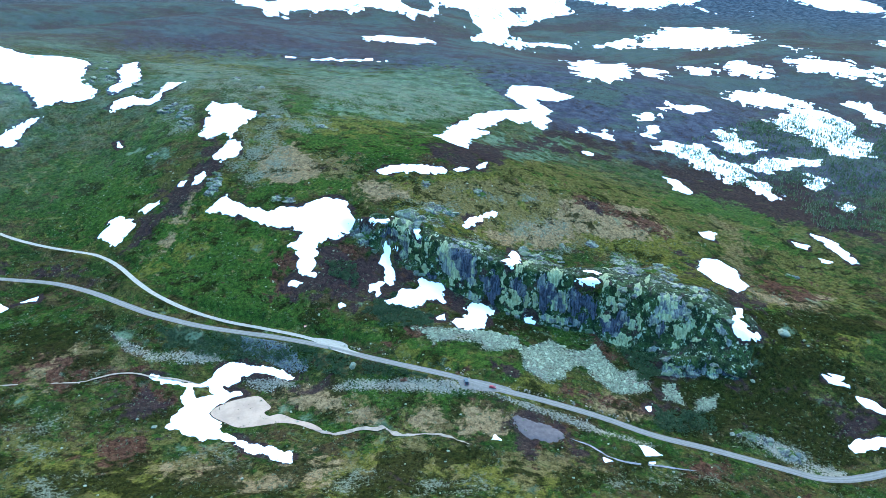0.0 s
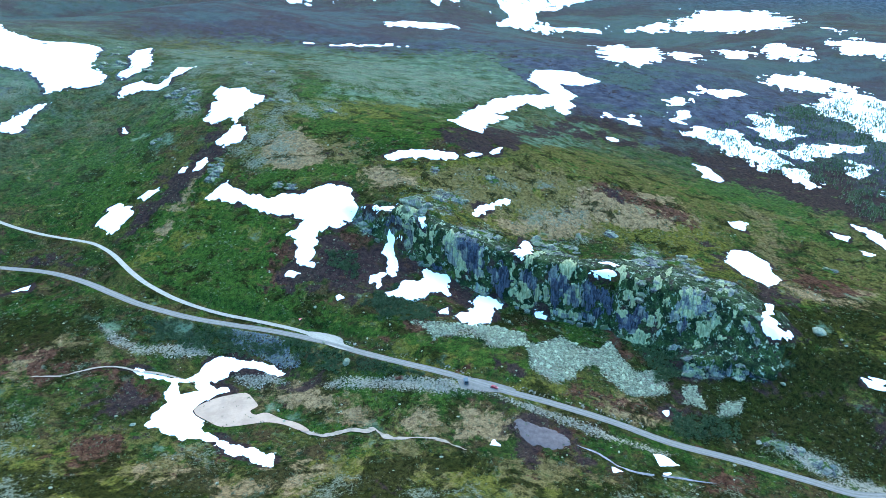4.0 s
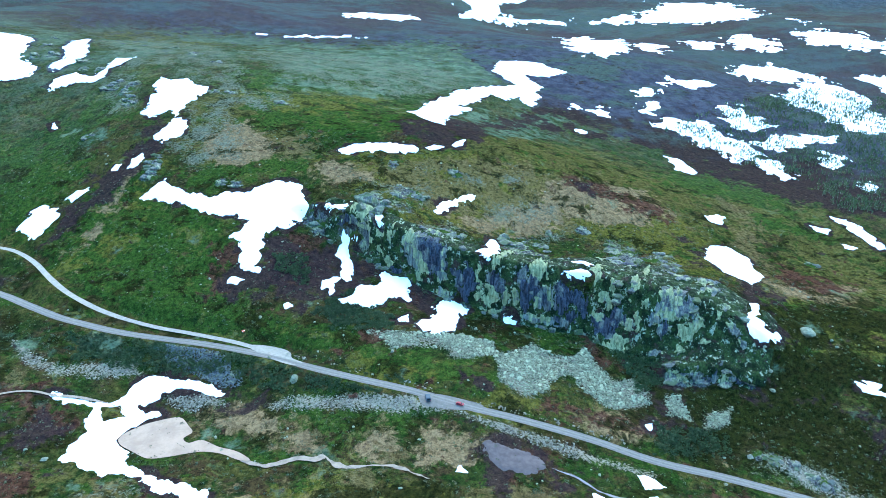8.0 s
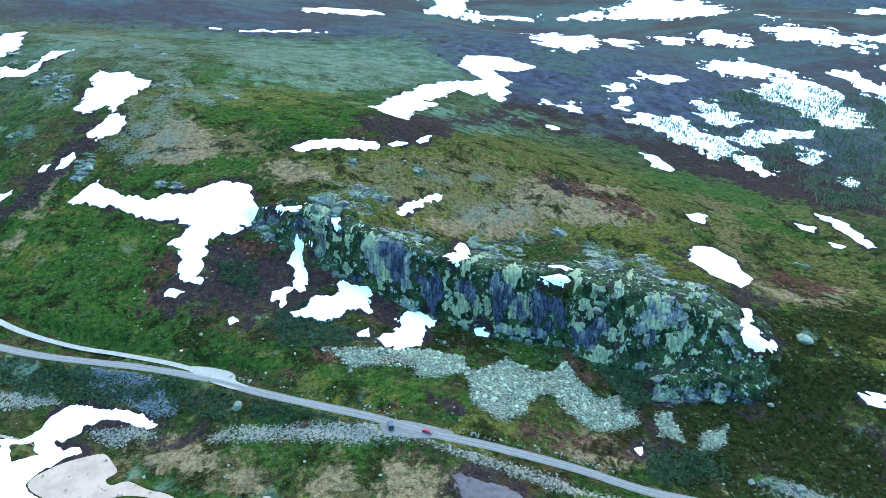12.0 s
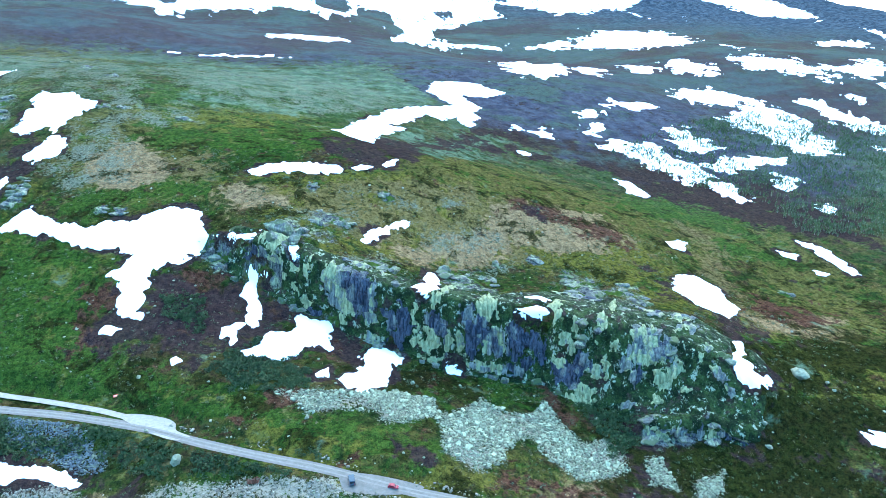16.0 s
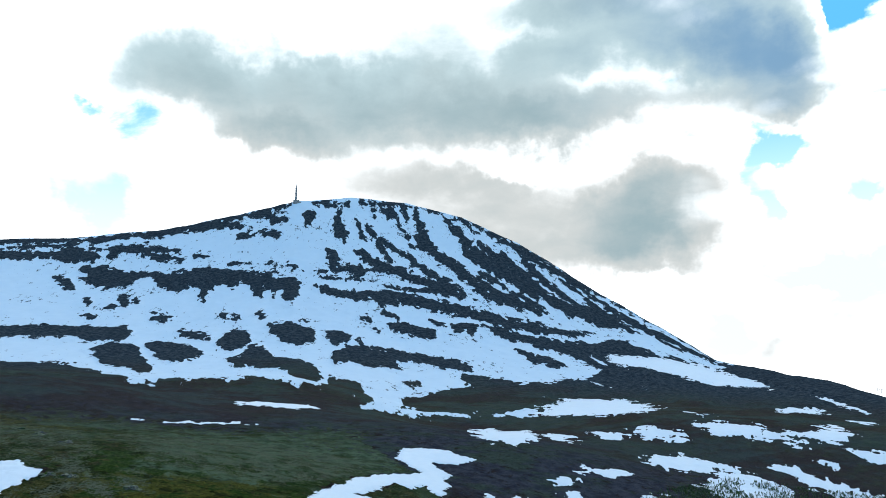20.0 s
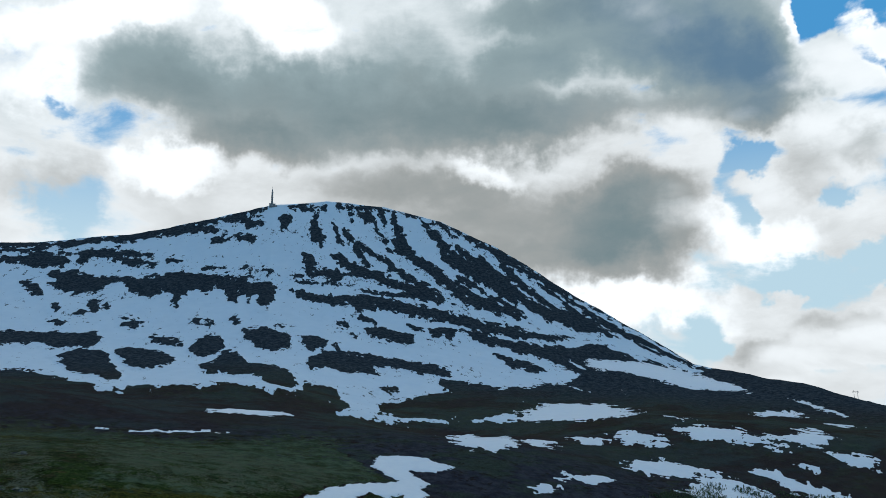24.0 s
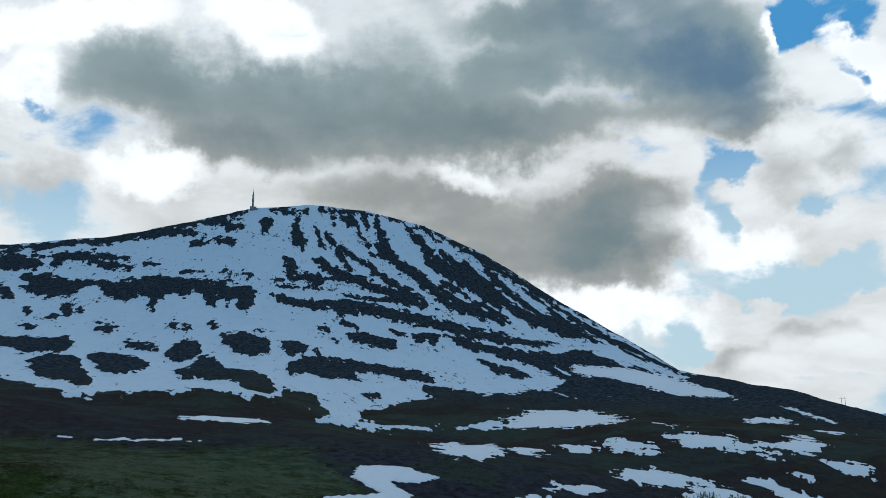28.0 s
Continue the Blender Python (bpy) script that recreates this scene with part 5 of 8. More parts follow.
SHRUB = [
    [(134, 342), (175, 341), (167, 325), (127, 318)],
    [(-30, 438), (-3, 453), (4, 435), (-16, 414), (-49, 418)],
    [(-74.1, 472.4), (-51.6, 474.9), (-48.9, 445.9), (-68.8, 455.2)],
    [(130.9, 418.2), (156.5, 411.3), (150.7, 373.9), (131.9, 363.5)],
    [(-40.9, 426.0), (1.6, 419.9), (1.7, 397.9), (-33.0, 401.9)],
    [(-183.4, 416.5), (-130.8, 407.2), (-84.8, 387.5), (-91.8, 381.8), (-147.0, 389.8), (-175.6, 396.9)],
    [(-47.2, 374.6), (17.3, 358.7), (1.5, 348.3), (-42.9, 359.6)],
    [(-96.4, 403.8), (-47.2, 374.6), (-53.2, 359.0), (-83.3, 380.2)],
]
FILL = [
    [(-132.2, 407.3), (-118.2, 412.8), (-94.9, 396.4), (-80.5, 379.6), (-77.4, 370.2), (-96.1, 377.4), (-121.8, 394.2)],
]
MOSS = [
    [(176, 388), (233, 395), (278, 379), (234, 311), (201, 310), (183, 334), (167, 356)],
    [(-219, 288), (-107, 282), (-44, 265), (-58, 255), (-200, 255)],
    [(-46, 275), (56, 270), (112, 275), (139, 273), (-43, 255)],
    [(195, 334), (244, 324), (230, 299), (208, 307)],
    [(139.6, 386.2), (227.5, 413.1), (315.2, 431.4), (240.7, 301.6), (198.4, 306.3), (157.0, 317.8), (126.4, 341.4)],
    [(-312.5, 424.9), (-239.7, 432.7), (-201.3, 393.6), (-260.3, 397.1)],
    [(19.3, 404.1), (67.1, 423.1), (114.4, 416.9), (78.9, 400.5), (54.6, 400.2)],
    [(145.2, 412.3), (167.2, 404.9), (152.4, 378.3), (136.7, 377.2)],
]
BLUFF = [
    [(151.8, 503.9), (171.2, 503.9), (171.2, 481.2), (194.6, 482.7), (188.7, 442.1), (170.7, 440.9), (157.2, 451.8), (135.8, 450.4)],
    [(-20.1, 514.8), (3.3, 533.1), (33.2, 530.2), (20.7, 500.9), (3.0, 484.1), (-13.9, 485.7)],
    [(78.2, 496.8), (99.1, 509.1), (108.8, 500.5), (87.2, 484.9)],
    [(23.1, 474.2), (45.5, 497.9), (55.9, 493.7), (35.9, 464.4), (22.5, 460.6)],
    [(73.4, 489.4), (98.2, 504.5), (102.6, 471.5), (80.0, 444.2), (70.8, 448.6)],
    [(95.2, 478.9), (111.2, 485.8), (105.6, 450.6), (92.1, 446.0)],
    [(128.9, 438.8), (158.5, 445.5), (151.4, 425.2), (128.5, 425.6)],
    [(164.5, 433.6), (184.7, 432.8), (192.2, 418.4), (164.6, 416.3)],
    [(196.1, 404.7), (206.4, 405.6), (202.1, 393.1), (193.1, 394.5)],
]
LEDGE = [
    [(-10.8, 478.6), (23.3, 480.0), (127.0, 468.9), (172.2, 444.7), (207.5, 407.9), (198.4, 378.1), (133.6, 376.8), (115.7, 421.9), (32.9, 429.7)],
]
SPOTS = dict([
    ('van', [(18.8, 343.3)]),
    ('red', [(34.3, 339.9)]),
    ('board', [(-83.5, 413.4)]),
    ('fork', [(-58.8, 390.4)]),
    ('layby', [(25.3, 341.5)]),
    ('bush', [(-18.8, 350.5)]),
    ('tower', [(-22, 3458)]),
    ('pyl1', [(1418, 1629)]),
    ('pyl2', [(1451, 1622)]),
    ('boul1', [(243.7, 398.3)]),
    ('blue', [(-158.5, 324.3)]),
    ('slab', [(-171.6, 570.9)]),
    ('pillar', [(-49.6, 366.8)]),
])
STONES = [
    [(-75.3, 420.7)],
    [(208.3, 364.6)],
    [(210.5, 373.2)],
    [(256.9, 388.3)],
    [(257.0, 393.9)],
    [(-25.4, 396.2)],
    [(1.6, 379.5)],
    [(49.9, 411.6)],
    [(209.4, 381.3)],
    [(204.7, 395.1)],
    [(159.3, 410.4)],
    [(-65.5, 388.4)],
    [(24.5, 355.3)],
    [(28.2, 352.8)],
    [(47.9, 354.0)],
    [(46.7, 350.4)],
    [(49.3, 346.9)],
    [(39.9, 356.5)],
    [(42.4, 348.1)],
    [(208.8, 379.5)],
    [(209.3, 376.5)],
    [(213.4, 370.4)],
    [(213.1, 365.2)],
    [(206.6, 381.9)],
    [(227.9, 383.0)],
    [(-95.4, 464.4)],
    [(-109.5, 470.7)],
    [(-127.7, 479.8)],
    [(-116.7, 459.2)],
    [(-161.2, 483.0)],
    [(-85.8, 443.7)],
    [(-151.4, 495.3)],
]
CROP = [
    (9, [(-263, 739)]),
    (9, [(-232, 698)]),
    (9, [(-237, 731)]),
    (8, [(-371, 867)]),
    (8, [(-383, 915)]),
    (8, [(-308, 808)]),
    (8, [(-247, 893)]),
    (8, [(-203, 841)]),
    (6, [(-177, 579)]),
    (6, [(-175, 585)]),
    (6, [(-179, 573)]),
    (9, [(-10.9, 505.3)]),
    (7, [(6.9, 520.2)]),
    (8, [(21.6, 522.3)]),
    (7, [(-13.9, 483.5)]),
    (8, [(26.1, 466.8)]),
    (7, [(37.0, 478.8)]),
    (8, [(47.1, 476.1)]),
    (9, [(80.8, 490.3)]),
    (7, [(103.4, 492.7)]),
    (8, [(153.8, 485.2)]),
    (9, [(159.5, 468.7)]),
    (7, [(178.1, 469.3)]),
    (8, [(182.7, 453.3)]),
    (9, [(167.0, 413.8)]),
    (8, [(173.4, 405.2)]),
    (7, [(191.0, 415.7)]),
    (7, [(199.0, 396.7)]),
    (9, [(139.6, 415.6)]),
    (8, [(133.6, 415.6)]),
    (8, [(159.4, 380.3)]),
    (8, [(173.5, 377.4)]),
    (8, [(186.7, 376.0)]),
    (6, [(155.7, 418.8)]),
    (7, [(2.6, 470.1)]),
    (7, [(-4.8, 471.0)]),
    (6, [(-53.6, 500.6)]),
    (7, [(-46.5, 497.1)]),
    (6, [(-120.5, 545.6)]),
    (6, [(-108.5, 540.5)]),
    (8, [(-175.7, 571.9)]),
    (7, [(-174.3, 581.0)]),
    (7, [(-238.5, 722.8)]),
    (8, [(-255.3, 743.8)]),
    (7, [(-246.8, 640.3)]),
    (7, [(-94.0, 681.0)]),
    (6, [(3.6, 556.8)]),
    (6, [(51.0, 559.3)]),
    (6, [(310.1, 507.1)]),
    (6, [(139.0, 514.3)]),
    (6, [(114.1, 507.5)]),
    (9, [(-360.5, 818.3)]),
    (9, [(-345.9, 827.2)]),
    (8, [(-302.8, 789.5)]),
    (8, [(-284.0, 786.4)]),
    (7, [(-254.5, 732.6)]),
    (8, [(-239.3, 715.6)]),
    (7, [(-225.0, 685.8)]),
    (6, [(-460.0, 890.8)]),
    (6, [(-442, 920)]),
    (6, [(-415, 926)]),
    (7, [(-173.5, 574.0)]),
    (8, [(-175.7, 564.7)]),
    (6, [(-152.9, 692.7)]),
    (6, [(-137.9, 695.9)]),
    (6, [(-171.7, 786.2)]),
    (6, [(-206.2, 832.2)]),
    (5, [(180.8, 323.9)]),
    (6, [(187.3, 321.3)]),
    (5, [(196.1, 317.7)]),
    (6, [(203.6, 308.8)]),
    (6, [(207.6, 305.1)]),
    (5, [(212.8, 296.2)]),
    (5, [(195.3, 301.2)]),
    (5, [(183.5, 301.1)]),
    (5, [(-156.2, 435.7)]),
    (5, [(-148.0, 432.8)]),
    (6, [(-114.2, 422.6)]),
    (5, [(-106.7, 420.4)]),
    (4, [(-163.9, 439.6)]),
]
UPRIGHT = [
    (4, [(21.5, 520.9)]),
    (4, [(8.6, 515.8)]),
]
LUSH = [
    [(-376.3, 593.6), (-366.4, 669.4), (-266.3, 686.4), (-231.2, 593.6), (-249.2, 543.3), (-272.0, 529.1), (-338.6, 555.0)],
    [(-230.7, 504.3), (-224.5, 555.4), (-187.6, 579.8), (-173.4, 541.0), (-103.1, 497.9), (-105.6, 459.8), (-90.9, 414.5), (-112.6, 411.5), (-167.6, 437.2), (-215.5, 473.6)],
    [(-81.9, 403.8), (-53.2, 409.1), (-9.1, 392.5), (14.7, 369.9), (-8.8, 366.2), (-47.7, 387.7)],
    [(-61.3, 352.9), (16.6, 337.0), (29.9, 307.2), (-2.3, 329.5), (-53.2, 339.8)],
    [(-94.8, 339.0), (-64.7, 330.1), (-32.3, 314.8), (-56.4, 314.5), (-83.6, 330.4)],
    [(-126.7, 721.9), (-53.8, 850.5), (73, 921), (127.6, 892.5), (47.1, 741.6), (-44.4, 680.6)],
    [(54.6, 422.1), (119.3, 422.8), (110.6, 400.3), (62.0, 393.1)],
    [(78.3, 298.8), (127.4, 323.6), (158.8, 322.4), (121.3, 304.4)],
    [(-73.3, 641.0), (-0.7, 643.0), (-10.5, 587.0), (-61.5, 562.9)],
    [(-312.9, 452.9), (-250.7, 448.3), (-217.9, 399.4), (-270.9, 417.4)],
    [(126.1, 457.9), (169.9, 444.2), (154.1, 398.5), (116.2, 408.2)],
    [(-215.5, 393.7), (-131.5, 397.5), (-120.2, 378.6), (-187.3, 394.1)],
]
GOLD = [
    [(-99, 353), (-91, 361), (-72, 360), (-58, 352), (-43, 337), (-29, 323), (-44, 322), (-67, 333), (-83, 342)],
    [(89, 348), (107, 352), (126, 343), (132, 331), (116, 323), (101, 331)],
    [(11, 327), (31, 323), (43, 316), (40, 306), (26, 298), (11, 304)],
    [(150, 322), (192, 332), (183, 326), (155, 318)],
    [(249, 459), (326, 468), (305, 446), (264, 432)],
    [(-144, 293), (-115, 291), (-84, 276), (-84, 258), (-128, 266)],
    [(119, 351), (159, 340), (139, 330), (105, 333)],
    [(-94.5, 353.5), (-65.0, 356.0), (-43.7, 340.2), (-29.6, 319.8), (-58.0, 326.6), (-82.2, 340.0)],
    [(-29.3, 315.3), (-2.3, 327.4), (21.9, 319.8), (24.3, 311.3), (3.5, 307.7)],
    [(-256.9, 390.7), (-236.6, 400.8), (-206.6, 372.3), (-228.5, 361.4), (-244.7, 367.0)],
    [(132.0, 568.7), (207.1, 591.2), (216.7, 544.9), (184.7, 517.3), (124.0, 526.4), (88.0, 526.9)],
    [(-151.2, 616.1), (-114.3, 638.5), (-77.5, 582.5), (-103.0, 559.4), (-137.8, 571.5)],
    [(-60.8, 554.8), (-28.8, 559.5), (-10.1, 535.6), (-44.8, 519.4)],
    [(247.8, 456.6), (325.0, 473.6), (303.2, 437.8), (252.3, 432.6)],
    [(93.8, 342.3), (118.5, 348.8), (126.9, 332.4), (97.2, 329.2)],
    [(-108.9, 271.1), (-65.3, 295.9), (-46.7, 284.6), (-60.0, 265.4), (-93.3, 254.1)],
    [(41.7, 508.9), (99.2, 541.8), (133.2, 527.2), (111.7, 507.8), (48.9, 491.6)],
    [(-192.8, 581.1), (-184.4, 586.6), (-194.1, 500.4), (-206.2, 497.2)],
]
BARE = [
    [(-119.7, 373.4), (-110.2, 375.6), (-96.5, 368.9), (-92.5, 362.4), (-104.3, 359.1), (-116.4, 359.5), (-120.7, 364.8)],
    [(-146.4, 362.4), (-138.3, 364.1), (-134.0, 357.1), (-141.4, 353.1)],
]
MUD = [
    [(44.4, 316.9), (50.3, 315.8), (60.2, 311.5), (68.6, 306.0), (69.4, 300.6), (59.6, 298.2), (48.0, 301.4), (43.0, 309.5)],
]
OLIVE = [
    [(-4.1, 548.5), (73.7, 615.0), (198.6, 737.4), (269.5, 631.4), (297.3, 547.3), (226.4, 510.8), (137.3, 507.8), (80.8, 514.1), (24.0, 495.2)],
    [(280.7, 622.0), (377.1, 637.9), (387.6, 527.1), (326.5, 443.2), (286.8, 482.9), (307.4, 549.0)],
    [(-232.9, 310.8), (-151.8, 312.7), (-73.8, 281.0), (3.0, 275.6), (83.7, 273.2), (77.9, 250.6), (-194.9, 247.3)],
    [(-198.0, 686.4), (-145.3, 699.0), (-73.3, 641.0), (-66.2, 563.4), (-122.0, 561.6), (-174.8, 609.2)],
]
LICHEN = [
    [(-216.0, 311.9), (-189.6, 311.7), (-181.3, 300.1), (-200.6, 293.7)],
    [(-240.8, 335.4), (-209.2, 334.4), (-206.5, 322.4), (-225.5, 318.6)],
    [(-148.1, 683.9), (-94.3, 738.3), (-76.4, 672.6), (-101.6, 659.6), (-138.5, 659.5)],
    [(-63.6, 285.6), (-35.2, 279.2), (-22.8, 255.5), (-58.1, 254.8)],
    [(-461.6, 747.0), (-433.1, 786.6), (-411.6, 750.5), (-434.0, 712.3)],
    [(44.9, 552.2), (94.2, 573.2), (107.0, 562.7), (63.0, 548.2)],
    [(175.6, 324.7), (202.6, 321.7), (233.7, 306.0), (229.6, 298.6), (196.4, 302.2)],
    [(95.4, 547.3), (137.4, 548.1), (124.0, 526.4), (78.2, 520.9)],
    [(-180.0, 610.1), (-141.1, 615.9), (-126.8, 562.2), (-162.3, 574.8)],
    [(-213.8, 278.3), (-185.1, 285.0), (-159.9, 256.2), (-197.6, 251.6)],
    [(-13.0, 269.5), (29.7, 273.3), (32.8, 252.4), (-12.5, 252.2)],
    [(82.5, 268.6), (145.6, 289.0), (169.2, 277.2), (79.0, 255.0)],
    [(-187, 920), (-63, 1007), (88, 929), (110.7, 870.9), (11.5, 749.9), (-107.6, 751.6)],
    [(-214.5, 753.0), (-183.5, 835.8), (-148.0, 714.3), (-161.6, 669.5)],
]
GREEN = [
    [(-222, 502), (-202, 536), (-173, 533), (-137, 512), (-109, 502), (-106, 465), (-72, 422), (-54, 401), (-95, 416), (-147, 432), (-186, 452)],
    [(-54, 405), (-15, 393), (21, 372), (51, 370), (54, 348), (20, 359), (-15, 375)],
    [(-331, 662), (-278, 652), (-230, 603), (-245, 575), (-260, 559), (-278, 543)],
    [(-276, 713), (-244, 763), (-210, 675), (-242, 644)],
    [(-153, 747), (-53, 843), (18, 715), (2, 612), (-38, 602), (-67, 623), (-107, 620), (-121, 677)],
    [(-107, 567), (-62, 573), (-52, 553), (-96, 548), (-144, 543), (-149, 566)],
    [(53, 411), (89, 427), (111, 419), (104, 404), (85, 407), (59, 402)],
    [(168, 373), (192, 370), (196, 353), (171, 353), (162, 360)],
    [(-60, 356), (14, 334), (13, 325), (-19, 326), (-52, 340)],
    [(287, 588), (352, 570), (346, 543), (291, 565)],
    [(324, 713), (355, 647), (366, 616), (342, 593), (304, 612), (241, 623), (254, 679)],
    [(254, 458), (270, 433), (246, 409), (226, 409)],
    [(123, 425), (143, 414), (139, 411), (125, 420)],
]
YELLOW = [
    [(-52, 553), (15, 576), (95, 584), (140, 560), (216, 532), (216, 460), (164, 503), (84, 511), (27, 485), (-18, 526)],
    [(248, 440), (309, 422), (285, 385), (230, 391)],
    [(-190, 509), (-181, 544), (-175, 572), (-167, 570), (-171, 542), (-172, 505), (-195, 478), (-211, 482)],
    [(151, 539), (235, 547), (231, 449), (193, 431), (193, 488), (159, 515)],
    [(-27, 378), (31, 352), (73, 342), (36, 339), (-14, 363)],
    [(-112, 705), (-25, 780), (5, 737), (-28, 664), (-93, 663)],
    [(-227, 301), (-154, 297), (-104, 271), (-104, 255), (-200, 256)],
    [(-64, 286), (3, 291), (57, 275), (54, 257), (-58, 256)],
    [(-371, 1065), (-252, 1098), (-222, 1055), (-265, 874)],
]
RUST = [
    [(128, 370), (136, 369), (140, 353), (130, 347), (123, 356)],
    [(49, 302), (63, 311), (73, 303), (70, 294), (56, 293)],
    [(200, 381), (207, 367), (194, 364), (196, 374)],
    [(108, 347), (135, 347), (166, 340), (130, 331), (98, 333)],
    [(133, 295), (162, 293), (149, 276), (117, 267)],
    [(-260, 397), (-184, 375), (-186, 361), (-249, 363)],
    [(-189, 305), (-160, 317), (-141, 298), (-167, 281)],
    [(-115, 485), (-100, 483), (-93, 441), (-110, 439)],
    [(-80, 481), (-33, 482), (-35, 450), (-58, 439), (-79, 449)],
    [(-18, 479), (0, 468), (-9, 452), (-21, 457)],
    [(11, 456), (26, 441), (14, 424), (4, 429)],
    [(-22, 399), (-3, 397), (-3, 382), (-21, 385)],
    [(-188, 369), (-154, 361), (-151, 339), (-177, 346)],
    [(-67, 494), (-43, 493), (-32, 460), (-44, 442), (-68, 459), (-77, 481)],
    [(-23, 483), (-7, 473), (-5, 463), (-23, 446), (-23, 470)],
    [(17, 458), (31, 444), (27, 427), (16, 447)],
    [(143, 584), (179, 576), (222, 557), (205, 534), (163, 553), (135, 567)],
    [(118, 423), (124, 405), (128, 384), (117, 383), (113, 415)],
    [(282, 502), (323, 474), (296, 444), (258, 459)],
    [(49, 424), (66, 425), (60, 408), (46, 404)],
    [(71, 345), (105, 348), (107, 338), (69, 336)],
]
TEAL = [
    [(120, 1104), (138, 1014), (195, 1025), (231, 1087), (187, 1152)],
    [(85, 743), (115, 661), (177, 775), (213, 801), (165, 823)],
    [(321, 1417), (372, 1101), (425, 1050), (470, 1148), (440, 1303)],
    [(-188, 1048), (10, 1046), (135, 984), (136, 895), (19, 766), (-106, 784)],
    [(24, 747), (128, 797), (173, 748), (102, 628), (36, 646)],
    [(112, 1134), (239, 1050), (206, 1005), (125, 1028)],
    [(-137, 765), (-64, 773), (26, 812), (20, 736), (-58, 716), (-119, 718)],
    [(164, 772), (225, 787), (200, 737), (158, 721)],
    [(242, 1029), (362, 1017), (405, 1025), (299, 943), (232, 957)],
    [(-204, 627), (-195, 631), (-189, 602), (-196, 604)],
    [(-266, 659), (-219, 641), (-217, 610), (-243, 620)],
    [(-222, 420), (-181, 412), (-114, 405), (-136, 395), (-186, 394)],
    [(-101, 347), (-56, 330), (-34, 318), (-57, 318), (-90, 328)],
    [(-149, 316), (-126, 312), (-124, 299), (-145, 300)],
]
PEAT = [
    [(-236, 508), (-232, 529), (-216, 564), (-197, 620), (-170, 603), (-187, 568), (-207, 537), (-220, 508)],
    [(7, 637), (80, 705), (90, 635), (60, 592), (25, 590), (14, 605)],
    [(145, 577), (170, 569), (156, 555), (142, 565)],
    [(14, 459), (31, 451), (30, 428), (16, 426)],
    [(152, 424), (162, 425), (153, 410), (149, 411)],
    [(240, 453), (231, 422), (214, 410), (227, 440)],
    [(208, 383), (209, 371), (199, 368), (195, 373)],
    [(37, 363), (51, 362), (56, 349), (43, 350)],
    [(128, 345), (149, 348), (141, 335), (127, 334)],
    [(96, 1046), (153, 1083), (290, 914), (298, 822), (332, 730), (269, 759), (194, 804), (169, 823)],
]
LICHENS = [
    [(-240, 333), (-225, 341), (-204, 324), (-223, 319)],
    [(-216, 307), (-187, 312), (-179, 295), (-203, 294)],
    [(-140, 303), (-109, 309), (-100, 287), (-128, 288)],
    [(-229, 378), (-191, 374), (-197, 365), (-226, 369)],
    [(-284, 771), (-240, 769), (-209, 665), (-245, 669)],
    [(-355, 948), (-331, 1057), (-222, 1000), (-147, 796), (-167, 761), (-229, 830), (-288, 832)],
    [(-176, 790), (-148, 802), (-119, 665), (-144, 650)],
    [(-165, 660), (-122, 653), (-103, 567), (-149, 566), (-167, 591)],
    [(-176, 670), (-140, 682), (-102, 589), (-131, 566), (-164, 578), (-164, 625)],
    [(-279, 831), (-284, 1008), (-186, 847), (-149, 721), (-197, 752), (-233, 782), (-258, 774)],
    [(-109, 707), (-91, 716), (-89, 664), (-103, 665)],
    [(-14, 533), (34, 543), (33, 520), (6, 508)],
    [(15, 487), (55, 509), (48, 474), (18, 464)],
    [(24, 560), (65, 565), (107, 564), (86, 555), (35, 552)],
    [(55, 544), (121, 542), (113, 520), (73, 518)],
    [(151, 503), (174, 495), (149, 431), (130, 437)],
    [(177, 492), (196, 463), (177, 424), (160, 443)],
    [(157, 414), (186, 411), (181, 400), (155, 405)],
    [(198, 447), (201, 433), (190, 400), (184, 407)],
    [(105, 517), (129, 512), (125, 497), (104, 496)],
    [(-250, 341), (-214, 332), (-181, 300), (-206, 293), (-233, 311)],
    [(176, 325), (214, 318), (204, 299), (176, 303)],
]

# ---- the ground: one sheet, finer where the way passes ----
az = np.concatenate([np.arange(-44, 57, 0.135), np.arange(57, 316, 4.0)])
dist = np.concatenate([[0.02, 8, 18], np.arange(30, 180, 8.0), np.arange(180, 660, 1.15), np.arange(660, 1400, 3.4), np.arange(1400, 3460, 6.5), np.arange(3460, 4700, 60.0)])
A, D = np.meshgrid(np.radians(az), dist)
gx, gy = (OX + D * np.sin(A)).ravel(), (OY + D * np.cos(A)).ravel()
gz = surface(gx, gy)
V = np.concatenate([np.stack([gx, gy, gz], 1), [[OX, OY, float(surface(OX, OY)[0])]]])
F = grid_faces(len(dist), len(az), True)[:, ::-1]
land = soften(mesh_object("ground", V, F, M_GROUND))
tagged(land, "green and brown moorland rising to a snow-streaked mountain", "ground", kind="structure")


def add_attr(name, values):
    a = land.data.attributes.new(name, "FLOAT", "POINT")
    a.data.foreach_set("value", np.concatenate([values, [0]]).astype(np.float32))


gd = np.hypot(gx - OX, gy - OY)
ga = np.degrees(np.arctan2(gx - OX, gy - OY))
# snow on the mountain, as a distance in tens of metres from its edge
high = np.nonzero((gd > 1250) & (ga > -50) & (ga < 62))[0]
hx, hy = gx[high], gy[high]


def fold(p):
    """Plan to bearing and shortened distance, the scale at which the mountain's patches are drawn."""
    return [(math.degrees(math.atan2(x - OX, y - OY)) * 50, math.hypot(x - OX, y - OY) * 0.33) for x, y in p]


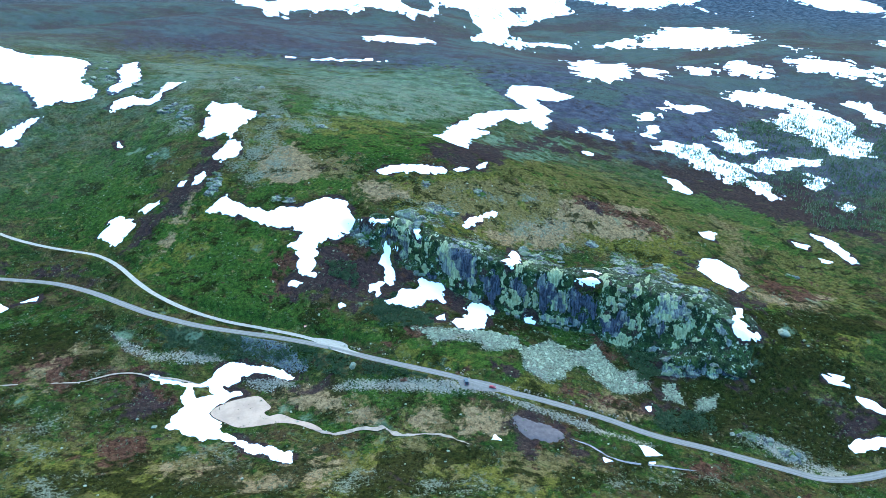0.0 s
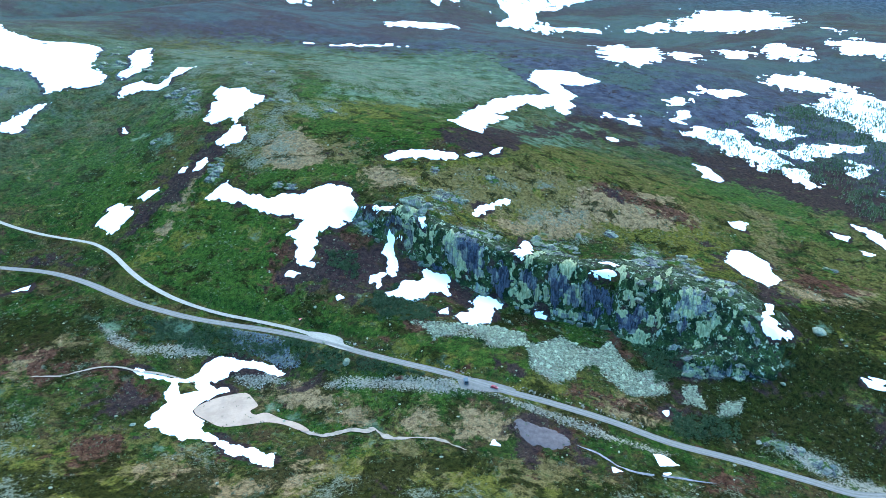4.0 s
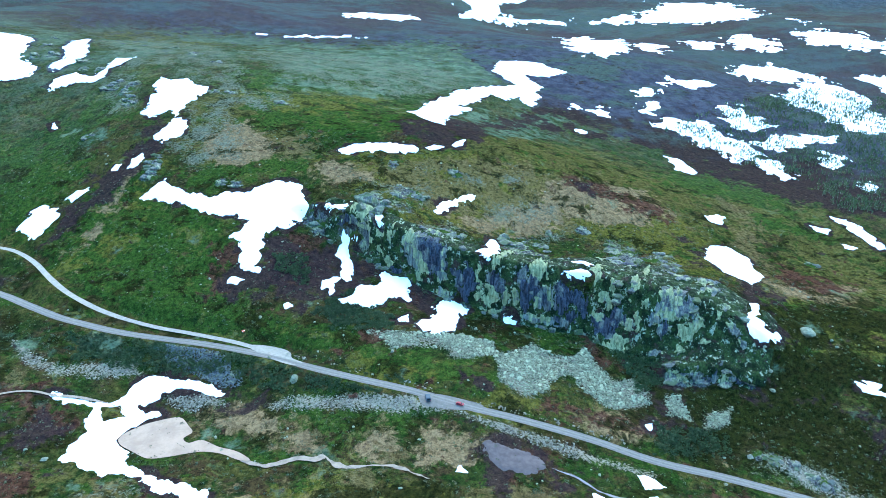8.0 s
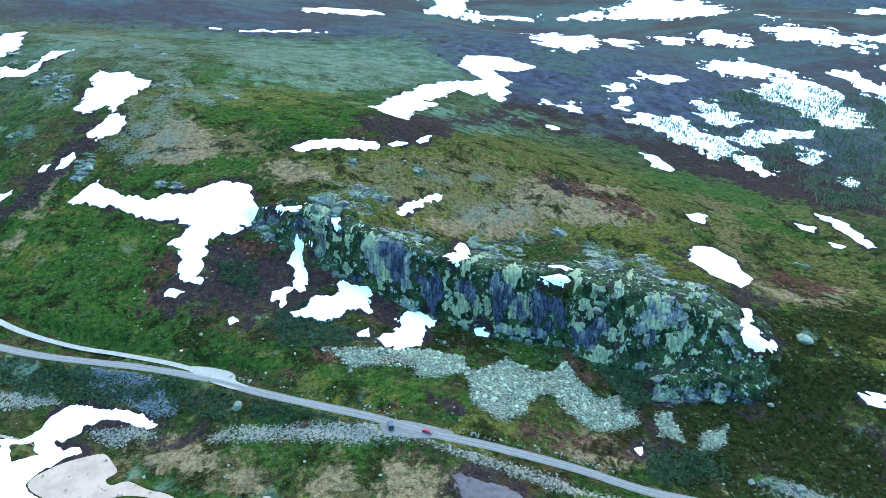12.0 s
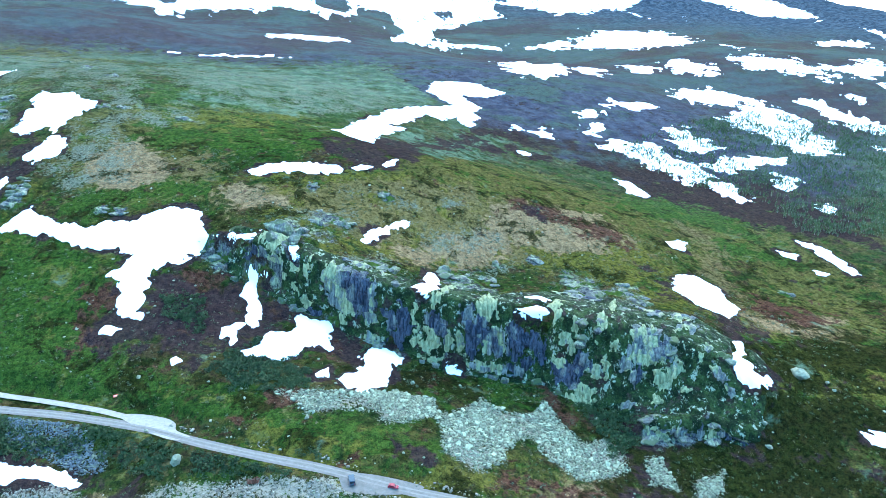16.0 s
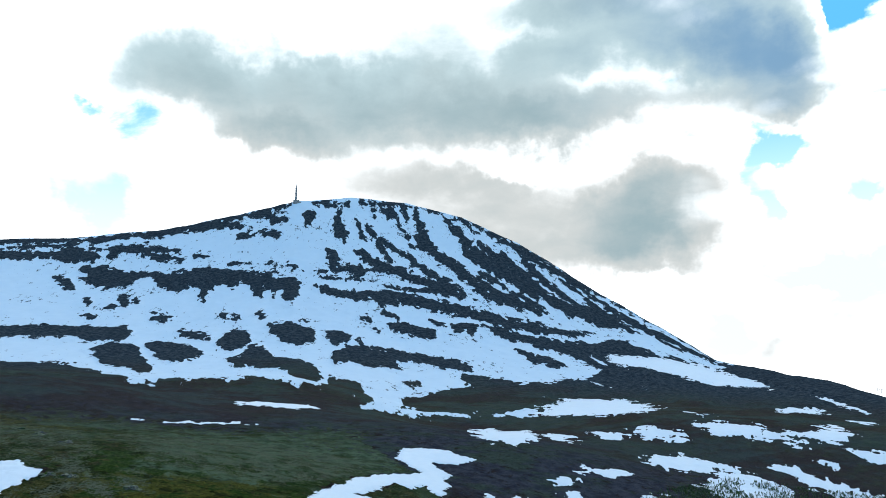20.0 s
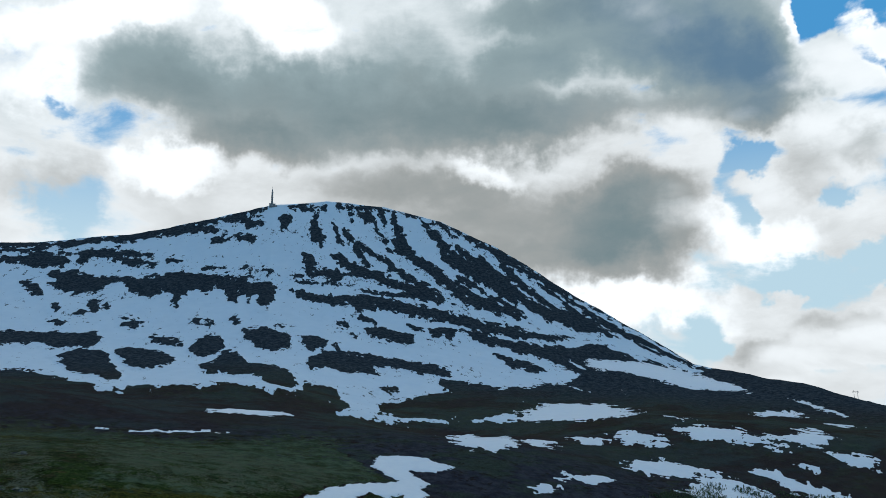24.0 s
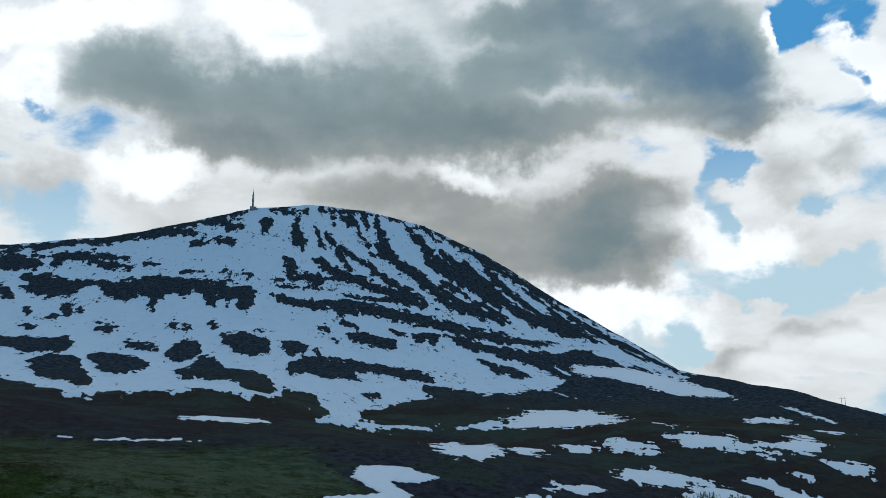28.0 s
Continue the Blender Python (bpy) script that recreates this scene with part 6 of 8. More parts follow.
fx, fy = ga[high] * 50, gd[high] * 0.33
jag = 11 * fbm(fx / 14, fy / 8, 3, 31, 0.6) + 12 * fbm(fx / 45, fy / 12, 4, 33)
field = inside(fold(FIELD[0]) + [(a * 50, 1500) for a in (-45, 35)], fx, fy)
rock = spread([fold(p) for p in DARK + BLOBS], fx, fy, 150) + 1.5
for w, line in RIBS:
    line = fold(line)
    k = near_box(line, fx, fy, 60)
    rock[k] = np.maximum(rock[k], 0.75 * w - along(line, fx[k], fy[k])[0])
climb = mountain(hx, hy)[1]
east = smooth((ga[high] - 13) / 4) * smooth((34 - ga[high]) / 2)
rock = np.maximum(rock, np.where(east > 0.02, 6 * east - np.abs(climb - 1.0) * 260, -99))
rock = np.maximum(rock, np.where(ga[high] < -1, 7 - np.abs(climb - 0.99) * 420, -99))
snow = np.full(gx.shape, -8.0)
snow[high] = np.clip(np.minimum(field + 1.2 * jag, -rock + jag) / 10, -8, 8)
add_attr("snow", snow)
# the bare ribs and bands stand proud of the snow between them
gz[high] += 7.0 * smooth(0.5 + (rock - jag) / 30) * smooth((climb - 0.05) / 0.1) * smooth((1.0 - climb) / 0.05)
# distance masks of the ground; the first two also carry the haze in its colour
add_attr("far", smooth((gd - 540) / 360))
add_attr("far_haze", smooth((gd - 470) / 280))
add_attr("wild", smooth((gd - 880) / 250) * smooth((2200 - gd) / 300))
add_attr("fell", smooth((gd - 1480) / 550))
# bare rock on the cliff and on steep ground
cs, chh = np.full(gx.shape, 99.0), np.zeros(gx.shape)
k = near_box(CLIFF, gx, gy, 60)
cs[k], chh[k] = cliff_side(gx[k], gy[k])[:2]
bare = smooth(chh / 16) * 0.4 * np.exp(-(np.maximum(np.abs(cs + 1) - 4, 0) / 5) ** 2)
crop_at = [(c[1][0], c[0]) for c in CROP if min(w.level(np.array([c[1][0][0]]), np.array([c[1][0][1]]))[0][0] for w in WAYS) > 4 + 0.8 * c[0]]
for (x, y), r in crop_at:
    k = np.nonzero((np.abs(gx - x) < 30) & (np.abs(gy - y) < 30))[0]
    bare[k] = np.maximum(bare[k], 0.75 * np.exp(-(np.hypot(gx[k] - x, gy[k] - y) / (r * 1.1)) ** 2))
bare = np.maximum(bare, 0.52 * smooth(0.5 + spread(BLUFF, gx, gy, 40) / 10))
gz = gz + smooth((bare - 0.3) / 0.4) * (0.3 + 1.5 * np.abs(fbm(gx / 6, gy / 6, 3, 26)) + 0.8 * fbm(gx / 2.4, gy / 2.4, 2, 27))
land.data.vertices.foreach_set("co", np.concatenate([np.stack([gx, gy, gz], 1), V[-1:]]).astype(np.float32).ravel())
land.data.update()
add_attr("rock", bare)
zone = land.data.color_attributes.new("zone", "FLOAT_COLOR", "POINT")
zc = np.ones((len(gx) + 1, 4), np.float32)
for i, (polys, soft_) in enumerate(((BROWN, 18), (HEATH, 26), (STONY + SCREE, 4), (MOSS, 28))):
    s = spread(polys, gx, gy, 80)
    scale = np.where(gd > 700, 3.0, 1.0) * soft_
    zc[:-1, i] = smooth(0.5 + s / (2 * scale))
rim = spread(SNOW, gx, gy, 40)
zc[:-1, 1] = np.maximum(zc[:-1, 1], 0.95 * smooth(1.0 + rim / 7.0) * smooth(0.3 + fbm(gx / 30, gy / 30, 2, 91) * 1.5 + 0.5))
zc[:-1, 1] = np.maximum(zc[:-1, 1], smooth(0.5 + spread(PEAT, gx, gy, 60) / 20))
rim = spread(FARSNOW, gx, gy, 90)
zc[:-1, 1] = np.maximum(zc[:-1, 1], 0.85 * smooth(1.0 + rim / 30.0) * (gd < 1500))
zone.data.foreach_set("color", zc.ravel())
cover = land.data.color_attributes.new("cover", "FLOAT_COLOR", "POINT")
zc = np.ones((len(gx) + 1, 4), np.float32)
for i, (polys, soft_) in enumerate(((LUSH, 18), (GOLD, 15), (LICHEN + LICHENS, 11), (OLIVE, 25))):
    zc[:-1, i] = smooth(0.5 + spread(polys, gx, gy, 80) / (2 * soft_))
cover.data.foreach_set("color", zc.ravel())
tint = land.data.color_attributes.new("tint", "FLOAT_COLOR", "POINT")
for i, (polys, soft_) in enumerate(((GREEN, 16), (YELLOW, 22), (RUST, 12), (TEAL, 16))):
    zc[:-1, i] = smooth(0.5 + spread(polys, gx, gy, 80) / (2 * soft_ * np.where(gd > 550, 2.0, 1.0)))
tint.data.foreach_set("color", zc.ravel())


# ---- snow ----
def snow_patch(poly, step, lip, label, name="snow_patch", material=M_SNOW):
    xs, ys = [p[0] for p in poly], [p[1] for p in poly]
    ax_, ay_ = np.arange(min(xs) - 5, max(xs) + 5, step), np.arange(min(ys) - 5, max(ys) + 5, step)
    GX, GY = np.meshgrid(ax_, ay_)
    x, y = GX.ravel(), GY.ravel()
    size = math.sqrt((max(xs) - min(xs)) * (max(ys) - min(ys)))
    r = min(1.0, size / 30) * min(2.4, max(1.0, math.hypot(sum(xs) / len(xs) - OX, sum(ys) / len(ys) - OY) / 380))
    if step > 2:
        d_ = float(np.hypot(np.mean(xs) - OX, np.mean(ys) - OY)) / 1000
        lx, ly = np.arctan2(x - OX, y - OY) * 1000 * d_, np.hypot(x - OX, y - OY)
        sd = inside(poly, x, y) + d_ * (20 * fbm(lx / 9, ly / 60, 4, 5, 0.65) + 26 * fbm(lx / 30, ly / 12, 5, 15, 0.65)) - 2 * d_
        z = surface(x, y) + np.clip(sd * 0.14, -0.9, 0.5)
    else:
        sd = inside(poly, x, y) + r * (2.2 * fbm(x / 7, y / 9, 4, 5, 0.6) + 2.2 * fbm(x / 2.3, y / 3.0, 3, 6)) - 0.2
        if name == "snow_patch" and poly[0][1] < 420:
            sd = np.minimum(sd, -inside(POND[0], x, y) - 0.8)
            for gap in BARE:
                sd = np.minimum(sd, -inside(gap, x, y) + 1.5 * fbm(x / 4, y / 4, 3, 7))
        z = 0.5 * (base(x, y)[0] + surface(x, y)) + np.clip(sd * 0.3, -1.3, lip)
    f = grid_faces(len(ay_), len(ax_))
    f = f[(sd[f] > -2.5 * step - 1).any(1)]
    used = np.unique(f)
    idx = np.full(len(x), -1)
    idx[used] = np.arange(len(used))
    ob = soften(mesh_object(name, np.stack([x, y, z], 1)[used], idx[f], material))
    return tagged(ob, label, "snow", "snow patches") if name == "snow_patch" else tagged(ob, label, "mud", kind="structure")


for poly in SNOW:
    wide = max(p[0] for p in poly) - min(p[0] for p in poly)
    where = "beside the silted pond" if poly[0][1] < 350 else "in a hollow of the moor"
    snow_patch(poly, 0.65 if wide < 90 else 1.0, 0.9, ("large" if wide > 35 else "small") + " white melting snow patch lying " + where)
snow_patch(MUD[0], 0.8, 0.35, "bare purple-grey gravel and mud on the bog", "mud_flat", M_MUD)
for poly in FARSNOW:
    snow_patch(poly, 3.0, 0.5, "thin ragged streak of old snow on the far moor")


# ---- roads ----
def strip(name, way, lo, hi, lift, material, label="", parent=None):
    p = np.array(way.line)
    t = np.gradient(p, axis=0)
    n = np.stack([-t[:, 1], t[:, 0]], 1) / np.linalg.norm(t, axis=1)[:, None]
    s = np.arange(len(p))
    rows = []
    for q in np.linspace(lo, hi, 5):
        w = q + (0.25 * fbm(s / 3.0, s * 0 + q, 2, 8) if q in (lo, hi) else 0)
        e = p + n * np.reshape(w, (-1, 1))
        rows.append(np.column_stack([e, way.z + lift - 0.02 * np.abs(q)]))
    ob = soften(mesh_object(name, np.concatenate(rows), grid_faces(5, len(p))[:, ::-1], material, parent))
    return tagged(ob, label, "road", kind="structure") if parent is None else ob


road = strip("road", WAYS[0], -2.8, 2.8, 0.06, M_ROAD, "grey gravel mountain road crossing the slope")
for a, b in ((-1.5, -0.6), (0.6, 1.5)):
    strip("wheel_track", WAYS[0], a, b, 0.085, M_TRACK, parent=road)
strip("road_branch", WAYS[1], -1.8, 1.8, 0.07, M_BRANCH, "pale gravel side road climbing from the fork")


def sheet(name, poly, material, label, height):
    """A flat piece with a smooth outline; height gives its level at plan points."""
    ring_ = curve_line(poly + poly[:1], 5)[:-1]
    q = np.array(ring_)
    bm = bmesh.new()
    vs = [bm.verts.new((x, y, z)) for (x, y), z in zip(ring_, height(q[:, 0], q[:, 1]))]
    f = bm.faces.new(vs)
    if f.calc_area() and sum((b_[0] - a_[0]) * (b_[1] + a_[1]) for a_, b_ in zip(ring_, ring_[1:] + ring_[:1])) > 0:
        bmesh.ops.reverse_faces(bm, faces=bm.faces[:])
    bmesh.ops.triangulate(bm, faces=bm.faces[:])
    me = bpy.data.meshes.new(name)
    bm.to_mesh(me)
    bm.free()
    me.materials.append(material)
    return tagged(new(name, me), label, "pond" if name == "water" else "lay-by", kind="structure")


sheet("pavement", LAYBY[0], M_ROAD, "gravel lay-by at the edge of the road", lambda x, y: WAYS[0].level(x, y)[1] + 0.04)
sheet("pavement", LAYBY[1], M_BRANCH, "gravel apron where the two roads meet", lambda x, y: WAYS[0].level(x, y)[1] + 0.045)
sheet("water", POND[0], M_SILT, "shallow pond with pale silty ice", lambda x, y: np.full(x.shape, POND_Z))
for line, wide, m, what in ((BROOKS[0], 1.15, M_BROOK, "pale silted brook winding over the bog"), (BROOKS[1], 0.6, M_BROOK, "narrow brook running down to the pond"), (BROOKS[2], 0.6, M_WATER, "dark brook between stones beside the road")):
    p = np.array(line)
    t = np.gradient(p, axis=0)
    n = np.stack([-t[:, 1], t[:, 0]], 1) / np.linalg.norm(t, axis=1)[:, None]
    s = np.arange(len(p))
    w = wide * np.clip(1 + 1.5 * fbm(s / 7, s * 0.0, 3, 12), 0.25, 2)[:, None] * np.minimum(1, np.minimum(s + 0.3, len(p) - 0.7 - s) / 8)[:, None]
    p = p + n * (1.1 * fbm(s / 5, s * 0.0 + 4, 3, 13))[:, None]
    bed = base(p[:, 0], p[:, 1])[0]
    bed = np.maximum(bed + 0.8, surface(p[:, 0], p[:, 1]) + 0.15)
    rows = [np.column_stack([p + n * w * q, bed]) for q in (-1, -0.4, 0.4, 1)]
    tagged(soften(mesh_object("water", np.concatenate(rows), grid_faces(4, len(p))[:, ::-1], m)), what, "brook", kind="structure")

rng = np.random.default_rng(7)


# ---- stones ----
def boulder_mesh(name, seed, material, box=0.0, subdivisions=2, squash=0.7, cuts=5):
    """A stone with broken faces: a ball, or a block where box is near 1, cut by random planes."""
    r = random.Random(seed)
    bm = bmesh.new()
    if box:
        bmesh.ops.create_cube(bm, size=2)
        bmesh.ops.subdivide_edges(bm, edges=bm.edges[:], cuts=cuts, use_grid_fill=True)
    else:
        bmesh.ops.create_icosphere(bm, subdivisions=subdivisions, radius=1)
    for v in bm.verts:
        if box:
            q = Vector((v.co.x * 3.2 + seed * 3.1, v.co.y * 3.2, v.co.z * 0.5))
            k = 1 + 0.3 * noise.noise(q) + 0.14 * noise.noise(v.co * 4 + Vector((0, seed, 0)))
            v.co.x, v.co.y, v.co.z = v.co.x * k, v.co.y * k, v.co.z * (1 + 0.22 * noise.noise(Vector((v.co.x * 1.9, v.co.y * 1.9, seed))))
        else:
            v.co *= 1 + 0.2 * noise.noise(v.co * 1.7 + Vector((seed * 3.1, 0, 0)))
    for _ in range(13 if not box else 6):
        n = Vector((r.uniform(-1, 1), r.uniform(-1, 1), r.uniform(-0.15, 0.3) if box else r.uniform(-0.6, 1))).normalized()
        d = r.uniform(0.85, 1.2) if box else r.uniform(0.48, 0.8)
        for v in bm.verts:
            s = v.co.dot(n) - d
            if s > 0:
                v.co -= n * s
    for v in bm.verts:
        if not box and subdivisions > 2:
            v.co *= 1 + 0.13 * noise.noise(v.co * 3.1 + Vector((0, seed, 0))) + 0.09 * noise.noise(v.co * 7.3)
        v.co.z *= squash
    me = bpy.data.meshes.new(name)
    bm.to_mesh(me)
    bm.free()
    me.materials.append(material)
    return me


ROUND = [boulder_mesh("boulder", s, M_STONE, subdivisions=3) for s in range(7)]
SLAB = [boulder_mesh("scree_block", 50 + s, M_SLAB, 1.0, squash=1.0, cuts=1) for s in range(8)]
BOSS = [boulder_mesh("rock_boss", 70 + s, M_ROCK, subdivisions=3, squash=0.8) for s in range(6)]
BLOCK = [boulder_mesh("rock_block", 20 + s, M_ROCK, 1.0, squash=1.0) for s in range(9)]


def set_down(name, me, x, y, size, sink=0.3, parent=None, turn_=None, tilt=0.25, z=None):
    ob = new(name, me)
    ob.parent = parent
    sx, sy, sz = size
    zz = float(surface(x, y)[0]) if z is None else z
    rot = Euler((rng.uniform(-tilt, tilt), rng.uniform(-tilt, tilt), rng.uniform(0, 6.28) if turn_ is None else turn_))
    ob.matrix_basis = Matrix.LocRotScale((x, y, zz + sz * (1 - 2 * sink)), rot, (sx, sy, sz))
    return ob


# the cliff: columns and blocks in tiers
cliff = tagged(new("cliff"), "jointed grey cliff with pale green lichen and grassy ledges", "cliff")
cl = np.array([c[:2] for c in CLIFF], float)
seg = np.hypot(*np.diff(cl, axis=0).T)
run = np.concatenate([[0], np.cumsum(seg)])


def face_at(s):
    """Point, uphill normal and height of the cliff at a run along it."""
    s = np.asarray(s, float)
    x, y = np.interp(s, run, cl[:, 0]), np.interp(s, run, cl[:, 1])
    ex = np.interp(s + 6, run, cl[:, 0]) - np.interp(s - 6, run, cl[:, 0])
    ey = np.interp(s + 6, run, cl[:, 1]) - np.interp(s - 6, run, cl[:, 1])
    q = np.hypot(ex, ey) + 1e-9
    return x, y, -ey / q, ex / q, np.interp(s, run, [c[2] for c in CLIFF])


# bare rock on the face: run, height up the face, half width, half height, paleness
PANELS = []
PANELS += [(56, 40.1, 9.1, 9.7, 0.3), (57, 39.6, 9.7, 14.5, 0.9), (61, 27.9, 3.8, 3.9, 0.8), (61, 18.8, 7.9, 6.8, 0.75), (48, 14, 3.2, 7.8, 0.05), (56, 20.8, 3.2, 3.7, 0.35), (75, 24.9, 2.5, 5.5, 0.85), (84, 27, 1.8, 5.5, 0.8), (77, 12.9, 1.9, 2.8, 0.9), (84, 8.7, 2.2, 3.7, 0.9), (101, 24.8, 6.6, 13.5, 0.5), (97, 30.5, 3, 4.5, 0.8), (114, 26.1, 7.7, 12.5, 0.3), (121, 29.6, 1.8, 8.8, 0.6), (106, 49.3, 9.2, 10.8, 0.6), (107, 16.7, 4.2, 4.8, 0.8), (122, 52.6, 4.6, 7.6, 0.7), (104, 8, 1.5, 3, 0.9)]
PANELS += [(90, 3.2, 6.1, 2.9, 0.1), (96, 4.5, 6.1, 1.8, 0.15), (120, 16.1, 3.5, 3, 0.7), (122, 4.1, 5.3, 3.9, 0.7), (131, 8.1, 2.9, 4.5, 0.4), (130, 18.2, 3.5, 6, 0.3), (138, 18.9, 3.5, 8.9, 0.05), (144, 22.8, 1.2, 7.4, 0.8), (145, 12.3, 2.3, 3.6, 0.8), (135, 9.1, 3.5, 5.9, 0.25), (153, 14.7, 4.1, 6.5, 0.75), (156, 23.7, 5.2, 5.9, 0.3), (161, 17.7, 2.9, 5.9, 0.6), (156, 63, 4.3, 25.9, 0.85), (151, 61.4, 5.5, 5.3, 0.5), (145, 59.3, 3.7, 6.1, 0.75), (172, 30.7, 3.4, 7.3, 0.3), (168, 18.4, 2.3, 5.9, 0.75)]
PANELS += [(174, 20.6, 2.9, 8.3, 0.08), (179, 29.4, 4, 7.3, 0.35), (181, 46.6, 2.9, 11.6, 0.9), (181, 20.3, 2.9, 5.9, 0.7), (148, 3.3, 2.3, 3.3, 0.85), (164, 6.7, 5.8, 2.3, 0.75), (178, 8.1, 7.3, 2.9, 0.6), (155, 1.6, 2.9, 4.9, 0.7), (186, 22.8, 4, 7.3, 0.5), (194, 24.2, 2.6, 8.8, 0.35), (199, 25.2, 4.1, 7.3, 0.1), (205, 25.5, 2.9, 6.5, 0.2), (185, 8.3, 7.3, 3.5, 0.6), (194, 9.8, 4.7, 3.5, 0.5), (201, 13.4, 3.5, 3.5, 0.2), (209, 20.5, 1.8, 8.8, 0.15), (181, 38.2, 5.1, 7.3, 0.85), (193, 73.5, 1.9, 6.3, 0.8)]
PANELS += [(212, 45.7, 2.3, 10.2, 0.85), (220, 30.1, 5.2, 4, 0.75), (224, 39.3, 2.3, 2.9, 0.9), (237, 46.1, 2.9, 7, 0.85), (212, 95, 7.3, 14.9, 0.55), (218, 87.3, 7.1, 12.9, 0.45), (214, 96.8, 6, 6.6, 0.6), (245, 91.3, 3.9, 6.5, 0.6), (244, 69.8, 2.1, 7.7, 0.8), (263, 83.2, 5.8, 11.2, 0.5), (268, 66.1, 3.7, 7.7, 0.55), (209, 91.4, 5.9, 4.9, 0.7), (260, 42.6, 6.4, 2.5, 0.7), (263, 35.4, 11, 5.5, 0.55), (260, 29, 5.8, 3.8, 0.8), (272, 34.5, 4.1, 3.3, 0.7), (270, 20.6, 5.2, 3.8, 0.85), (275, 26.5, 3.5, 2.7, 0.8)]
PANELS += [(256, 22.2, 4.6, 3.8, 0.4), (252, 29.3, 2.3, 4.4, 0.6), (223, 14.2, 7, 5.8, 0.3), (230, 22.1, 4, 5.6, 0.35), (219, 18, 3.5, 2.9, 0.8), (236, 20.4, 2.9, 3.9, 0.6), (234, 8.4, 4, 5, 0.9), (229, 2.8, 2.3, 3.1, 0.85), (242, 24.7, 1.7, 5, 0.8), (226, 10.3, 4.1, 2.3, 0.5), (245, 36.3, 1.4, 3.9, 0.85), (294, 27.2, 4.4, 3.3, 0.6), (281, 15.6, 2.3, 1.6, 0.85), (300, 21.8, 2.4, 2.7, 0.7), (289, 36.6, 2.4, 2.9, 0.7), (279, 58.9, 3.7, 12.4, 0.6), (286, 30.9, 1.5, 1.4, 0.8), (266, 9.9, 2.3, 2.2, 0.8)]
PANELS += [(253, 7.8, 2.3, 2.2, 0.5)]
LOWER = [(5, 6.3, 2.8, 2.1, 0.2), (14, 3, 4.5, 3.7, 0.8), (24, 6.1, 4, 3.2, 0.45), (28, 2.6, 2.3, 3.1, 0.25), (33, 3.8, 2.9, 3.7, 0.35), (39, 2.5, 2, 4.7, 0.75), (20, 7.1, 4.5, 1.9, 0.5), (46, 3.5, 4.1, 2.1, 0.3), (55, 3.1, 3.5, 2.6, 0.2)]


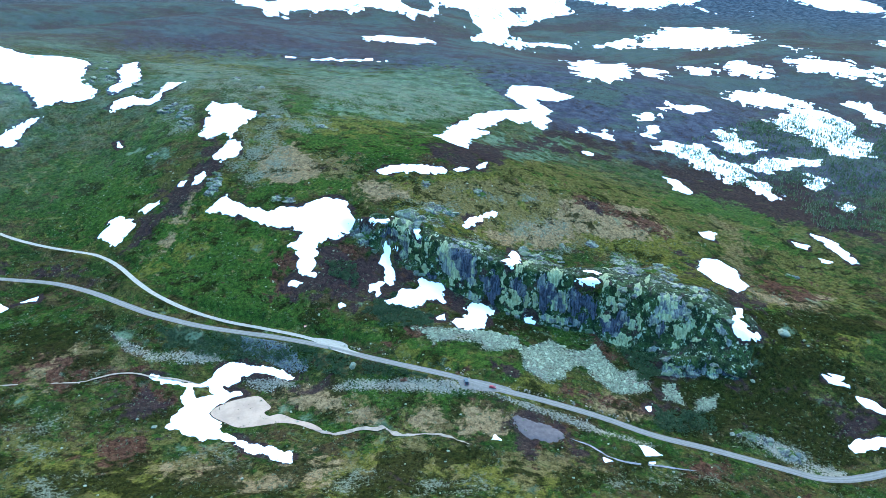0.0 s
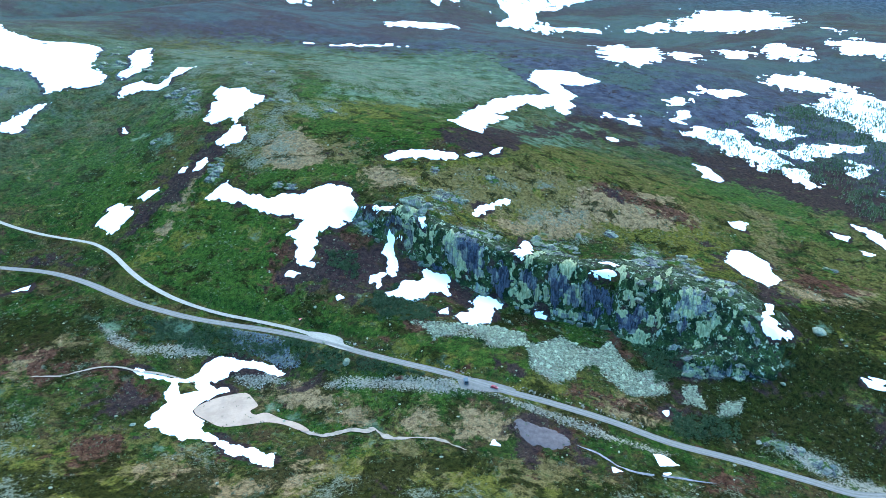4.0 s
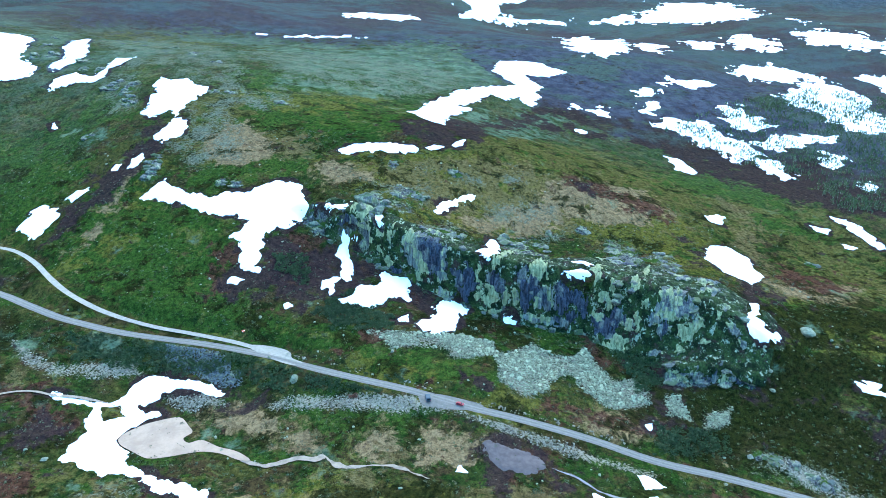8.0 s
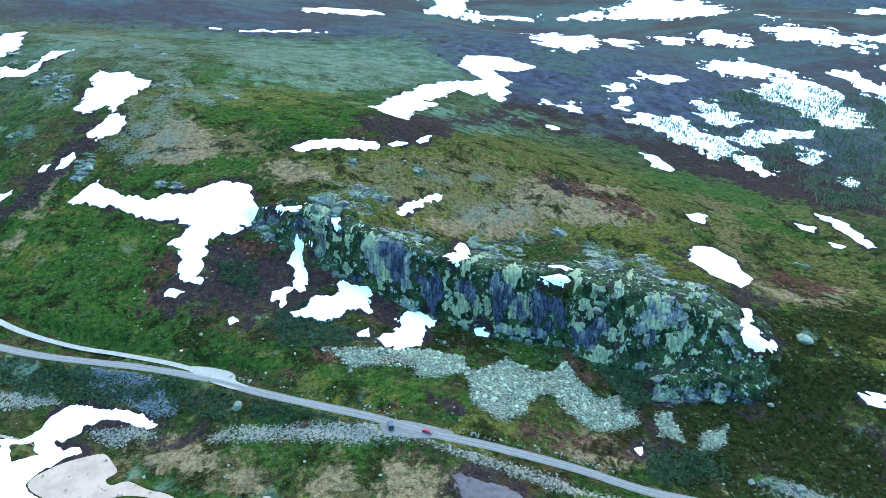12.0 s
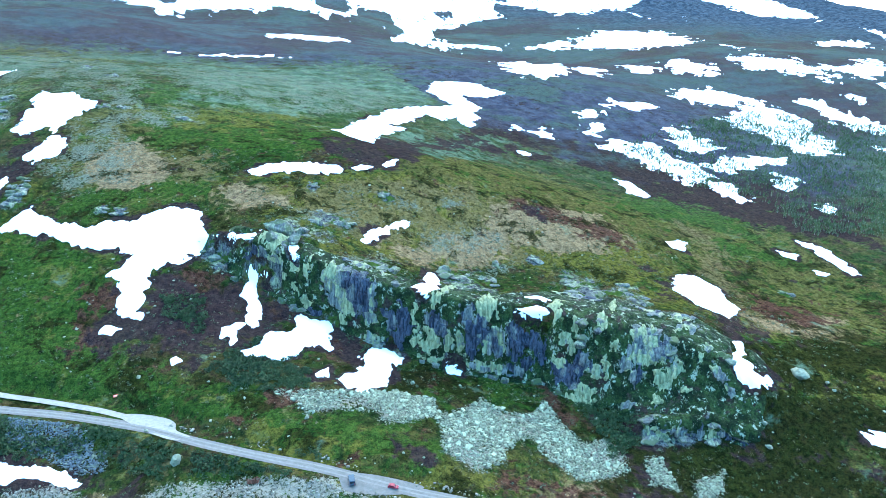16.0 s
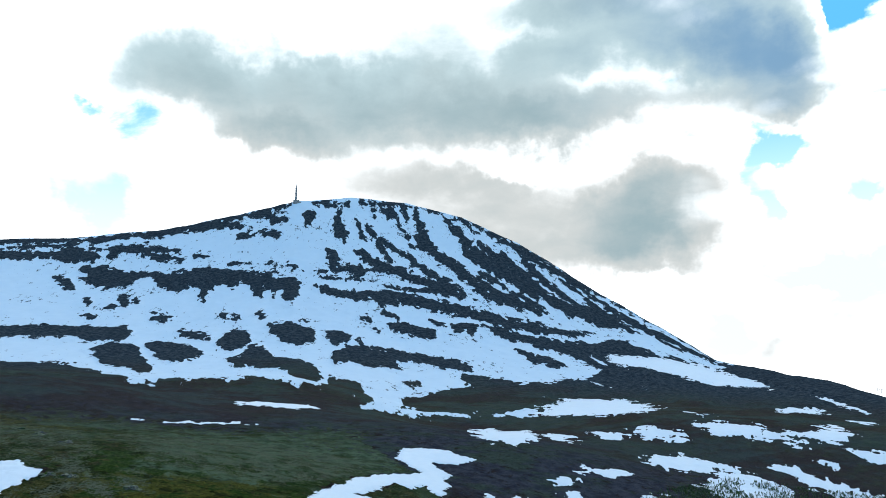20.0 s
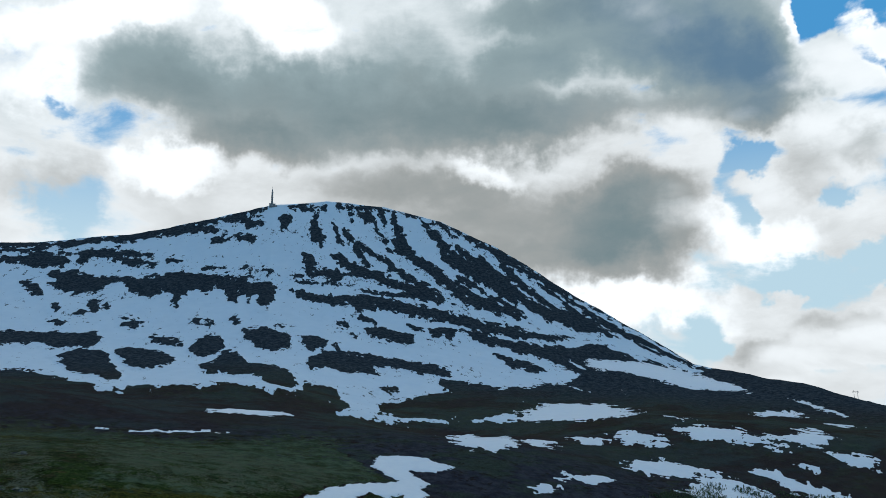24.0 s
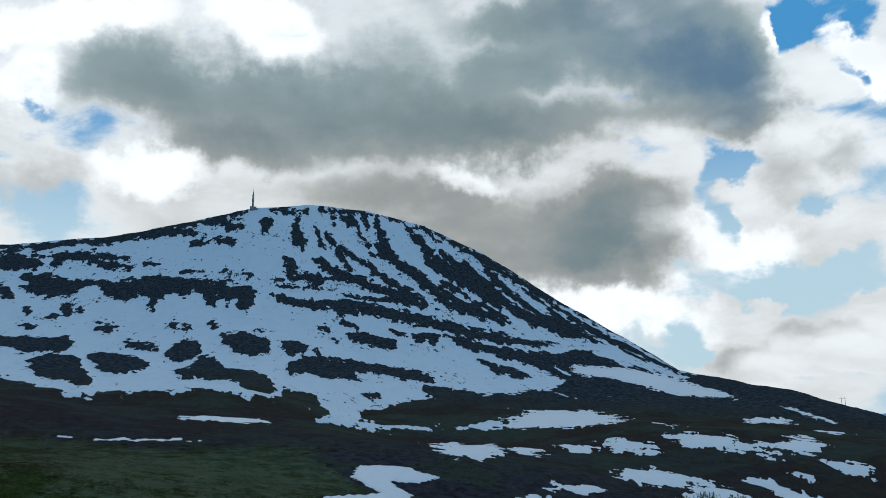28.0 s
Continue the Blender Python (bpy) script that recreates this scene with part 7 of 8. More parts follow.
def crag(name, line, lo, hi, cells, panels, first, last, parent):
    """A skin of jointed rock and turf over a scarp: line is its foot in plan, lo and hi how far it reaches to both sides."""
    lp = np.array([c[:2] for c in line], float)
    at = np.concatenate([[0], np.cumsum(np.hypot(*np.diff(lp, axis=0).T))])
    fs = np.arange(first, last, 0.42)
    x, y = np.interp(fs, at, lp[:, 0]), np.interp(fs, at, lp[:, 1])
    for _ in range(14):
        x[1:-1], y[1:-1] = (x[:-2] + x[1:-1] * 2 + x[2:]) / 4, (y[:-2] + y[1:-1] * 2 + y[2:]) / 4
    ex, ey = np.interp(fs + 9, at, lp[:, 0]) - np.interp(fs - 9, at, lp[:, 0]), np.interp(fs + 9, at, lp[:, 1]) - np.interp(fs - 9, at, lp[:, 1])
    q = np.hypot(ex, ey)
    nx, ny = -ey / q, ex / q
    d = np.linspace(0, 1, 150)[:, None] * (hi(fs) + lo(fs)) - lo(fs)
    X, Y = x + nx * d, y + ny * d
    Z = ground(X.ravel(), Y.ravel()).reshape(X.shape)
    arc = np.concatenate([np.zeros((1, len(fs))), np.cumsum(np.hypot(np.diff(d, axis=0), np.diff(Z, axis=0)), axis=0)])
    v = np.linspace(0, 1, cells)
    D, H, U = (np.stack([np.interp(v * arc[-1, j], arc[:, j], w[:, j]) for j in range(len(fs))], 1) for w in (d, Z, arc))
    S = np.tile(fs, (cells, 1))
    ws, wu = S + 3.4 * fbm(S / 6, U / 8, 4, 81, 0.65) + 1.6 * fbm(S / 1.6, U / 2.4, 2, 83), U + 3.4 * fbm(S / 5, U / 6 + 9, 4, 82, 0.65) + 1.6 * fbm(S / 1.4, U / 1.9, 2, 85)
    bare_f, pale_f = np.full(S.shape, -1.0), np.full(S.shape, 0.5)
    for s0, u0, rs, ru, tn in panels:
        e = 1 - np.sqrt(((ws - s0) / rs) ** 2 + ((wu - u0) / ru) ** 2)
        pale_f = np.where(e > bare_f, tn, pale_f)
        bare_f = np.maximum(bare_f, e)
    # columns broken across at uneven levels
    cc = S + 1.6 * fbm(S / 11, U / 20, 2, 71) + 0.5 * fbm(S / 2.5, U / 6, 2, 72)
    cid = np.floor(cc / 2.7)
    edge = np.minimum(cc / 2.7 - cid, 1 - (cc / 2.7 - cid)) * 2.7
    rise = U + 7 * hash2(cid, cid * 0 + 5, 73)
    lid = np.floor(rise / 6.5)
    gap = np.minimum(rise / 6.5 - lid, 1 - (rise / 6.5 - lid)) * 6.5
    bare_f = np.maximum(bare_f, 1.5 * fbm(S / 4, U / 5, 4, 86, 0.65) - 0.85) + 0.3 * fbm(S / 2.0, U / 2.6, 4, 87, 0.7) + 0.5 * (hash2(cid, lid, 88) - 0.5)
    bare_f = smooth((bare_f + 0.1) / 0.18)
    tone = np.clip(pale_f + 0.34 * (hash2(cid, lid, 74) - 0.5), 0, 1)
    joint = 0.8 + 1.7 * (hash2(cid, lid, 77) - 0.4) - 0.9 * np.exp(-(edge / 0.26) ** 2) - 0.7 * np.exp(-(gap / 0.3) ** 2) + 0.4 * fbm(S / 1.2, U / 1.4, 3, 78)
    turf = 0.35 + 1.2 * fbm(S / 3.5, U / 4, 4, 84)
    out = np.maximum(1.2 + 2.4 * fbm(S / 22, U / 18 + 3, 3, 75) + joint * bare_f + turf * (1 - bare_f), 0.15)
    rim = smooth(v / 0.06)[:, None] * smooth((1 - v) / 0.12)[:, None] * smooth((fs - first) / 14) * smooth((last - fs) / 14)
    rim = rim * smooth(-(spread(SNOW, (x + nx * D).ravel(), (y + ny * D).ravel(), 20).reshape(D.shape) + 0.5) / 3)
    out = out * rim - 0.7 * (1 - rim)
    gd_, gz_ = np.gradient(D, axis=0), np.gradient(H, axis=0)
    g = np.hypot(gd_, gz_) + 1e-9
    D, H = D - out * gz_ / g, H + out * gd_ / g
    ob = mesh_object(name, np.column_stack([(x + nx * D).ravel(), (y + ny * D).ravel(), H.ravel()]), grid_faces(cells, len(fs)), M_FACE, parent)
    for key, val in (("tone", tone), ("bare", bare_f)):
        ta = ob.data.attributes.new(key, "FLOAT", "POINT")
        ta.data.foreach_set("value", val.ravel().astype(np.float32))
    return ob


reach = lambda k: (lambda q: np.interp(q, run, [c[k] for c in CLIFF]))
crag("rock_wall", CLIFF, lambda q: reach(5)(q) + 2.5, lambda q: np.interp(q, [0, 120, 190, 215, 260, 330], [12, 22, 34, 62, 52, 26]), 150, PANELS, 24, run[-1] - 12, cliff)
crag("lower_ledge", SHELF, lambda q: q * 0 + 3, lambda q: q * 0 + 4.5, 40, LOWER, 3, 60, cliff)
s, count = 24.0, 0
while s < run[-1] - 14:
    x, y, nx0, ny0, h = (float(q) for q in face_at(s))
    for off, chance in ((-6.0, 0.14), (5.5, 0.1)):
        if rng.random() < chance and h > 6:
            o = off + rng.uniform(-1.5, 1.5)
            r = rng.uniform(0.8, 2.6)
            set_down("rock_block", BLOCK[rng.integers(9)], x + nx0 * o, y + ny0 * o, (r, r * rng.uniform(0.5, 0.9), r * rng.uniform(0.4, 0.8)), 0.3, cliff, math.atan2(-nx0, ny0) + rng.uniform(-0.5, 0.5), 0.2)
            count += 1
    s += rng.uniform(1.6, 3.6)

for (h, pt) in UPRIGHT:
    x, y = pt[0]
    tagged(set_down("rock_outcrop", BOSS[rng.integers(6)], x, y, (h * rng.uniform(0.5, 0.75), h * rng.uniform(0.4, 0.6), h), 0.4, None, rng.uniform(-0.7, 0.3), 0.2), "upright pale-lichened rock rib standing above the cliff", "outcrop", "rock ribs above the cliff")
bastion = tagged(new("rock_outcrop"), "massive square rock bastion with pale green lichen in front", "outcrop", "rock ribs above the cliff")
for x, y, wx, wy, hz, turn_ in ((-12, 498, 9.0, 6.0, 5.0, -0.35), (-17, 489, 5.0, 4.0, 4.5, -0.6), (-5, 489, 4.5, 3.5, 4.0, -0.1), (-2, 503, 6.0, 5.0, 3.0, 0.4)):
    set_down("rock_block", BOSS[rng.integers(6)], x, y, (wx, wy, hz * 1.5), 0.3, bastion, turn_, 0.1)
for (x, y), r in crop_at:
    crop = tagged(new("rock_outcrop"), "lichen-covered rock outcrop breaking through the turf", "outcrop", "outcrops on the knoll")
    for k in range(3):
        a, q = rng.uniform(0, 6.28), r * 0.6 * math.sqrt(rng.random())
        set_down("rock_boss", BOSS[rng.integers(6)], x + q * math.cos(a) * 1.4, y + q * math.sin(a), (rng.uniform(0.35, 0.7) * r, rng.uniform(0.3, 0.55) * r, rng.uniform(0.24, 0.42) * r), 0.42, crop, rng.uniform(-0.7, 0.3), 0.2)


def off_road(p, gap):
    d = np.minimum(*(along(w.line, p[:, 0], p[:, 1])[0] for w in WAYS))
    return p[d > gap]


def scatter(polys, n):
    """Random spots inside outlines."""
    out = []
    areas = []
    for p in polys:
        q = np.array(p + p[:1])
        areas.append(abs(0.5 * np.sum(q[:-1, 0] * q[1:, 1] - q[1:, 0] * q[:-1, 1])))
    for p, a in zip(polys, areas):
        want = int(n * a / sum(areas))
        xs, ys = [v[0] for v in p], [v[1] for v in p]
        x, y = rng.uniform(min(xs) - 2, max(xs) + 2, want * 12 + 20), rng.uniform(min(ys) - 2, max(ys) + 2, want * 12 + 20)
        k = (inside(p, x, y) + 2.5 * fbm(x / 6, y / 6, 3, 41) > rng.uniform(-1, 2.5, len(x))) & ((fbm(x / 24, y / 24, 4, 43 + n % 50) > rng.uniform(-0.5, 0.35, len(x))) | (n < 3000))
        out.append(np.stack([x[k], y[k]], 1)[:want])
    return off_road(np.concatenate(out), 5.0)


def stone_stuff(name, spots, lo, hi, material, label, parent=None, sink=0.3):
    """Many small angular stones in one mesh."""
    n = len(spots)
    cube = np.array([(-1, -1, -1), (1, -1, -1), (1, 1, -1), (-1, 1, -1), (-1, -1, 1), (1, -1, 1), (1, 1, 1), (-1, 1, 1)], float)
    quads = np.array([(0, 3, 2, 1), (4, 5, 6, 7), (0, 1, 5, 4), (1, 2, 6, 5), (2, 3, 7, 6), (3, 0, 4, 7)])
    size = lo + (hi - lo) * rng.random(n) ** 3
    v = cube[None] * (0.75 + 0.5 * rng.random((n, 8, 1))) + rng.uniform(-0.25, 0.25, (n, 8, 3))
    v[:, 4:, :2] *= 0.72
    v *= np.stack([size, size * rng.uniform(0.6, 1, n), size * rng.uniform(0.22, 0.5, n)], 1)[:, None] * 0.5
    a, b = rng.uniform(0, 6.28, n), rng.uniform(-0.5, 0.5, n)
    x, z = v[..., 0] * np.cos(b)[:, None] + v[..., 2] * np.sin(b)[:, None], -v[..., 0] * np.sin(b)[:, None] + v[..., 2] * np.cos(b)[:, None]
    y = v[..., 1]
    x, y = x * np.cos(a)[:, None] - y * np.sin(a)[:, None], x * np.sin(a)[:, None] + y * np.cos(a)[:, None]
    zz = surface(spots[:, 0], spots[:, 1]) + size * (0.5 - sink)
    w = np.stack([x + spots[:, :1], y + spots[:, 1:], z + zz[:, None]], 2).reshape(-1, 3)
    f = (quads[None] + 8 * np.arange(n)[:, None, None]).reshape(-1, 4)
    return tagged(mesh_object(name, w, f, material, parent), label, "stones" if parent is None else "", kind="stuff")


for x, y in scatter(BLUFF, 26):
    crop = tagged(new("rock_outcrop"), "rounded grey and green lichened rock bulging from the bluff", "outcrop", "outcrops on the bluff")
    r = rng.uniform(4.0, 8.0)
    for k in range(2):
        a, q = rng.uniform(0, 6.28), r * 0.5 * math.sqrt(rng.random())
        set_down("rock_boss", BOSS[rng.integers(6)], x + q * math.cos(a) * 1.3, y + q * math.sin(a), (rng.uniform(0.45, 0.8) * r, rng.uniform(0.35, 0.55) * r, rng.uniform(0.18, 0.3) * r), 0.4, crop, rng.uniform(-0.7, 0.2), 0.12)

screes = tagged(new("scree_slope"), "pale green-grey scree of broken blocks below the cliff", "scree")
sp = scatter(SCREE, 22000)
rng.shuffle(sp)
for x, y in sp[:280]:
    r = rng.uniform(0.5, 1.25)
    set_down("scree_block", SLAB[rng.integers(8)], x, y, (r, r * rng.uniform(0.6, 1), r * rng.uniform(0.2, 0.4)), 0.1, screes, None, 0.6)
stone_stuff("rubble", sp[280:], 0.25, 1.25, M_SCREE, "", screes, 0.3)
stone_stuff("stream_stones", scatter(STONY[:4] + STONY[-1:], 4600), 0.25, 1.1, M_PEBBLE, "pale rubble and stones along the brook below the road")
stone_stuff("fill_stones", scatter(FILL, 5000), 0.3, 1.1, M_FILL, "blue-grey rubble tipped down the bank below the fork")
edge = np.array(WAYS[0].line)
edge = edge[(edge[:, 0] > -60) & (edge[:, 0] < 120)]
kerb = np.repeat(edge, 9, axis=0)
kerb = kerb + rng.normal(0, 1.3, kerb.shape) + np.array([1.6, 5.2])
kerb = off_road(kerb[fbm(kerb[:, 0] / 14, kerb[:, 1] / 14, 2, 61) > 0.02], 3.6)
stone_stuff("roadside_stones", kerb, 0.4, 1.6, M_PEBBLE, "pale boulders heaped along the uphill edge of the road", None, 0.2)
view = [(-260, 240), (240, 240), (300, 420), (240, 560), (-60, 620), (-300, 640), (-330, 420)]
stone_stuff("loose_stones", scatter([view], 520), 0.2, 0.9, M_PEBBLE, "pale stones scattered over the turf")

for i, pt in enumerate(STONES):
    r = rng.uniform(1.0, 1.9) if i < 12 else rng.uniform(0.5, 0.9)
    tagged(set_down("boulder", ROUND[rng.integers(7)], pt[0][0], pt[0][1], (r, r * 0.8, r * 0.8), 0.25), "large pale lichened boulder lying on the grassy slope", "boulder", "boulders")
for x, y in scatter([view], 240):
    r = rng.uniform(0.5, 1.2)
    tagged(set_down("boulder", ROUND[rng.integers(7)], x, y, (r, r * rng.uniform(0.6, 1), r * rng.uniform(0.5, 0.8)), 0.3), "small grey boulder half sunk in the moor", "boulder", "boulders")
for key, r, what in (("boul1", 6.2, "big split boulder with pale lichen on the shoulder"), ("blue", 2.0, "blue-grey boulder beside the pond snow"), ("slab", 4.0, "upright pale slab at the gully edge"), ("pillar", 2.6, "pale rock pillar standing in the scrub below the road")):
    x, y = SPOTS[key][0]
    tagged(set_down("boulder", ROUND[int(r) % 7], x, y, (r, r * 0.7, r * (1.5 if key == "pillar" else 0.65)), 0.25), what, "boulder", "boulders")


# ---- shrubs and birches ----
def leaf_quads(centres, size, squash=1.0):
    n = len(centres)
    d = rng.normal(size=(n, 3))
    d /= np.linalg.norm(d, axis=1)[:, None]
    e = np.cross(d, rng.normal(size=(n, 3)))
    e /= np.linalg.norm(e, axis=1)[:, None] + 1e-9
    g = np.cross(d, e)
    s = size[:, None]
    v = np.stack([centres - e * s, centres - g * s * 0.6, centres + e * s, centres + g * s * 0.6], 1)
    return v.reshape(-1, 3), np.arange(4 * n).reshape(-1, 4)


def clumps(name, spots, lo, hi, leaves, material, label, lift=0.45):
    spots = spots[spread(SNOW, spots[:, 0], spots[:, 1], 20) < -0.8]
    n = len(spots)
    size = lo + (hi - lo) * rng.random(n) ** 1.7
    z = surface(spots[:, 0], spots[:, 1])
    d = rng.normal(size=(n, leaves, 3))
    d = d / np.linalg.norm(d, axis=2)[..., None] * rng.random((n, leaves, 1)) ** 0.4
    d[..., 2] = np.abs(d[..., 2]) * 0.75
    c = np.column_stack([spots, z + 0.1 * size])[:, None] + d * size[:, None, None]
    v, f = leaf_quads(c.reshape(-1, 3), np.repeat(size, leaves) * rng.uniform(0.16, 0.34, n * leaves))
    return tagged(mesh_object(name, v, f, material), label, "shrubs", kind="stuff")


clumps("willow_scrub", scatter(SHRUB, 2700), 0.7, 2.4, 34, M_SHRUB, "dense low green willow scrub below the cliff and road")
clumps("ledge_scrub", scatter(LEDGE, 620), 0.7, 2.0, 34, M_SHRUB, "dark green bushes growing on the ledges of the cliff")
clumps("pale_willow", scatter([view], 4200), 0.4, 1.5, 14, M_SAGE, "grey-green dwarf willow cushions on the moor")
clumps("dry_grass", scatter([view], 3000), 0.4, 1.2, 12, M_DRY, "tufts of dry straw-coloured grass on the moor")
clumps("juniper_scrub", scatter([view], 6000), 0.35, 1.3, 14, M_SHRUB, "scattered dwarf shrubs on the moor")
bx, by = SPOTS["bush"][0]
clumps("rust_bush", np.array([[bx, by], [bx + 1.5, by + 0.4], [bx - 1.2, by + 0.7]]), 1.3, 2.0, 60, M_RUST, "rust-red bush beside the road stones")


def birch_wood(spots, lo, hi, leaves=26):
    n = len(spots)
    h = rng.uniform(lo, hi, n)
    z = surface(spots[:, 0], spots[:, 1]) - 0.2
    foot = np.column_stack([spots, z])
    a = np.array([0, 2.1, 4.2])
    ring = np.stack([np.cos(a), np.sin(a), a * 0], 1)
    top = foot + np.column_stack([rng.uniform(-0.4, 0.4, (n, 2)), h])
    v = np.concatenate([foot[:, None] + ring * 0.07, top[:, None] + ring * 0.015], 1).reshape(-1, 3)
    f = (np.array([(0, 1, 4, 3), (1, 2, 5, 4), (2, 0, 3, 5)])[None] + 6 * np.arange(n)[:, None, None]).reshape(-1, 4)
    tagged(mesh_object("birch_trunks", v, f, M_BARK), "thin pale trunks of mountain birches", "trees", kind="stuff")
    t = rng.random((n, leaves, 1)) ** 0.8
    c = foot[:, None] + (top - foot)[:, None] * (0.25 + 0.75 * t)
    c = c + rng.normal(size=(n, leaves, 3)) * (h[:, None, None] * 0.16 * (1.15 - t))
    v, f = leaf_quads(c.reshape(-1, 3), np.repeat(h, leaves) * rng.uniform(0.09, 0.19, n * leaves))
    tagged(mesh_object("birch_leaves", v, f, M_BIRCH), "sparse fresh green crowns of mountain birches", "trees", kind="stuff")


birch_wood(scatter(BIRCH, 7000), 2.0, 4.4, 22)

# ---- vehicles ----
M_RED, M_BLUE = make_simple("red_paint", (0.13, 0.01, 0.016), (0.17, 0.014, 0.022), 0.6, 0.5, 0), make_simple("blue_paint", (0.018, 0.036, 0.05), (0.027, 0.05, 0.068), 0.6, 0.6, 0)
M_GLASS = make_simple("dark_glass", (0.012, 0.014, 0.018), (0.02, 0.022, 0.026), 0.5, 0.08, 0)
M_TYRE = make_simple("tyre_rubber", (0.02, 0.02, 0.02), (0.035, 0.035, 0.035), 4)
M_LAMP = make_simple("lamp_glass", (0.5, 0.5, 0.48), (0.6, 0.6, 0.58), 4, 0.15, 0)
M_TAIL = make_simple("tail_lamp", (0.3, 0.01, 0.01), (0.4, 0.02, 0.02), 4, 0.2, 0)


def slab(verts, faces):
    bm = bmesh.new()
    vs = [bm.verts.new(v) for v in verts]
    for f in faces:
        bm.faces.new([vs[i] for i in f])
    bmesh.ops.recalc_face_normals(bm, faces=bm.faces[:])
    return bm


def profile(points, width, inset, top):
    """A body from its side outline: narrower above the belt line."""
    bm = bmesh.new()
    sides = []
    for sgn in (-1, 1):
        sides.append([bm.verts.new((x, sgn * (width / 2 - (inset if z > top else 0)), z)) for x, z in points])
    n = len(points)
    bm.faces.new(sides[0][::-1]), bm.faces.new(sides[1])
    for i in range(n):
        bm.faces.new([sides[0][i], sides[0][(i + 1) % n], sides[1][(i + 1) % n], sides[1][i]])
    bmesh.ops.recalc_face_normals(bm, faces=bm.faces[:])
    bmesh.ops.bevel(bm, geom=bm.edges[:], offset=0.05, segments=2, affect="EDGES")
    return bm


def box(lo, hi, bevel=0.0):
    bm = bmesh.new()
    bmesh.ops.create_cube(bm, size=1)
    for v in bm.verts:
        v.co = Vector([lo[i] + (hi[i] - lo[i]) * (v.co[i] + 0.5) for i in range(3)])
    if bevel:
        bmesh.ops.bevel(bm, geom=bm.edges[:], offset=bevel, segments=2, affect="EDGES")
    return bm


def wheel(parent, x, y, r):
    owner = parent
    for name, rad, wd_, m in (("wheel", r, 0.2, M_TYRE), ("rim", r * 0.62, 0.22, M_STEEL)):
        bm = bmesh.new()
        bmesh.ops.create_cone(bm, cap_ends=True, segments=18, radius1=rad, radius2=rad, depth=wd_)
        bmesh.ops.bevel(bm, geom=[e for e in bm.edges if len(e.link_faces) == 2 and max(len(f.verts) for f in e.link_faces) > 4], offset=0.03, segments=1, affect="EDGES")
        bmesh.ops.rotate(bm, verts=bm.verts[:], cent=(0, 0, 0), matrix=Matrix.Rotation(radians(90), 3, "X"))
        bmesh.ops.translate(bm, verts=bm.verts[:], vec=(x, y, r))
        owner = part(name, bm, m, owner, "black rubber tyre" if name == "wheel" else "grey steel rim")


def vehicle(name, key, length, height, width, belt, outline, paint, label, turn_, grow=1.0):
    ob = tagged(new(name), label, "car" if name == "car" else "van")
    part("body", profile(outline, width, 0.1, belt), paint, ob)
    xs = [p[0] for p in outline if p[1] > belt + 0.2]
    a, b = min(xs), max(xs)
    x_mirror = b + 0.15
    for sgn in (-1, 1):
        y = sgn * (width / 2 - 0.085)
        for q in range(2):
            lo = a + 0.12 + (b - a - 0.24) * q / 2
            hi = lo + (b - a - 0.24) / 2 - 0.08
            part("window", box((lo, min(y, y + sgn * 0.01), belt + 0.08), (hi, max(y, y + sgn * 0.01), height - 0.14), 0.0), M_GLASS, ob)
        part("headlight", box((length / 2 - 0.06, sgn * width * 0.33 - 0.16, 0.6), (length / 2 + 0.015, sgn * width * 0.33 + 0.16, 0.76), 0.02), M_LAMP, ob)
        part("tail_light", box((-length / 2 - 0.015, sgn * width * 0.4 - 0.1, 0.75), (-length / 2 + 0.05, sgn * width * 0.4 + 0.1, 1.05), 0.02), M_TAIL, ob)
        part("mirror", box((x_mirror - 0.06, sgn * (width / 2 + 0.1) - 0.1, belt + 0.02), (x_mirror + 0.06, sgn * (width / 2 + 0.1) + 0.1, belt + 0.2), 0.03), M_TYRE, ob, "black wing mirror")
        part("door_handle", box((-0.15, sgn * (width / 2 + 0.01) - 0.015, belt - 0.14), (0.05, sgn * (width / 2 + 0.01) + 0.015, belt - 0.1)), M_TYRE, ob)
        for x in (-length * 0.31, length * 0.32):
            wheel(ob, x, sgn * (width / 2 - 0.1), 0.32)
    w2 = width / 2 - 0.2
    front = [p for p in outline if p[0] > 0]
    (x0, z0), (x1, z1) = [p for p in front if p[1] >= belt - 0.01][:2]
    part("windscreen", slab([(x0 + 0.02, -w2, z0 + 0.04), (x0 + 0.02, w2, z0 + 0.04), (x1 + 0.02, w2 - 0.06, z1 - 0.06), (x1 + 0.02, 0.06 - w2, z1 - 0.06)], [(0, 1, 2, 3)]), M_GLASS, ob)
    rx = -length / 2
    part("rear_window", box((a - 0.03, -w2, belt + 0.1), (a + 0.06, w2, height - 0.16)), M_GLASS, ob)
    part("bumper", box((rx - 0.06, -width / 2 + 0.05, 0.35), (rx + 0.1, width / 2 - 0.05, 0.55), 0.03), M_TYRE, ob)
    part("bumper", box((-rx - 0.1, -width / 2 + 0.05, 0.3), (-rx + 0.06, width / 2 - 0.05, 0.52), 0.03), M_TYRE, ob)
    x, y = SPOTS[key][0]
    z = float(WAYS[0].level(np.array([x]), np.array([y]))[1][0]) + 0.05
    ob.matrix_basis = pose(x, y, z, 0, 0, turn_) @ Matrix.Diagonal((grow, grow, grow, 1))
    return ob


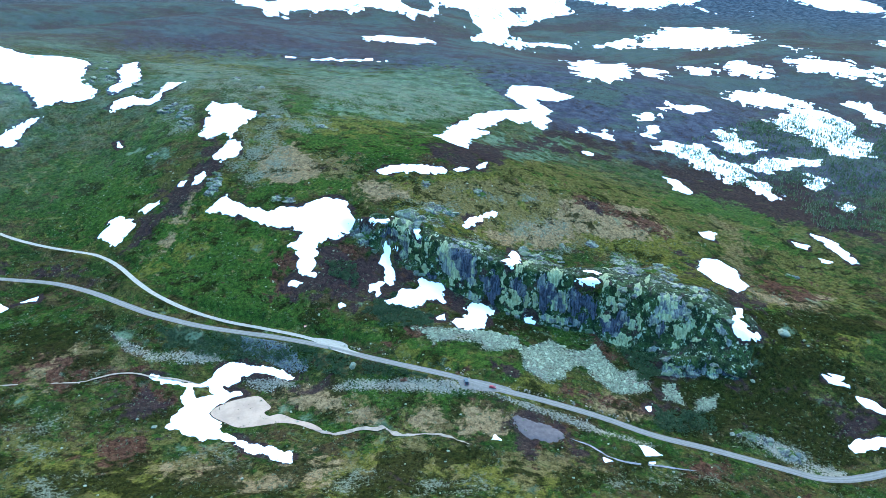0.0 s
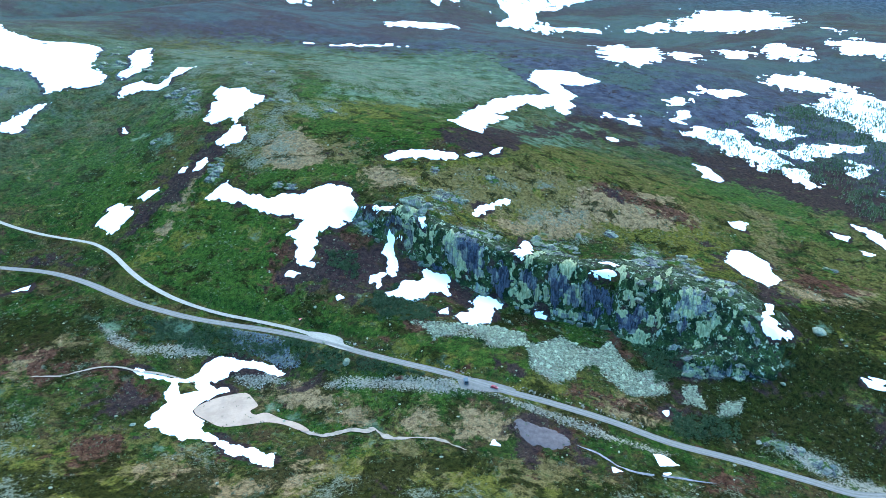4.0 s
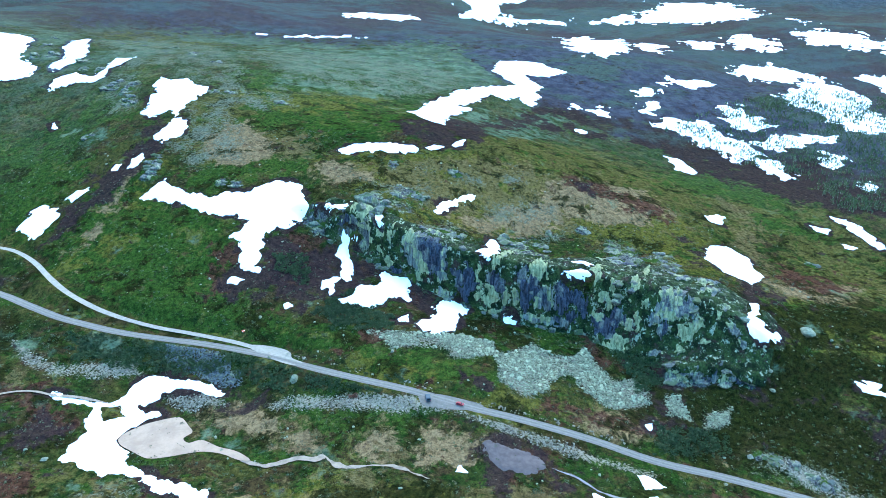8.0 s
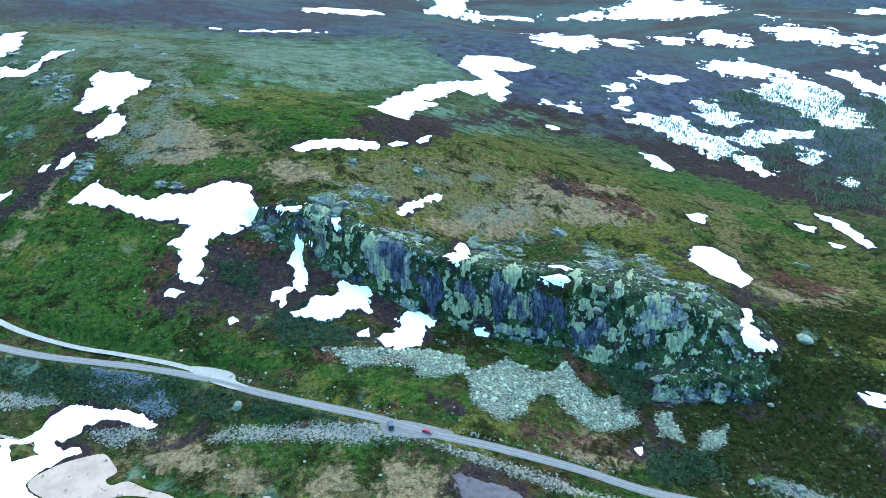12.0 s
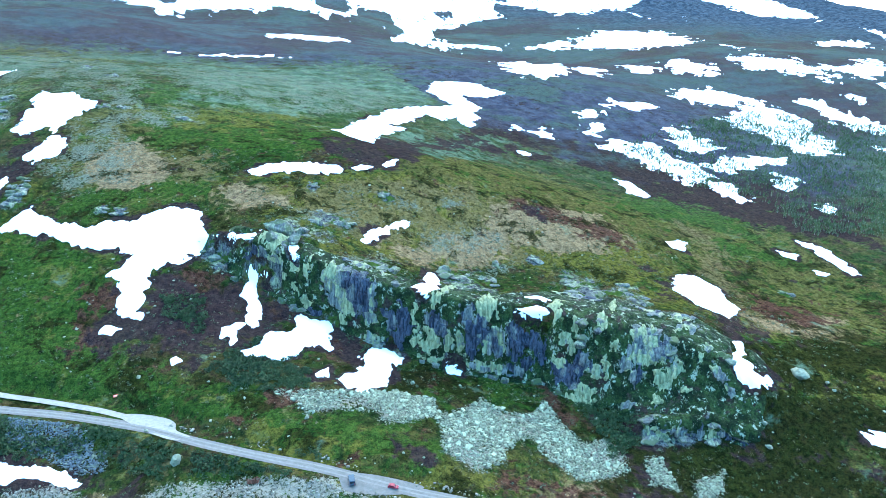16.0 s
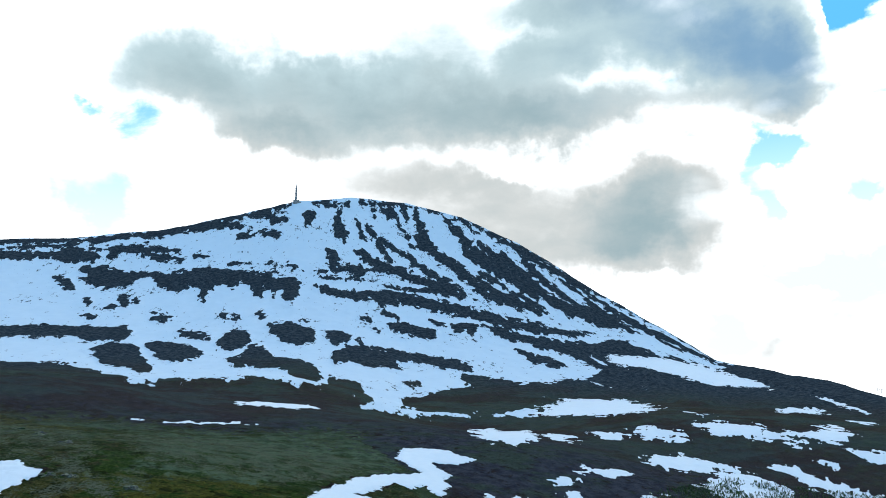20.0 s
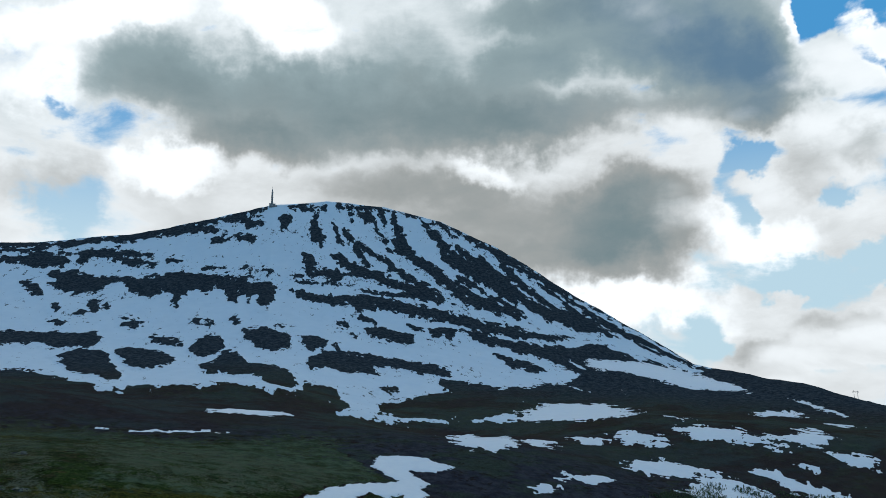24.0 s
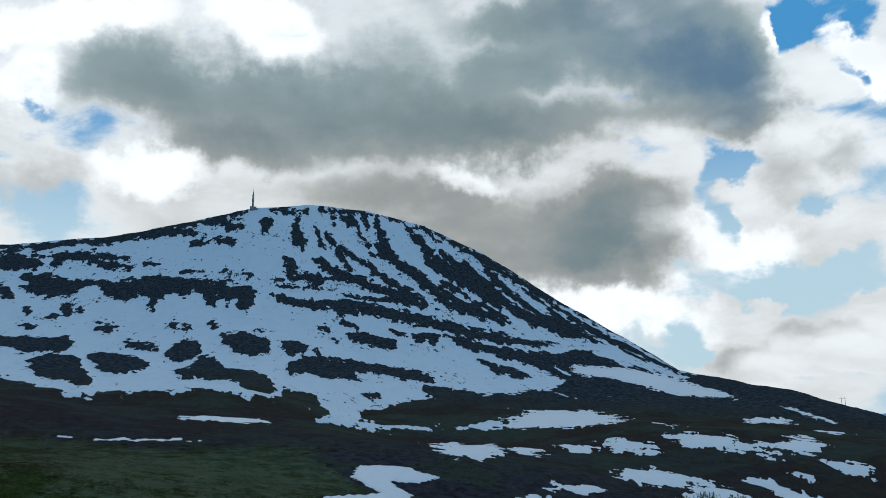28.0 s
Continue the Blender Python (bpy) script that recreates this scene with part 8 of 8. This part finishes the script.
van_line = [(-2.45, 0.35), (2.4, 0.35), (2.45, 0.95), (2.2, 1.12), (1.75, 1.15), (1.2, 2.0), (-2.35, 2.05), (-2.45, 1.9)]
vehicle("van", "van", 4.9, 2.05, 1.95, 1.14, van_line, M_BLUE, "blue-grey camper van parked in the gravel lay-by", 94, 1.18)
car_line = [(-2.0, 0.32), (2.0, 0.32), (2.05, 0.7), (1.75, 0.82), (0.95, 0.92), (0.25, 1.42), (-1.35, 1.46), (-1.95, 0.98)]
vehicle("car", "red", 4.1, 1.46, 1.72, 0.9, car_line, M_RED, "small red hatchback parked in the gravel lay-by", -22)

x, y = SPOTS["board"][0]
board = tagged(new("board"), "small orange-red board leaning on the grassy slope", "board")
part("panel", box((-1.3, -0.05, 0.1), (1.3, 0.05, 1.2), 0.02), make_simple("orange_paint", (0.5, 0.07, 0.03), (0.6, 0.1, 0.04), 0.8, 0.5, 0), board)
part("stripe", box((-1.1, -0.065, 0.55), (1.1, -0.05, 0.8)), M_LAMP, board)
for q in (-1, 1):
    part("prop", box((q - 0.04, 0.02, -0.3), (q + 0.04, 0.1, 1.0)), M_STEEL, board)
board.matrix_basis = pose(x, y, float(surface(x, y)[0]), -35, 0, 20)

# ---- mast on the summit ----
tx, ty = SPOTS["tower"][0]
tz = float(surface(tx, ty)[0])
mast = tagged(new("radio_mast"), "tall grey radio mast with a concrete building on the summit", "mast")


def ring(r0, r1, z0, z1, n=10):
    bm = bmesh.new()
    bmesh.ops.create_cone(bm, cap_ends=True, segments=n, radius1=r0, radius2=r1, depth=z1 - z0)
    bmesh.ops.translate(bm, verts=bm.verts[:], vec=(0, 0, (z0 + z1) / 2))
    return bm


part("building", box((-12, -9, -6), (16, 9, 12), 0.4), M_CONC, mast)
part("roof", box((-12.6, -9.6, 12), (16.6, 9.6, 13.2), 0.2), M_STEEL, mast)
part("annex", box((16, -7, -6), (24, 7, 6), 0.3), M_CONC, mast)
part("shaft", ring(5.0, 4.2, -4, 72), M_CONC, mast)
part("platform", ring(5.4, 5.4, 44, 46), M_STEEL, mast)
part("platform", ring(5.2, 5.2, 70, 72), M_STEEL, mast)
part("upper_shaft", ring(2.6, 2.0, 72, 86), M_STEEL, mast)
part("antenna", ring(0.9, 0.45, 86, 104, 6), M_STEEL, mast)
for q in range(4):
    part("dish", ring(1.6, 1.2, 0, 0.9), M_STEEL, mast).matrix_basis = pose(5.2 * math.cos(q * 1.57), 5.2 * math.sin(q * 1.57), 48 + 4 * (q % 2), 0, 90, q * 90)
mast.matrix_basis = pose(tx, ty, tz - 1)

# ---- power pylons on the far ridge ----
pylon = tagged(new("power_pylon"), "twin-legged power pylon standing on the far ridge", "pylon", "power pylons")
for q in (-4, 4):
    part("leg", ring(0.6, 0.35, -4, 26, 6), M_STEEL, pylon).location = (q, 0, 0)
part("cross_arm", box((-8, -0.35, 22), (8, 0.35, 23)), M_STEEL, pylon)
for q in (-7, 0, 7):
    part("insulator", ring(0.2, 0.2, 19.6, 22, 6), M_STEEL, pylon).location = (q, 0, 0)
for i, key in enumerate(("pyl1", "pyl2")):
    x, y = SPOTS[key][0]
    m = pose(x, y, float(surface(x, y)[0]), 0, 0, -30)
    if i == 0:
        pylon.matrix_basis = m
    else:
        copy_thing(pylon, m @ pose(40, 300, -30))

# ---- hills at the horizon, blue from haze put into their colour ----
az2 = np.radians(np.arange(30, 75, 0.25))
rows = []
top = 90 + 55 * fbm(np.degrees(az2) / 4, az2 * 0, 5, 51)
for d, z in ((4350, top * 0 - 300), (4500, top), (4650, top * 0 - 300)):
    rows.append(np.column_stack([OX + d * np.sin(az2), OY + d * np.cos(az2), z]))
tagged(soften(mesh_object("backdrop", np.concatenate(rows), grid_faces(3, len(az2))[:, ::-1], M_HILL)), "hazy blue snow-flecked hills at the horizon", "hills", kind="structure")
